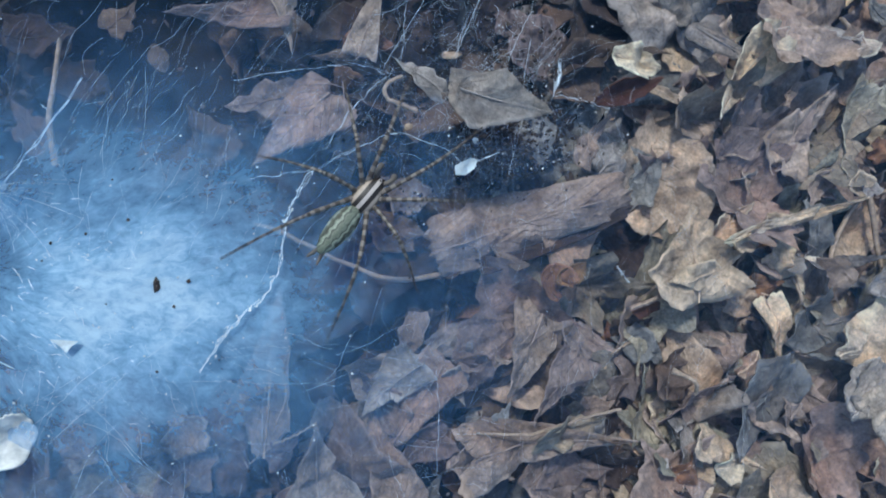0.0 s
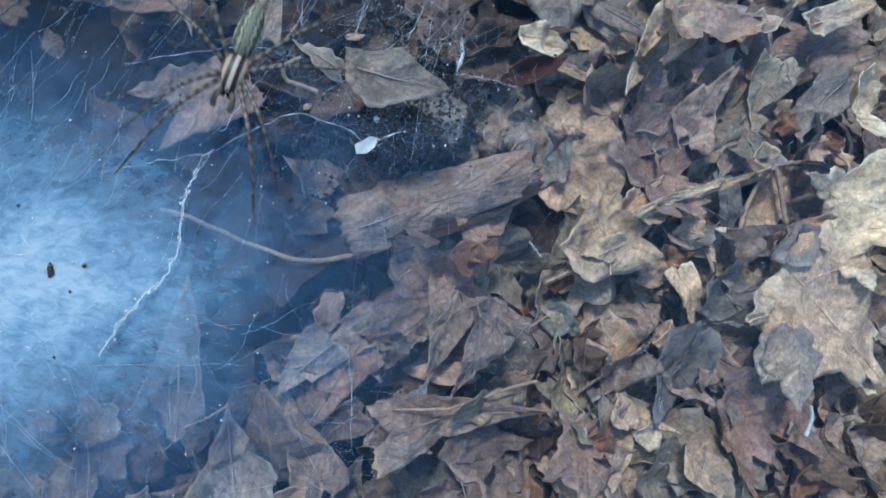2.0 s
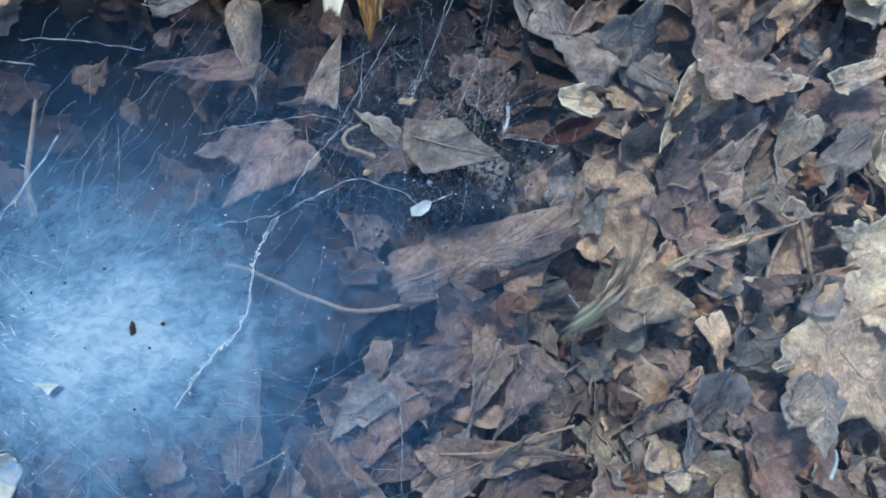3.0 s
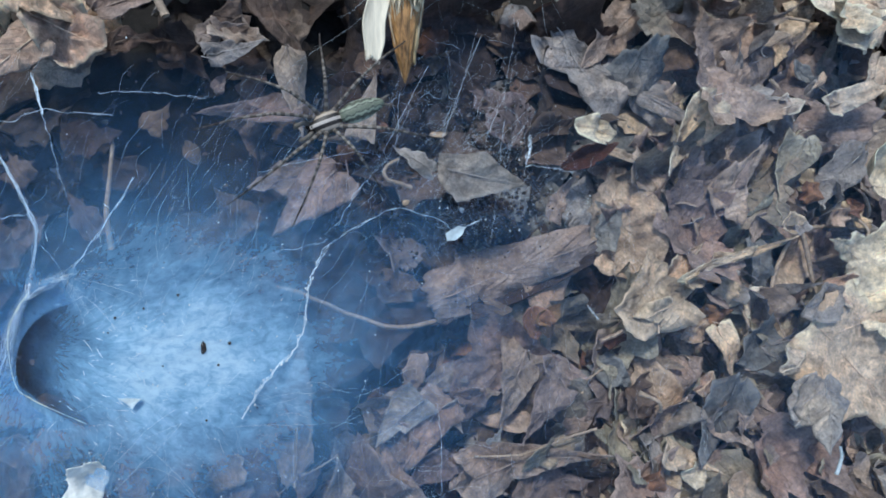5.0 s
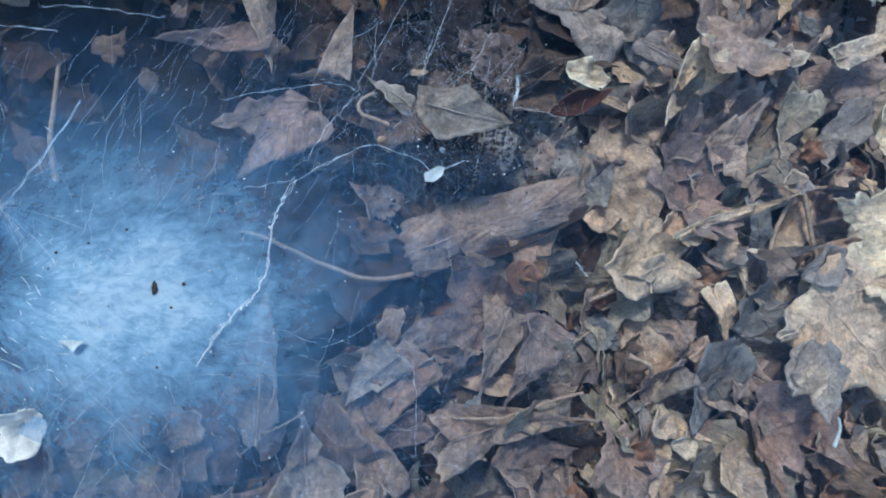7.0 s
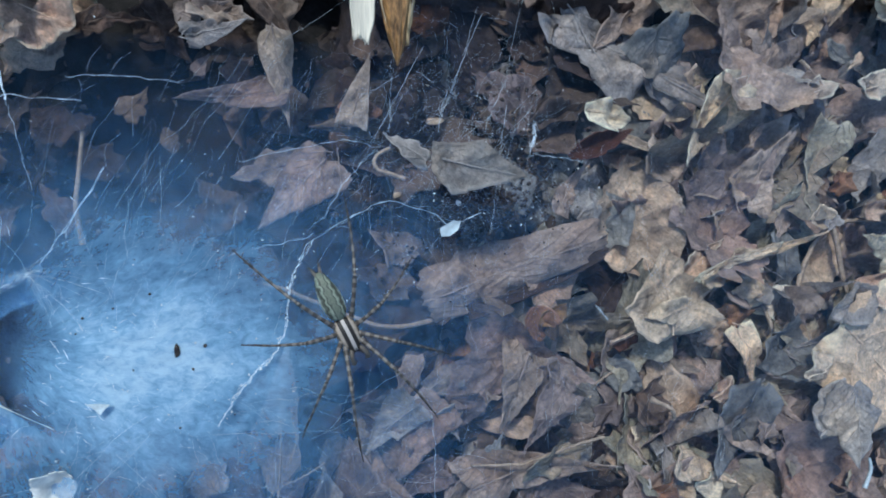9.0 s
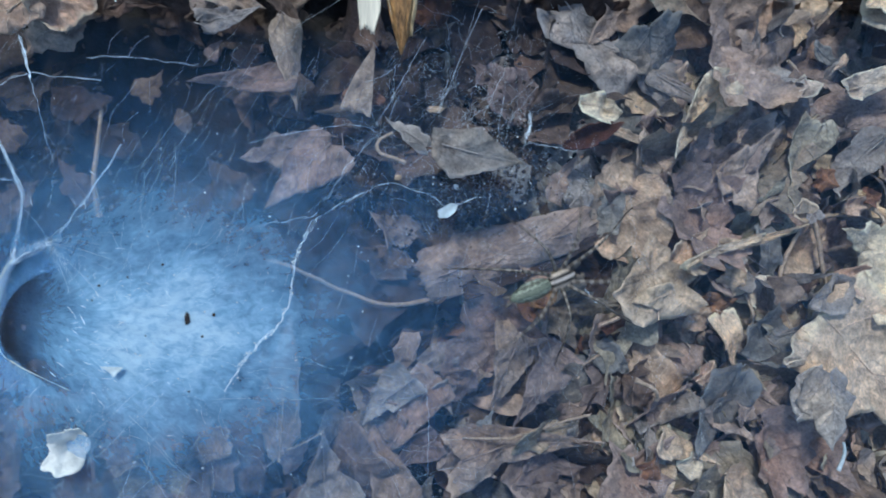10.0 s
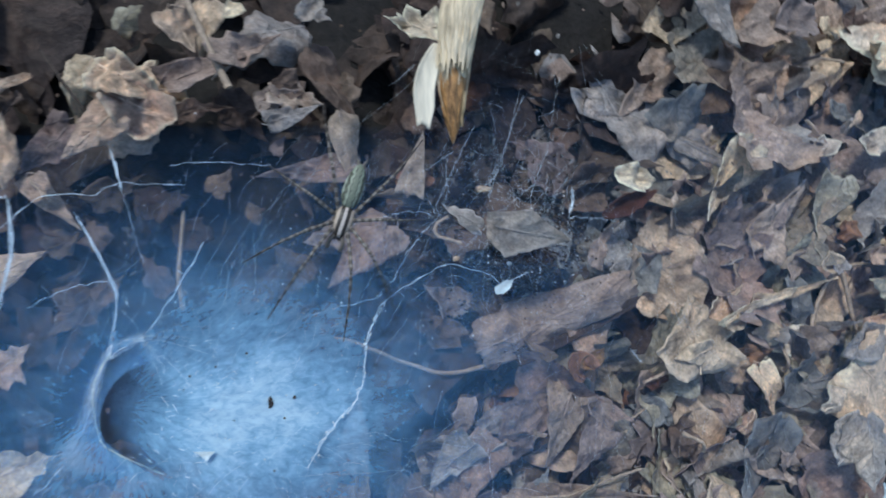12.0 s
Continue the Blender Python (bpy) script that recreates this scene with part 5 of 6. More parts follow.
def litter_stuff():
    """Deeper and farther litter, and crumbs of leaf, past counting."""
    rng = random.Random(5)
    for name, count, size, mats, label in (("leaf_litter", 5200, (0.02, 0.04), ("brown", "grey", "pink", "umber"), "deep layer of small brown broken dead leaves"),
                                            ("leaf_crumbs", 1600, (0.001, 0.0035), ("tan", "pink", "slate", "brown"), "fine crumbs of broken dry leaf")):
        verts, faces, uvs, ids = [], [], [], []
        for i in range(count):
            if name == "leaf_litter":
                if i < 500:
                    x, y, z = rng.uniform(-0.16, 0.36), rng.uniform(-0.15, 0.19), rng.uniform(-0.014, -0.008)
                    if open_gap(x, y) or math.hypot(x + 0.055, y) < 0.028:
                        z -= 0.02
                else:
                    a, r = rng.uniform(0, 6.283), 0.2 + 0.7 * rng.random()
                    x, y, z = 0.1 + r * math.cos(a) * 1.1, 0.02 + r * math.sin(a), rng.uniform(-0.01, 0.006)
                    if -0.15 < x < 0.35 and -0.14 < y < 0.18:
                        z -= 0.012
            else:
                x, y = rng.uniform(-0.1, 0.32), rng.uniform(-0.12, 0.17)
                z = rng.uniform(-0.008, 0.009) - (0.01 if y > 0.088 or x < 0.06 or math.hypot(x + 0.055, y) < 0.03 else 0)
            s = rng.uniform(*size) * (1.7 if name == "leaf_litter" and i >= 500 else 1.0)
            m = pose(x, y, z, 0, 0, rng.uniform(0, 360)) @ pose(0, 0, 0, rng.gauss(0, 20), rng.gauss(0, 20), 0)
            n, base, sd = (10 if s > 0.01 else 5), len(verts), rng.uniform(0, 90)
            verts.append(m @ Vector((0, 0, 0.1 * s)))
            for k in range(n):
                a = 2 * math.pi * k / n
                r = s * 0.5 * rng.uniform(0.6, 1.1)
                verts.append(m @ Vector((r * math.cos(a), 0.65 * r * math.sin(a), rng.uniform(-0.1, 0.1) * s)))
            # umber round and under the web puts the deep shade there into colour
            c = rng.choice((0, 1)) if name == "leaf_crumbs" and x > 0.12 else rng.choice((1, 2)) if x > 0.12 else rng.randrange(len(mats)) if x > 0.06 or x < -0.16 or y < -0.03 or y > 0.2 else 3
            for k in range(n):
                faces.append((base, base + 1 + k, base + 1 + (k + 1) % n))
                ids.append(c)
        me = bpy.data.meshes.new(name)
        me.from_pydata([tuple(v) for v in verts], [], faces)
        me.uv_layers.new(name="UVMap")
        for c in mats:
            me.materials.append(LEAF[c])
        me.polygons.foreach_set("material_index", ids)
        me.polygons.foreach_set("use_smooth", [name == "leaf_litter"] * len(me.polygons))
        tagged(new(name, me), label, "leaf litter", kind="stuff")


litter_stuff()


# ---- twigs, stalks and small finds ----
twig([(0.0101, 0.0188, 0.0120), (0.0188, 0.0162, 0.0120), (0.0331, 0.0091, 0.0120), (0.0500, 0.0028, 0.0120), (0.0638, 0.0036, 0.0120), (0.0689, 0.0057, 0.0120)], 0.0006, 0.0009, "thin bent brown leaf stalk under the silk sheet")
twig([(0.0748, -0.0429, 0.0220), (0.0920, -0.0444, 0.0220), (0.1026, -0.0423, 0.0220), (0.1136, -0.0399, 0.0220), (0.1230, -0.0386, 0.0220)], 0.0004, 0.0006, "thin pale leaf stalk lying across brown leaves")
twig([(0.2238, 0.0336, 0.0200), (0.2264, 0.0249, 0.0200), (0.2283, 0.0133, 0.0200), (0.2309, 0.0051, 0.0200)], 0.0011, 0.0008, "straight pale grey leaf stalk over a dark gap")
twig([(0.2244, 0.0334, 0.0200), (0.2363, 0.0343, 0.0200), (0.2460, 0.0340, 0.0200)], 0.0009, 0.0006, "short grey leaf stalk over a dark gap")
twig([(0.2249, 0.0325, 0.0180), (0.2189, 0.0273, 0.0180), (0.2127, 0.0180, 0.0180), (0.2095, 0.0089, 0.0180), (0.2135, -0.0003, 0.0180)], 0.0007, 0.0011, "curved grey leaf stalk among dry leaves")
twig([(0.2274, -0.0549, 0.0300), (0.2278, -0.0594, 0.0300), (0.2247, -0.0657, 0.0300)], 0.0005, 0.0008, "white stub of a leaf stalk", FLAKE)
twig([(-0.0335, 0.1351, 0.0200), (-0.0277, 0.1210, 0.0200), (-0.0211, 0.1057, 0.0200)], 0.0011, 0.0014, "straight pale brown twig over dark gaps")
twig([(0.2044, 0.0860, 0.0160), (0.2160, 0.0881, 0.0160), (0.2205, 0.0931, 0.0160), (0.2163, 0.0975, 0.0160)], 0.0009, 0.0007, "hooked grey leaf stalk")
twig([(0.1262, -0.0228, 0.0100), (0.1384, -0.0163, 0.0100)], 0.0004, 0.0005, "short thin straw-coloured stalk")
twig([(0.0492, 0.0586, 0.0340), (0.0447, 0.0557, 0.0340), (0.0450, 0.0523, 0.0340), (0.0490, 0.0508, 0.0340), (0.0534, 0.0492, 0.0340)], 0.0005, 0.0007, "curled pale rootlet caught in the web", VEIN)
twig([(-0.0361, 0.0636, 0.0260), (-0.0375, 0.0509, 0.0260), (-0.0383, 0.0425, 0.0260), (-0.0378, 0.0325, 0.0220)], 0.0005, 0.0009, "pale grass stalk wrapped in silk above the mouth")
twig([(0.0183, -0.0012, 0.0220), (0.0166, -0.0083, 0.0220), (0.0153, -0.0184, 0.0220), (0.0149, -0.0321, 0.0220), (0.0138, -0.0456, 0.0220)], 0.0003, 0.0004, "thin tan leaf stalk under the silk sheet")
twig([(0.0183, -0.0226, 0.0200), (0.0196, -0.0297, 0.0200), (0.0170, -0.0372, 0.0200)], 0.0003, 0.0003, "short thin leaf stalk under the silk sheet")
twig([(0.0159, -0.0421, 0.0220), (0.0219, -0.0401, 0.0220), (0.0280, -0.0369, 0.0220)], 0.0003, 0.0003, "thin pale stalk lying across brown leaves")
twig([(-0.0790, 0.1180, 0.016), (-0.0700, 0.1040, 0.018), (-0.0610, 0.0900, 0.014)], 0.0005, 0.0005, "thin dark straight twig", CRUMB)


def husk():
    """A dry seed husk on its stalk: a cream valve and a brown ribbed valve, tips hanging over the web."""
    stand = new("seed_husk")
    stand.location = (0.0500, 0.1155, 0.044)
    tagged(stand, "dry split seed husk, one cream and one brown ribbed valve", "seed husk")

    def spine(a, b, bow):
        """A valve's middle line with its side and up directions."""
        a, b = Vector(a), Vector(b)
        d = b - a
        side = d.cross(Vector((0, 0, 1))).normalized()
        return a, d, side, side.cross(d).normalized(), bow

    def skin(line, width, deep, blunt, f, q):
        """A place on a valve: f from its root to its tip, q from edge to edge."""
        a, d, side, up, bow = line
        w = width * (math.sin(math.pi * (0.07 + 0.72 * f)) ** 0.8 if blunt else min(1.0, 0.8 + f) * (1 - max(0.0, f - 0.30) / 0.72) ** 0.75)
        return a + d * f + side * (w * q + bow * math.sin(math.pi * f)) + up * (deep * (1 - q * q) * math.sin(math.pi * (0.2 + 0.7 * f)))

    def valve(line, width, deep, material, ribs, blunt, label):
        d, side, up = line[1], line[2], line[3]
        bm = bmesh.new()
        rows = []
        for i in range(25):
            f = i / 24
            row = []
            for k in range(25):
                q = -1 + k / 12
                rib = 0.00035 * math.cos(q * math.pi * ribs + noise.noise((f * 3, 1, ribs)))
                torn = (0.10 if blunt else 0.05) * f ** 6 * noise.noise((k * 0.8, width * 3000, 3)) + (0 if blunt else 0.10) * (1 - f) ** 5 * noise.noise((k * 0.7, 8, 3))
                row.append(bm.verts.new(skin(line, width, deep, blunt, f, q) + d * torn + up * rib + side * (0.0007 * noise.noise((f * 4, q, width * 900)))))
            rows.append(row)
        for i in range(24):
            for k in range(24):
                bm.faces.new((rows[i][k], rows[i][k + 1], rows[i + 1][k + 1], rows[i + 1][k]))
        ob = part("valve", bm, material, stand, label)
        thick = ob.modifiers.new("thickness", "SOLIDIFY")
        thick.thickness, thick.offset = 0.0005, 0

    brown = spine((0.0006, -0.0010, 0.0012), (0.0021, -0.0314, -0.0095), 0.0)
    cream = spine((-0.0042, -0.0010, 0.0008), (-0.0098, -0.0278, -0.0010), 0.0017)
    valve(cream, 0.0036, -0.0016, HUSK_PALE, 1, True, "cream papery hollow valve")
    valve(brown, 0.0058, 0.0030, HUSK_BROWN, 4, False, "brown ribbed valve")
    valve(spine((0.0046, -0.0040, -0.0010), (0.0050, -0.0260, -0.0080), 0.0), 0.0022, 0.0014, HUSK_TAN, 2, False, "narrow straw-coloured valve")
    bm = bmesh.new()
    pts = smooth_line([(0.0185, 0.0460, 0.003), (0.0115, 0.0286, 0.003), (0.0052, 0.0130, 0.002), (0.0026, 0.0039, 0.0015), (0.0010, -0.0085, 0.0016)], 30)
    rings, frames = [], []
    for i, p in enumerate(pts):
        d = (pts[min(i + 1, 29)] - pts[max(i - 1, 0)]).normalized()
        side = d.cross(Vector((0, 0, 1))).normalized()
        up = side.cross(d)
        frames.append((p, side, up))
        row = []
        for k in range(60):
            t = 2 * math.pi * k / 60
            wide = 0.0054 + 0.0010 * step(6, 18, i) - 0.0022 * step(22, 29, i)
            wide *= 1 + 0.07 * math.cos(13 * t + 0.8 * noise.noise((i * 0.12, 3, 1))) + 0.06 * noise.noise((math.cos(t) * 3, math.sin(t) * 3, i * 0.15))
            frayed = d * (0.0075 * noise.noise((math.cos(t) * 6, math.sin(t) * 6, 7)) * step(22, 29, i))
            row.append(bm.verts.new(p + frayed + side * (wide * math.cos(t)) + up * ((0.62 - 0.14 * step(22, 29, i)) * wide * math.sin(t))))
        rings.append(row)
    for i in range(29):
        for k in range(60):
            bm.faces.new((rings[i][k], rings[i][(k + 1) % 60], rings[i + 1][(k + 1) % 60], rings[i + 1][k]))
    bm.faces.new(rings[0])
    bm.faces.new(list(reversed(rings[-1])))
    # loose fibres run down the stalk and on over the brown valve, the outer ones to its tip
    rng_fibre = random.Random(41)
    for k in range(34):
        q = -0.97 + 1.94 * k / 33
        reach = 0.96 if abs(q) > 0.93 else 0.16 + 0.30 * rng_fibre.random() ** 2 + 0.25 * max(0.0, q - 0.4)
        first = rng_fibre.randint(0, 12)
        knots = []
        for i in range(first, 24, 3):
            p, side, up = frames[i]
            wide = 0.0055 + 0.0010 * step(6, 18, i)
            knots.append(p + side * (wide * q * 0.98) + up * (0.66 * wide * math.sqrt(1 - 0.9 * q * q)))
        for i in range(1, 7):
            knots.append(skin(brown, 0.0058, 0.0030, False, 0.14 + (reach - 0.14) * i / 6, q) + brown[3] * (0.0010 - 0.0008 * i / 6))
        line = smooth_line(knots, 30)
        line = [p + Vector((0.00035 * noise.noise((i * 0.25, k * 3.3, 1)), 0, 0.0002 * noise.noise((i * 0.3, k * 2.1, 5)))) for i, p in enumerate(line)]
        thick = 0.00022 + 0.00022 * rng_fibre.random()
        fibre = bmesh.new()
        tube_into(fibre, line, [thick * (1.0 - 0.75 * (i / 29) ** 3) for i in range(30)], 5)
        part("fibre", fibre, HUSK_STALK, stand)
    # three torn strips stand off the stalk
    for k in range(3):
        p, side, up = frames[6 + 3 * k]
        line = smooth_line([p + side * 0.0058, p + side * (0.0070 + 0.0006 * k) + Vector((-0.001, 0.006, 0.001)), p + side * (0.0064 + 0.0012 * k) + Vector((0.001, 0.015, 0.001))], 12)
        strip = bmesh.new()
        tube_into(strip, line, [0.0006 - 0.0004 * i / 11 for i in range(12)], 5)
        part("torn_strip", strip, HUSK_STALK, stand)
    part("stalk", bm, HUSK_STALK, stand, "straw-coloured fibrous stalk")


husk()


def lump(name, at, size, material, label, category, seed, squash=0.6):
    bm = bmesh.new()
    bmesh.ops.create_icosphere(bm, subdivisions=2, radius=1)
    for v in bm.verts:
        k = 1 + 0.45 * noise.noise(v.co * 1.3 + Vector((seed, 0, 0)))
        v.co = Vector((v.co.x * size[0], v.co.y * size[1], v.co.z * size[2] * squash)) * k
    ob = new(name, finish(name, bm, material, False))
    ob.matrix_basis = pose(*at, 0, 0, seed * 40)
    return tagged(ob, label, category)


def chip(ring, at, label):
    """A thin flake with the given outline."""
    bm = bmesh.new()
    top = [bm.verts.new((x, y, 0.0004 + 0.0002 * math.sin(900 * x))) for x, y in ring]
    low = [bm.verts.new((x * 0.97, y * 0.97, -0.0002)) for x, y in ring]
    bm.faces.new(top)
    bm.faces.new(list(reversed(low)))
    for i in range(len(ring)):
        j = (i + 1) % len(ring)
        bm.faces.new((top[i], low[i], low[j], top[j]))
    ob = new("flake", finish("flake", bm, FLAKE, False))
    ob.matrix_basis = pose(*at)
    tagged(ob, label, "flake")


chip([(-0.0034, -0.0014), (-0.0030, 0.0010), (0.0018, 0.0019), (0.0036, 0.0008), (0.0020, -0.0012), (-0.0008, -0.0022)], (0.0652, 0.0338, 0.0408, 6, -8, 18), "small white flake lying on the silk sheet")
chip([(-0.0034, 0.0012), (-0.0008, 0.0010), (0.0026, 0.0006), (0.0012, -0.0006), (0.0002, -0.0020), (-0.0012, -0.0004)], (*[(-0.0309, -0.0111, 0.0385)][0], 0, 0, 0), "small white three-cornered flake caught in the dense silk")
lump("seed", (-0.0116, 0.0025, 0.0385), (0.0008, 0.0019, 0.0012), DARK_SHINE, "tiny dark seed stuck on the dense silk", "seed", 9.0)
lump("seed", (-0.0044, 0.0033, 0.0384), (0.0005, 0.0005, 0.0005), CRUMB, "tiny dark speck stuck on the dense silk", "seed", 2.2)
lump("seed", (0.0916, 0.1215, 0.020), (0.0010, 0.0012, 0.0010), CHIP, "small round white seed over a dark gap", "seed", 3.1)
lump("insect_husk", (0.0530, -0.0250, 0.0150), (0.0016, 0.0024, 0.0014), LEAF["orange"], "small brown husk of an insect on a leaf", "insect husk", 4.0)
lump("seed", (0.0500, 0.0440, 0.0385), (0.0012, 0.0009, 0.0008), VEIN, "small straw-coloured seed in the silk", "seed", 5.0)
lump("seed", (0.0690, 0.0415, 0.0375), (0.0008, 0.0009, 0.0008), CHIP, "small pale bead of debris in the silk", "seed", 6.0)


# ---- the web: a silk sheet with a funnel at one end ----
FUNNEL = (-0.0560, 0.0050)


def silk_way(x, y):
    """A place to lay streaks by, so that they run out from the mouth."""
    dx, dy = x + 0.058, y - 0.004
    r = max(0.004, math.hypot(dx, dy))
    k = 9 + 260 * r
    return dx / r * k, dy / r * k, r * 60


def web_z(x, y):
    z = 0.038 - 0.005 * step(0.03, 0.09, y) - 0.010 * step(0.02, 0.08, -y) - 0.006 * step(0.085, 0.15, x) + 0.008 * step(0.17, 0.24, x) - 0.006 * step(0.02, 0.08, -x)
    r = math.hypot((x - FUNNEL[0]) / 0.013, (y - FUNNEL[1]) / 0.018)
    z -= 0.011 * math.exp(-(r ** 2.0))
    w = silk_way(x, y)
    return z + 0.0012 * noise.noise((x * 45, y * 45, 8)) + 0.0005 * noise.noise((w[0] * 0.35, w[1] * 0.35, w[2] * 0.6)) + 0.0003 * noise.noise((x * 220, y * 220, 3))


def lip_x(y):
    """Where the edge of the mouth runs."""
    return -0.0658 + 42.0 * (y - 0.005) ** 2


def web_density(x, y):
    r1 = math.hypot((x + 0.016) / 0.027, (y - 0.001) / 0.021)
    r2 = math.hypot((x - 0.005) / 0.075, (y - 0.008) / 0.062)
    d = 1.75 * math.exp(-r1 ** 1.5) + 0.26 * math.exp(-(((x + 0.035) / 0.05) ** 2) - ((y + 0.030) / 0.034) ** 2) + 0.12 * math.exp(-(((x + 0.082) / 0.022) ** 2) - ((y + 0.004) / 0.034) ** 2) + 0.135 * math.exp(-r2 ** 2.2)
    d += 0.034 * step(0.17, 0.09, x)
    d += 0.085 * math.exp(-(((x + 0.045) / 0.045) ** 2) - ((y - 0.030) / 0.022) ** 2)
    d *= 1 - 0.4 * step(0.03, 0.075, y)
    d += 0.012 * step(0.09, 0.05, x)
    d += 0.10 * math.exp(-((math.hypot(x - FUNNEL[0], y - FUNNEL[1]) - 0.018) / 0.005) ** 2)
    if -0.026 < y < 0.030:
        inward = x - lip_x(y)
        reach = 0.0112 * math.sqrt(max(0.02, 1 - ((y - 0.003) / 0.027) ** 2))
        d *= 1 - 0.88 * step(-0.0008, 0.0004, inward) * math.exp(-(max(0.0, inward) / reach) ** 2.0) * step(-0.022, -0.010, y) * step(0.026, 0.018, y)
    # beyond the web a faint veil is added as blue haze over the open litter
    d = d * step(0.15, 0.11, x) + 0.040 * step(0.11, 0.16, x) * step(0.285, 0.22, x)
    return d * step(-0.125, -0.085, x) * (step(0.125, 0.085, y) if x > 0.05 else step(0.098, 0.070, y) + (step(0.125, 0.085, y) - step(0.098, 0.070, y)) * step(0.03, 0.05, x)) * step(-0.12, -0.07, y)


def web():
    thing = new("spider_web")
    thing.location = (0, 0, 0)
    tagged(thing, "bluish-white funnel web, dense at the mouth, spread over leaves", "spider web")
    ax = np.concatenate([np.linspace(-0.125, -0.076, 30), np.linspace(-0.075, -0.035, 110), np.linspace(-0.034, 0.28, 195)]).tolist()
    ay = np.concatenate([np.linspace(-0.12, -0.031, 55), np.linspace(-0.03, 0.035, 120), np.linspace(0.036, 0.125, 56)]).tolist()
    nx, ny = len(ax), len(ay)
    verts, faces, den = [], [], []
    for j in range(ny):
        for i in range(nx):
            x, y = ax[i], ay[j]
            verts.append((x, y, web_z(x, y)))
            den.append(web_density(x, y))
    for j in range(ny - 1):
        for i in range(nx - 1):
            a = j * nx + i
            if max(den[a], den[a + 1], den[a + nx], den[a + nx + 1]) > 0.012:
                faces.append((a, a + 1, a + nx + 1, a + nx))
    me = bpy.data.meshes.new("sheet")
    me.from_pydata(verts, [], faces)
    me.attributes.new("silk_cover", "FLOAT", "POINT").data.foreach_set("value", den)
    me.attributes.new("silk_way", "FLOAT_VECTOR", "POINT").data.foreach_set("vector", [c for x, y, z in verts for c in silk_way(x, y)])
    me.polygons.foreach_set("use_smooth", [True] * len(me.polygons))
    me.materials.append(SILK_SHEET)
    sheet = new("sheet", me)
    sheet.parent = thing
    tagged(sheet, "sheer sheet of bluish-white silk, running out into a faint added haze")

    # the roof of the funnel's tube, behind its bright lip
    verts, faces, den = [], [], []
    for j in range(13):
        for i in range(41):
            a = radians(70 + 190 * i / 40)
            r = 0.0165 + 0.020 * j / 12
            x, y = -0.0460 + r * math.cos(a) * (0.92 + 0.35 * step(radians(180), radians(260), a) * j / 12), 0.0 + r * math.sin(a)
            verts.append((x, y, 0.031 - 0.020 * (j / 12) ** 1.6 + 0.001 * noise.noise((x * 90, y * 90, 2))))
            den.append(0.4 * (1 - j / 12) ** 1.7 * math.sin(math.pi * min(1, max(0, (i + 4) / 48))) ** 0.7)
    for j in range(12):
        for i in range(40):
            a = j * 41 + i
            faces.append((a, a + 1, a + 42, a + 41))
    me = bpy.data.meshes.new("funnel_roof")
    me.from_pydata(verts, [], faces)
    me.attributes.new("silk_cover", "FLOAT", "POINT").data.foreach_set("value", den)
    me.attributes.new("silk_way", "FLOAT_VECTOR", "POINT").data.foreach_set("vector", [c for x, y, z in verts for c in silk_way(x, y)])
    me.polygons.foreach_set("use_smooth", [True] * len(me.polygons))
    me.materials.append(SILK_SHEET)
    roof = new("funnel_roof", me)
    roof.parent = thing
    tagged(roof, "curved silk roof of the funnel")

    rng_strand = random.Random(8)

    def strand(name, knots, r, label="", n=30, wob=0.0009, material=SILK):
        """A thread; a broad one is a bundle of fibres that part and meet."""
        bm = bmesh.new()
        base = smooth_line(knots, n)
        fibres = 2 if r < 0.00012 else 4 if r < 0.0003 else 16
        spread = r * (0.8 if fibres < 16 else 1.9)
        for k in range(fibres):
            first = 0 if fibres < 16 else rng_strand.randint(0, n // 4)
            last = n if fibres < 16 else rng_strand.randint(3 * n // 4, n)
            pts = []
            for i, p in enumerate(base):
                q = (i * 0.33, r * 9000 + (k * 0.4 if fibres < 16 else k * 4.7))
                pts.append(p + Vector((wob * noise.noise((*q, 1)) + spread * noise.noise((i * 0.16, k * 3.1, 5)), wob * noise.noise((*q, 7)) + spread * noise.noise((i * 0.16, k * 3.1, 9)), 0.4 * spread * noise.noise((i * 0.2, k, 2)))))
            fine = r * (0.55 if fibres == 2 else 0.36 if fibres == 4 else 0.13)
            tube_into(bm, pts[first:last], [fine * (0.3 + 2.2 * abs(noise.noise((i * 0.7, r * 5000 + k, 4)))) for i in range(first, last)], 4)
        part(name, bm, material, thing, label)

    strand("lip", [(-0.0580, 0.0205, 0.0300), (-0.0630, 0.0099, 0.0300), (-0.0618, -0.0037, 0.0300), (-0.0581, -0.0091, 0.0300), (-0.0441, -0.0176, 0.0300)], 0.00020, "bright cream silk lip of the funnel", 44, 0.0003, SILK_CREAM)
    strand("thread", [(0.0251, 0.0314, 0.0400), (0.0210, 0.0246, 0.0400), (0.0186, 0.0181, 0.0400), (0.0166, 0.0062, 0.0400), (0.0129, -0.0009, 0.0400), (0.0095, -0.0039, 0.0400), (0.0038, -0.0100, 0.0400), (-0.0014, -0.0186, 0.0400)], 0.00017, "thick bright beaded silk thread", 80, 0.0009)
    strand("thread", [(0.0253, 0.0317, 0.0380), (0.0369, 0.0380, 0.0380), (0.0471, 0.0421, 0.0380), (0.0611, 0.0383, 0.0380), (0.0656, 0.0350, 0.0380), (0.0758, 0.0383, 0.0380)], 0.00010, "", 40)
    strand("thread", [(0.0444, 0.0578, 0.0360), (0.0357, 0.0488, 0.0360), (0.0280, 0.0367, 0.0360)], 0.00009)
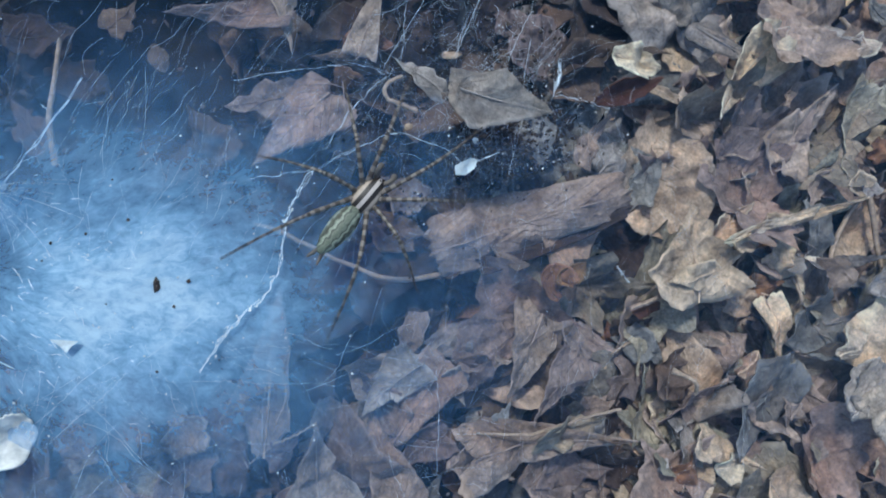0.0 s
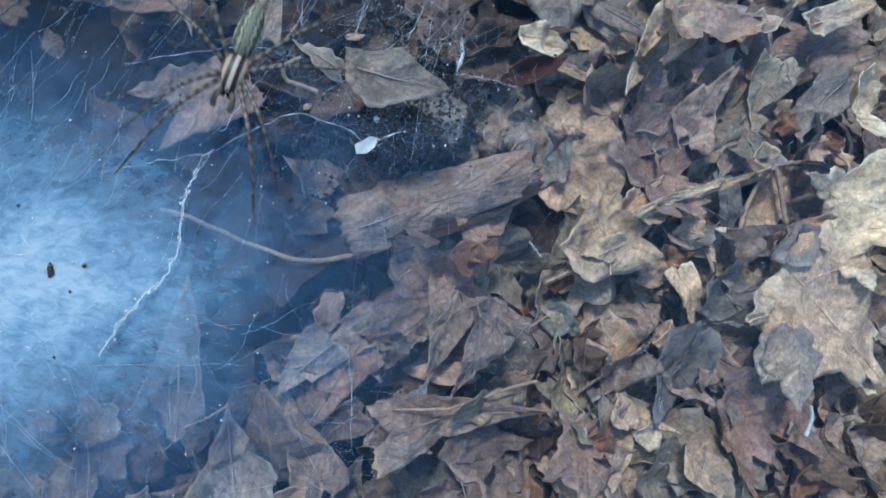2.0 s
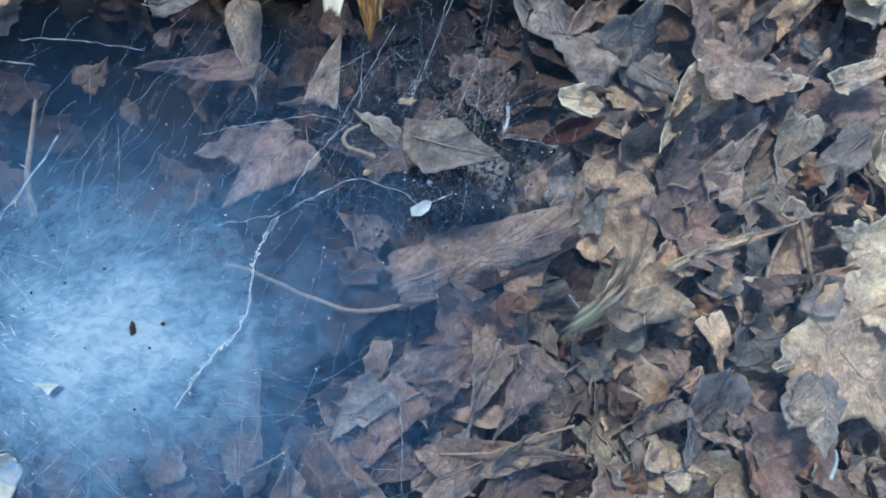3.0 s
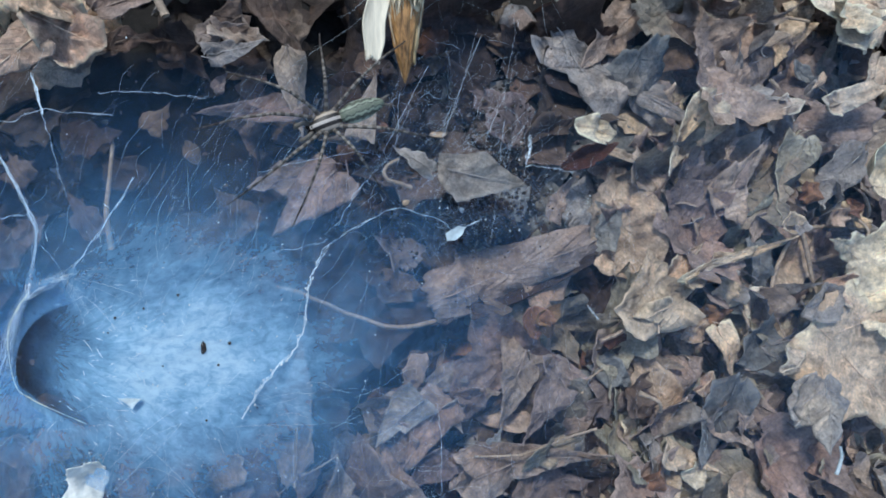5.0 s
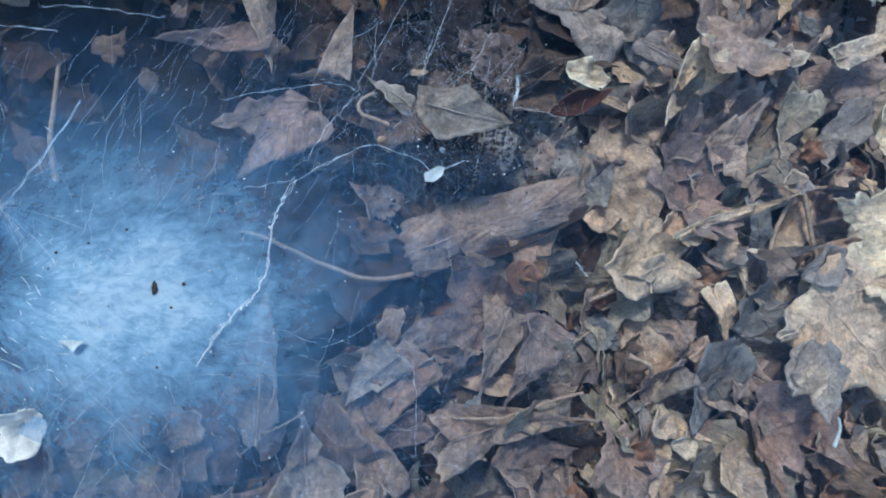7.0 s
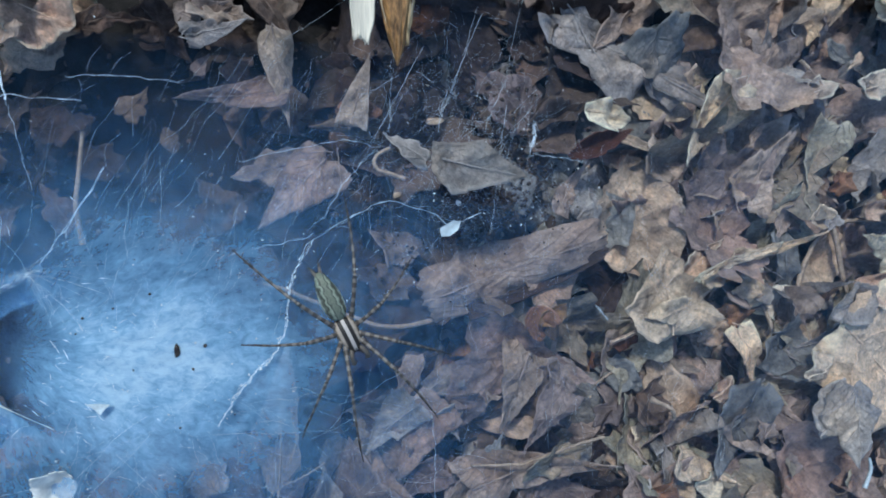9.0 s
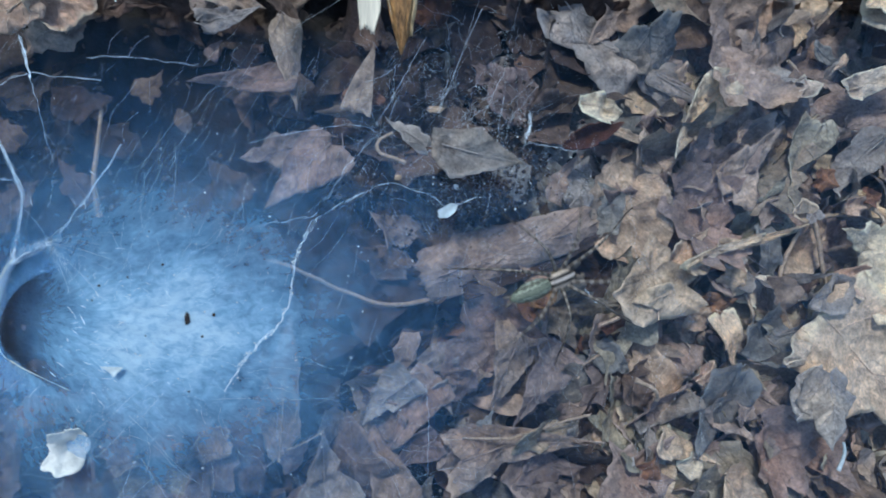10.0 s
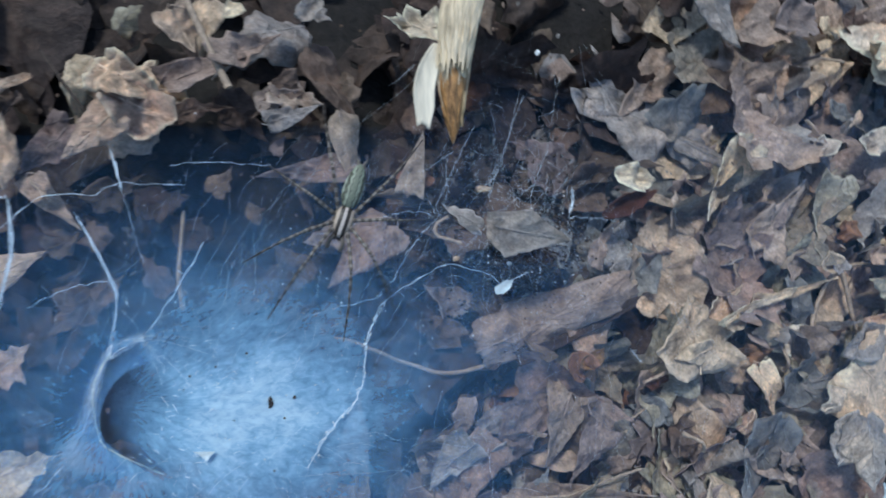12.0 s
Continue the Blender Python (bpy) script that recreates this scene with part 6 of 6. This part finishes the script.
    strand("thread", [(-0.0019, 0.0270, 0.0300), (0.0098, 0.0296, 0.0300), (0.0262, 0.0329, 0.0300)], 0.00010)
    strand("thread", [(0.0054, 0.0542, 0.0340), (0.0245, 0.0587, 0.0340), (0.0379, 0.0608, 0.0340), (0.0448, 0.0583, 0.0340)], 0.00007)
    strand("thread", [(-0.0847, 0.0691, 0.0300), (-0.0838, 0.0595, 0.0300), (-0.0840, 0.0509, 0.0300), (-0.0874, 0.0374, 0.0300), (-0.0918, 0.0261, 0.0300)], 0.00046, "bright broad band of silk", 30)
    strand("thread", [(-0.0670, 0.0637, 0.0300), (-0.0615, 0.0530, 0.0300), (-0.0581, 0.0450, 0.0300), (-0.0557, 0.0370, 0.0300), (-0.0570, 0.0264, 0.0300), (-0.0584, 0.0190, 0.0300)], 0.00031, "bright forked band of silk", 30)
    strand("thread", [(-0.0584, 0.0190, 0.0300), (-0.0485, 0.0248, 0.0300), (-0.0399, 0.0365, 0.0300), (-0.0300, 0.0529, 0.0300)], 0.00017, "", 30)
    strand("thread", [(-0.0801, 0.0357, 0.0300), (-0.0704, 0.0402, 0.0300), (-0.0641, 0.0417, 0.0300), (-0.0568, 0.0427, 0.0300)], 0.0001, "", 30)
    strand("thread", [(-0.0593, 0.0209, 0.0240), (-0.0644, 0.0092, 0.0240), (-0.0671, -0.0026, 0.0240), (-0.0752, -0.0153, 0.0240), (-0.0814, -0.0204, 0.0240)], 0.00020)
    strand("thread", [(-0.0560, 0.0828, 0.0300), (-0.0547, 0.0771, 0.0300), (-0.0535, 0.0713, 0.0300)], 0.00028, "bright band of silk", 14)
    strand("thread", [(-0.0535, 0.0713, 0.0300), (-0.0513, 0.0618, 0.0300), (-0.0477, 0.0465, 0.0300)], 6e-05, "", 30)
    strand("thread", [(-0.0391, 0.0779, 0.0300), (-0.0274, 0.0786, 0.0300), (-0.0185, 0.0781, 0.0300), (-0.0086, 0.0773, 0.0300)], 8e-05, "", 30)
    strand("thread", [(-0.0926, 0.0539, 0.0300), (-0.0835, 0.0621, 0.0300), (-0.0757, 0.0685, 0.0300), (-0.0614, 0.0690, 0.0300), (-0.0564, 0.0717, 0.0300), (-0.0465, 0.0721, 0.0300), (-0.0354, 0.0712, 0.0300)], 0.0001, "", 40)
    strand("thread", [(-0.0926, 0.0679, 0.0300), (-0.0847, 0.0687, 0.0300)], 0.00012, "", 30)
    strand("thread", [(0.0609, -0.0223, 0.0280), (0.0615, -0.0367, 0.0280), (0.0608, -0.0527, 0.0280)], 0.00006)
    strand("thread", [(0.1713, -0.0360, 0.0200), (0.1704, -0.0616, 0.0200)], 0.00006)
    strand("thread", [(0.0166, -0.0020, 0.0300), (0.0156, -0.0112, 0.0300), (0.0138, -0.0260, 0.0300), (0.0128, -0.0408, 0.0300)], 0.00006)
    strand("thread", [(0.0928, 0.0113, 0.0140), (0.0939, 0.0022, 0.0140), (0.0996, -0.0049, 0.0140)], 0.00014)
    strand("thread", [(0.1087, 0.0050, 0.0140), (0.1106, -0.0002, 0.0140), (0.1091, -0.0052, 0.0140)], 0.00014)
    strand("thread", [(0.1227, 0.0067, 0.0200), (0.1271, 0.0015, 0.0200)], 0.00014)
    strand("thread", [(0.0968, 0.0680, 0.031), (0.0972, 0.0635, 0.031), (0.0950, 0.0575, 0.031)], 0.00040, "bright tuft of silk", 24, 0.001)
    strand("thread", [(0.0950, 0.0575, 0.031), (0.1080, 0.0568, 0.028), (0.1180, 0.0560, 0.024)], 0.0001)

    # threads slung across the dark heap, knotted here and there
    sling = random.Random(77)
    for i in range(18):
        x, y = sling.uniform(0.040, 0.100), sling.uniform(0.066, 0.112)
        n, a = sling.uniform(0.012, 0.040), radians(sling.gauss(238, 16))
        sag = sling.uniform(0.0, 0.004)
        knots = [(x + n * f * math.cos(a), y + n * f * math.sin(a), 0.032 - sag * 4 * f * (1 - f) + 0.004 * f) for f in (0, 0.3, 0.6, 1)]
        strand("thread", knots, sling.choice((0.00003, 0.00004, 0.00006)), "", 26, 0.0006)

    # beads along the bright thread
    bm = bmesh.new()
    rng = random.Random(19)
    beads = smooth_line([(0.0251, 0.0314, 0.0400), (0.0210, 0.0246, 0.0400), (0.0186, 0.0181, 0.0400), (0.0166, 0.0062, 0.0400), (0.0129, -0.0009, 0.0400), (0.0095, -0.0039, 0.0400), (0.0038, -0.0100, 0.0400), (-0.0014, -0.0186, 0.0400)], 90)
    for i in range(55):
        p = beads[int(89 * rng.random() ** 0.6)]
        q = p + Vector((rng.gauss(0, 0.0005), rng.gauss(0, 0.0005), 0.0002))
        out = bmesh.ops.create_icosphere(bm, subdivisions=1, radius=rng.uniform(0.00010, 0.00028))
        for v in out["verts"]:
            v.co = q + Vector((v.co.x * rng.uniform(0.6, 1.5), v.co.y * rng.uniform(0.6, 1.5), v.co.z * 0.6))
    tagged(part("bead", bm, CHIP, thing, "white beads along the bright thread", False), kind="stuff")

    # fans of silk drawn down past the lip from the knot above it
    bm = bmesh.new()
    lip = [Vector(p) for p in [(-0.0593, 0.0209, 0.0240), (-0.0644, 0.0092, 0.0240), (-0.0671, -0.0026, 0.0240), (-0.0752, -0.0153, 0.0240), (-0.0814, -0.0204, 0.0240)]]
    knot = Vector([(-0.0492, 0.0245, 0.0300), (-0.0580, 0.0214, 0.0300)][0])
    for i in range(110):
        out = rng.gauss(0, 1)
        knots = [knot + Vector((rng.gauss(0, 0.0008), rng.gauss(0, 0.0008), 0))]
        stop = rng.randint(2, len(lip) - 1)
        for k, p in enumerate(lip[:stop + 1]):
            knots.append(p + Vector((-0.8, 0.5, 0)) * (out * (0.0004 + 0.0008 * k) + rng.gauss(0, 0.0004)))
        tube_into(bm, smooth_line(knots, 14), rng.choice((0.000008, 0.00001, 0.000014, 0.00002)), 3, False)
    for i in range(26):
        a = radians(rng.uniform(-60, 50))
        n = rng.uniform(0.006, 0.022)
        x, y = knot.x, knot.y
        pts = [(x + n * f * math.cos(a) + rng.gauss(0, 0.0003), y + n * f * math.sin(a) - 0.004 * f * f, web_z(x + n * f * math.cos(a), y + n * f * math.sin(a)) + 0.0004) for f in (0, 0.3, 0.6, 1)]
        tube_into(bm, pts, rng.choice((0.00001, 0.000015, 0.00002)), 3, False)
    tagged(part("silk_fan", bm, SILK, thing, "fans of fine silk drawn past the lip"), kind="stuff")

    # fine threads: too many to count
    rng = random.Random(3)
    bm = bmesh.new()
    for i in range(1330):
        if i < 200:                                  # the combed slope above the mouth
            x, y = rng.gauss(-0.005, 0.035), rng.uniform(0.012, 0.085)
            a, n = radians(rng.gauss(64, 13)), rng.uniform(0.006, 0.024)
        elif i < 500:                               # rays out of the mouth
            a = rng.uniform(0, 2 * math.pi)
            r = rng.uniform(0.012, 0.05)
            if i % 6:
                continue
            x, y, n = -0.022 + r * math.cos(a), r * math.sin(a), rng.uniform(0.006, 0.028)
            a += rng.gauss(0, 0.35)
        elif i < 700:                               # over the lower leaves
            x, y = rng.uniform(-0.06, 0.07), rng.uniform(-0.085, -0.01)
            a, n = math.atan2(y + 0.01, x + 0.02) + rng.gauss(0, 0.45), rng.uniform(0.006, 0.026)
        elif i >= 1050:                             # single threads drawn over the open litter
            x, y = rng.uniform(0.025, 0.17), rng.uniform(-0.085, 0.06)
            a, n = radians(rng.gauss(85, 20)), rng.uniform(0.005, 0.022)
        else:                                        # tangle beside the pale leaf
            x, y = rng.gauss(0.072, 0.022), rng.gauss(0.065, 0.022)
            a, n = radians(rng.gauss(60, 45)), rng.uniform(0.004, 0.018)
        dx, dy = math.cos(a) * n, math.sin(a) * n
        lift = rng.uniform(0.0002, 0.0016) if i < 700 else rng.uniform(-0.006, 0.0)
        knots = []
        for k in range(4):
            f = k / 3 - 0.5
            px, py = x + dx * f + rng.gauss(0, 0.0008), y + dy * f + rng.gauss(0, 0.0008)
            if math.hypot(px - FUNNEL[0], py - FUNNEL[1]) < 0.0135:
                knots = []
                break
            knots.append((px, py, web_z(px, py) + lift))
        if len(knots) == 4:
            tube_into(bm, smooth_line(knots, 6), (1.3 if 500 <= i < 700 else 1.0) * rng.choice((0.000006, 0.000008, 0.00001, 0.000012, 0.00002)), 3, False)
    fine = part("fine_threads", bm, SILK, thing, "countless fine silk threads")
    tagged(fine, kind="stuff")
    # lace of short threads in the tangle
    bm = bmesh.new()
    for i in range(300):
        x, y = rng.gauss(0.072, 0.020), rng.gauss(0.055, 0.019)
        a, n, bow = rng.uniform(0, 6.28), rng.uniform(0.0015, 0.007), rng.gauss(0, 0.001)
        z = rng.uniform(0.020, 0.036)
        ca, sa = math.cos(a), math.sin(a)
        pts = [(x + n * f * ca - bow * 4 * f * (1 - f) * sa, y + n * f * sa + bow * 4 * f * (1 - f) * ca, z + rng.gauss(0, 0.0006)) for f in (0, 0.25, 0.5, 0.75, 1)]
        tube_into(bm, pts, rng.choice((0.00001, 0.000018, 0.00003)), 3, False)
    lace = part("silk_lace", bm, SILK, thing, "tangled lace of short silk threads")
    tagged(lace, kind="stuff")
    # short bright dashes where the silk is gathered
    bm = bmesh.new()
    for i in range(80):
        x, y = rng.gauss(-0.036, 0.009), rng.gauss(0.002, 0.014)
        if math.hypot(x - FUNNEL[0], y - FUNNEL[1]) < 0.012:
            continue
        a, n = radians(rng.gauss(-15, 38)), rng.uniform(0.0006, 0.003)
        pts = [(x + n * (f - 0.5) * math.cos(a), y + n * (f - 0.5) * math.sin(a) + rng.gauss(0, 0.0001), web_z(x + n * (f - 0.5) * math.cos(a), y) + 0.0006) for f in (0, 0.33, 0.66, 1)]
        tube_into(bm, pts, [0.00002, rng.uniform(0.00003, 0.00012), rng.uniform(0.00003, 0.0001), 0.00002], 4)
    dashes = part("gathered_silk", bm, SILK, thing, "short bright tufts of gathered silk")
    tagged(dashes, kind="stuff")
    # dust and crumbs caught in the silk
    bm = bmesh.new()
    for i in range(300):
        x, y = (rng.gauss(-0.01, 0.03), rng.gauss(0.005, 0.025)) if i < 26 else (rng.gauss(0.08, 0.012), rng.gauss(0.047, 0.010))
        s = rng.uniform(0.00012, 0.0005)
        if math.hypot(x - FUNNEL[0], y - FUNNEL[1]) < 0.017:
            continue
        m = Matrix.Translation((x, y, web_z(x, y) + 0.0003 - (rng.uniform(0, 0.004) if i >= 60 else 0)))
        bmesh.ops.create_cone(bm, cap_ends=True, segments=4, radius1=s, radius2=s * 0.4, depth=s * 1.5, matrix=m)
    dust = part("dust", bm, CRUMB, thing, "dark crumbs caught in the silk", False)
    tagged(dust, kind="stuff")
    bm = bmesh.new()
    for i in range(170):
        x, y = (rng.gauss(-0.005, 0.04), rng.gauss(0.005, 0.035)) if i < 110 else (rng.gauss(0.08, 0.018), rng.gauss(0.05, 0.014))
        s = rng.uniform(0.00008, 0.00025) if i < 110 else rng.uniform(0.0001, 0.0003)
        if math.hypot(x - FUNNEL[0], y - FUNNEL[1]) < 0.017:
            continue
        m = Matrix.Translation((x, y, web_z(x, y) + 0.0005)) @ pose(0, 0, 0, 0, 0, rng.uniform(0, 180))
        bmesh.ops.create_cone(bm, cap_ends=True, segments=5, radius1=s, radius2=s * 0.5, depth=s * 2, matrix=m @ pose(0, 0, 0, 70, 0, 0))
    pale = part("white_dust", bm, CHIP, thing, "white flecks caught in the silk", False)
    tagged(pale, kind="stuff")


web()


# ---- the spider ----
def ellipsoid(bm, at, size, taper=0.0, flat=1.0):
    out = bmesh.ops.create_uvsphere(bm, u_segments=28, v_segments=18, radius=1)
    for v in out["verts"]:
        k = 1 - taper * v.co.x - 0.12 * taper * v.co.x ** 2
        v.co = Vector((at[0] + v.co.x * size[0], at[1] + v.co.y * size[1] * k, at[2] + v.co.z * size[2] * (flat if v.co.z < 0 else 1) * (0.6 + 0.4 * k)))


SPIDER_LEGS = []


def spider():
    body = new("spider")
    body.scale = (1.10, 1.10, 1.10)
    tagged(body, "grass spider with two dark carapace stripes and greenish abdomen", "spider")
    bm = bmesh.new()
    ellipsoid(bm, (0.0042, 0, 0.0050), (0.0046, 0.0029, 0.0021), 0.26, 0.8)
    part("carapace", bm, CARAPACE, body, "cream carapace with two dark stripes")
    bm = bmesh.new()
    ellipsoid(bm, (-0.0062, 0, 0.0054), (0.0066, 0.0028, 0.0026), -0.22)
    part("abdomen", bm, ABDOMEN, body, "greenish-grey abdomen with paired pale marks")
    for s in (1, -1):
        bm = bmesh.new()
        tube_into(bm, [(-0.0122, s * 0.0006, 0.0052), (-0.0136, s * 0.0010, 0.0050), (-0.0150, s * 0.0014, 0.0052)], [0.0005, 0.0004, 0.0002], 8)
        part("spinneret", bm, LEG, body)
        bm = bmesh.new()
        tube_into(bm, smooth_line([(0.0080, s * 0.0010, 0.0044), (0.0098, s * 0.0018, 0.0050), (0.0114, s * 0.0020, 0.0036), (0.0120, s * 0.0017, 0.0020)], 9), [0.0005, 0.0006, 0.0006, 0.0006, 0.0006, 0.0007, 0.0007, 0.0006, 0.0003], 8)
        part("pedipalp", bm, LEG, body)
        bm = bmesh.new()
        tube_into(bm, [(0.0078, s * 0.0007, 0.0046), (0.0088, s * 0.0008, 0.0036), (0.0090, s * 0.0007, 0.0020)], [0.0009, 0.0008, 0.0004], 8)
        part("chelicera", bm, DARK_SHINE, body)
    for k in range(6):
        bm = bmesh.new()
        bmesh.ops.create_icosphere(bm, subdivisions=1, radius=0.00028, matrix=Matrix.Translation((0.0083 - 0.0004 * (k // 3), (k % 3 - 1) * 0.0007, 0.0058)))
        part("eye", bm, DARK_SHINE, body)
    for i, (ang, size, root) in enumerate(((22, 0.0310, 0.0060), (54, 0.0270, 0.0046), (104, 0.0235, 0.0032), (150, 0.0315, 0.0018))):
        for s in (1, -1):
            bm = bmesh.new()
            layer = bm.loops.layers.uv.new("UVMap")
            knots = [(0, 0, 0), (0.16 * size, 0, 0.0030), (0.34 * size, 0, 0.0050), (0.44 * size, 0, 0.0045), (0.68 * size, 0, 0.0012), (0.88 * size, 0, -0.0030), (1.0 * size, 0, -0.0044)]
            pts = smooth_line(knots, 25)
            bend = (-0.10 if i < 2 else 0.10) * s
            pts = [Vector((p.x, bend * p.x * p.x / size, p.z)) for p in pts]
            rr = [max(0.00016, 0.00060 * (1 - 0.74 * k / 24) * (1 + 0.12 * math.sin(k * 1.1))) for k in range(25)]
            tube_into(bm, pts[:10], rr[:10], 8, True, layer, (0, 9 / 24))
            ob = part("leg", bm, LEG, body)
            for piece, a, b in (("shin", 9, 18), ("foot", 18, 24)):
                bm = bmesh.new()
                layer = bm.loops.layers.uv.new("UVMap")
                tube_into(bm, pts[a:b + 1], rr[a:b + 1], 8, True, layer, (a / 24, b / 24))
                part(piece, bm, LEG, ob)
            SPIDER_LEGS.append((ob, (root, s * 0.0018, 0.0048), s * ang, i, s))
    return body


SPIDER = spider()

SPIDER_ROWS = [
    (0, 0.0347, 0.0211, 0.0430, 50.1),
    (0.5, 0.0550, 0.0239, 0.0430, 28.4),
    (0.6, 0.0661, 0.0207, 0.0430, 15.7),
    (0.8, 0.0836, 0.0047, 0.0430, -12.8),
    (1, 0.1395, 0.0050, 0.0290, 35.2),
    (1.2, 0.1424, 0.0123, 0.0290, 41.6),
    (1.5, 0.1411, 0.0094, 0.0290, 43.1),
    (1.65, 0.1500, 0.0850, 0.0220, 80.0),
    (1.7, 0.1400, 0.1200, 0.0260, 130.0),
    (1.77, 0.1050, 0.1280, 0.0300, 175.0),
    (1.83, 0.0550, 0.1250, 0.0360, 205.0),
    (2, 0.0329, 0.0535, 0.0430, 248.8),
    (2.5, 0.0331, 0.0543, 0.0430, 240.7),
    (2.6, 0.0360, 0.0390, 0.0430, 269.1),
    (2.7, 0.0537, -0.0108, 0.0430, 317.1),
    (2.9, 0.0980, -0.0120, 0.0340, 365.0),
    (3.05, 0.1380, 0.0120, 0.0260, 400.0),
    (3.5, 0.1400, 0.0160, 0.0260, 405.0),
    (3.62, 0.1500, 0.0800, 0.0220, 450.0),
    (3.75, 0.1050, 0.1250, 0.0300, 530.0),
    (3.9, 0.0450, 0.1050, 0.0380, 585.0),
    (4.3, 0.0288, 0.0674, 0.0430, 569.2),
    (4.5, 0.0301, 0.0678, 0.0430, 567.3),
    (4.7, 0.0294, 0.0695, 0.0430, 566.6),
    (5, 0.0287, 0.0682, 0.0430, 561.1),
    (5.3, 0.0287, 0.0678, 0.0430, 566.8),
    (5.4, 0.0263, 0.0541, 0.0430, 618.3),
    (5.5, 0.0430, 0.0106, 0.0430, 681.4),
    (6, 0.0468, 0.0075, 0.0430, 685.4),
    (6.3, 0.0538, 0.0108, 0.0430, 685.1),
    (6.4, 0.0935, 0.0012, 0.0424, 708.8),
    (6.5, 0.1278, 0.0207, 0.0312, 753.6),
    (6.7, 0.1305, 0.0236, 0.0304, 758.8),
    (6.8, 0.1404, 0.0487, 0.0290, 811.5),
    (6.9, 0.1350, 0.1180, 0.0260, 855.0),
    (7, 0.0850, 0.1280, 0.0340, 910.0),
    (7.1, 0.0464, 0.0891, 0.0430, 946.5),
    (7.2, 0.0397, 0.0752, 0.0430, 945.4),
    (7.5, 0.0330, 0.0550, 0.0430, 960.0),
    (8.1, 0.0330, 0.0560, 0.0430, 964.0),
    (8.2, 0.0300, 0.0300, 0.0430, 1005.0),
    (8.3, 0.0370, 0.0080, 0.0430, 1025.0),
    (9, 0.0314, 0.0095, 0.0430, 1015.0),
    (9.5, 0.0316, 0.0119, 0.0430, 1014.9),
    (9.7, 0.0329, 0.0084, 0.0430, 1017.5),
    (9.8, 0.0395, 0.0087, 0.0430, 1043.9),
    (9.9, 0.0865, 0.0069, 0.0430, 1076.1),
    (10, 0.0968, 0.0105, 0.0404, 1100.4),
    (10.1, 0.0989, 0.0120, 0.0413, 1099.6),
    (10.2, 0.1311, 0.0615, 0.0300, 1172.0),
    (10.32, 0.1250, 0.1300, 0.0300, 1230.0),
    (10.8, 0.0720, 0.1380, 0.0360, 1280.0),
    (11, 0.0290, 0.0804, 0.0430, 1320.9),
    (11.2, 0.0203, 0.0587, 0.0430, 1327.4),
    (11.5, 0.0149, 0.0653, 0.0430, 1331.1),
    (12, 0.0135, 0.0609, 0.0430, 1329.6),
]


def motions():
    """The spider darts from place to place, rests between, and its legs step while it runs."""
    walk(SPIDER, [(t, pose(x, y, z, 0, 0, h)) for t, x, y, z, h in SPIDER_ROWS])

    def speed(t):
        for a, b in zip(SPIDER_ROWS, SPIDER_ROWS[1:]):
            if a[0] <= t <= b[0]:
                return math.hypot(b[1] - a[1], b[2] - a[2]) / (b[0] - a[0])
        return 0.0

    for ob, root, ang, i, s in SPIDER_LEGS:
        rows = []
        for n in range(121):
            t = n / 10
            swing = min(1.0, speed(t) / 0.15) * 17 * math.sin(t * 2 * math.pi * 3.3 + math.pi * ((i + (s > 0)) % 2))
            rows.append((t, pose(*root, 0, 0, ang + swing)))
        walk(ob, rows)


motions()
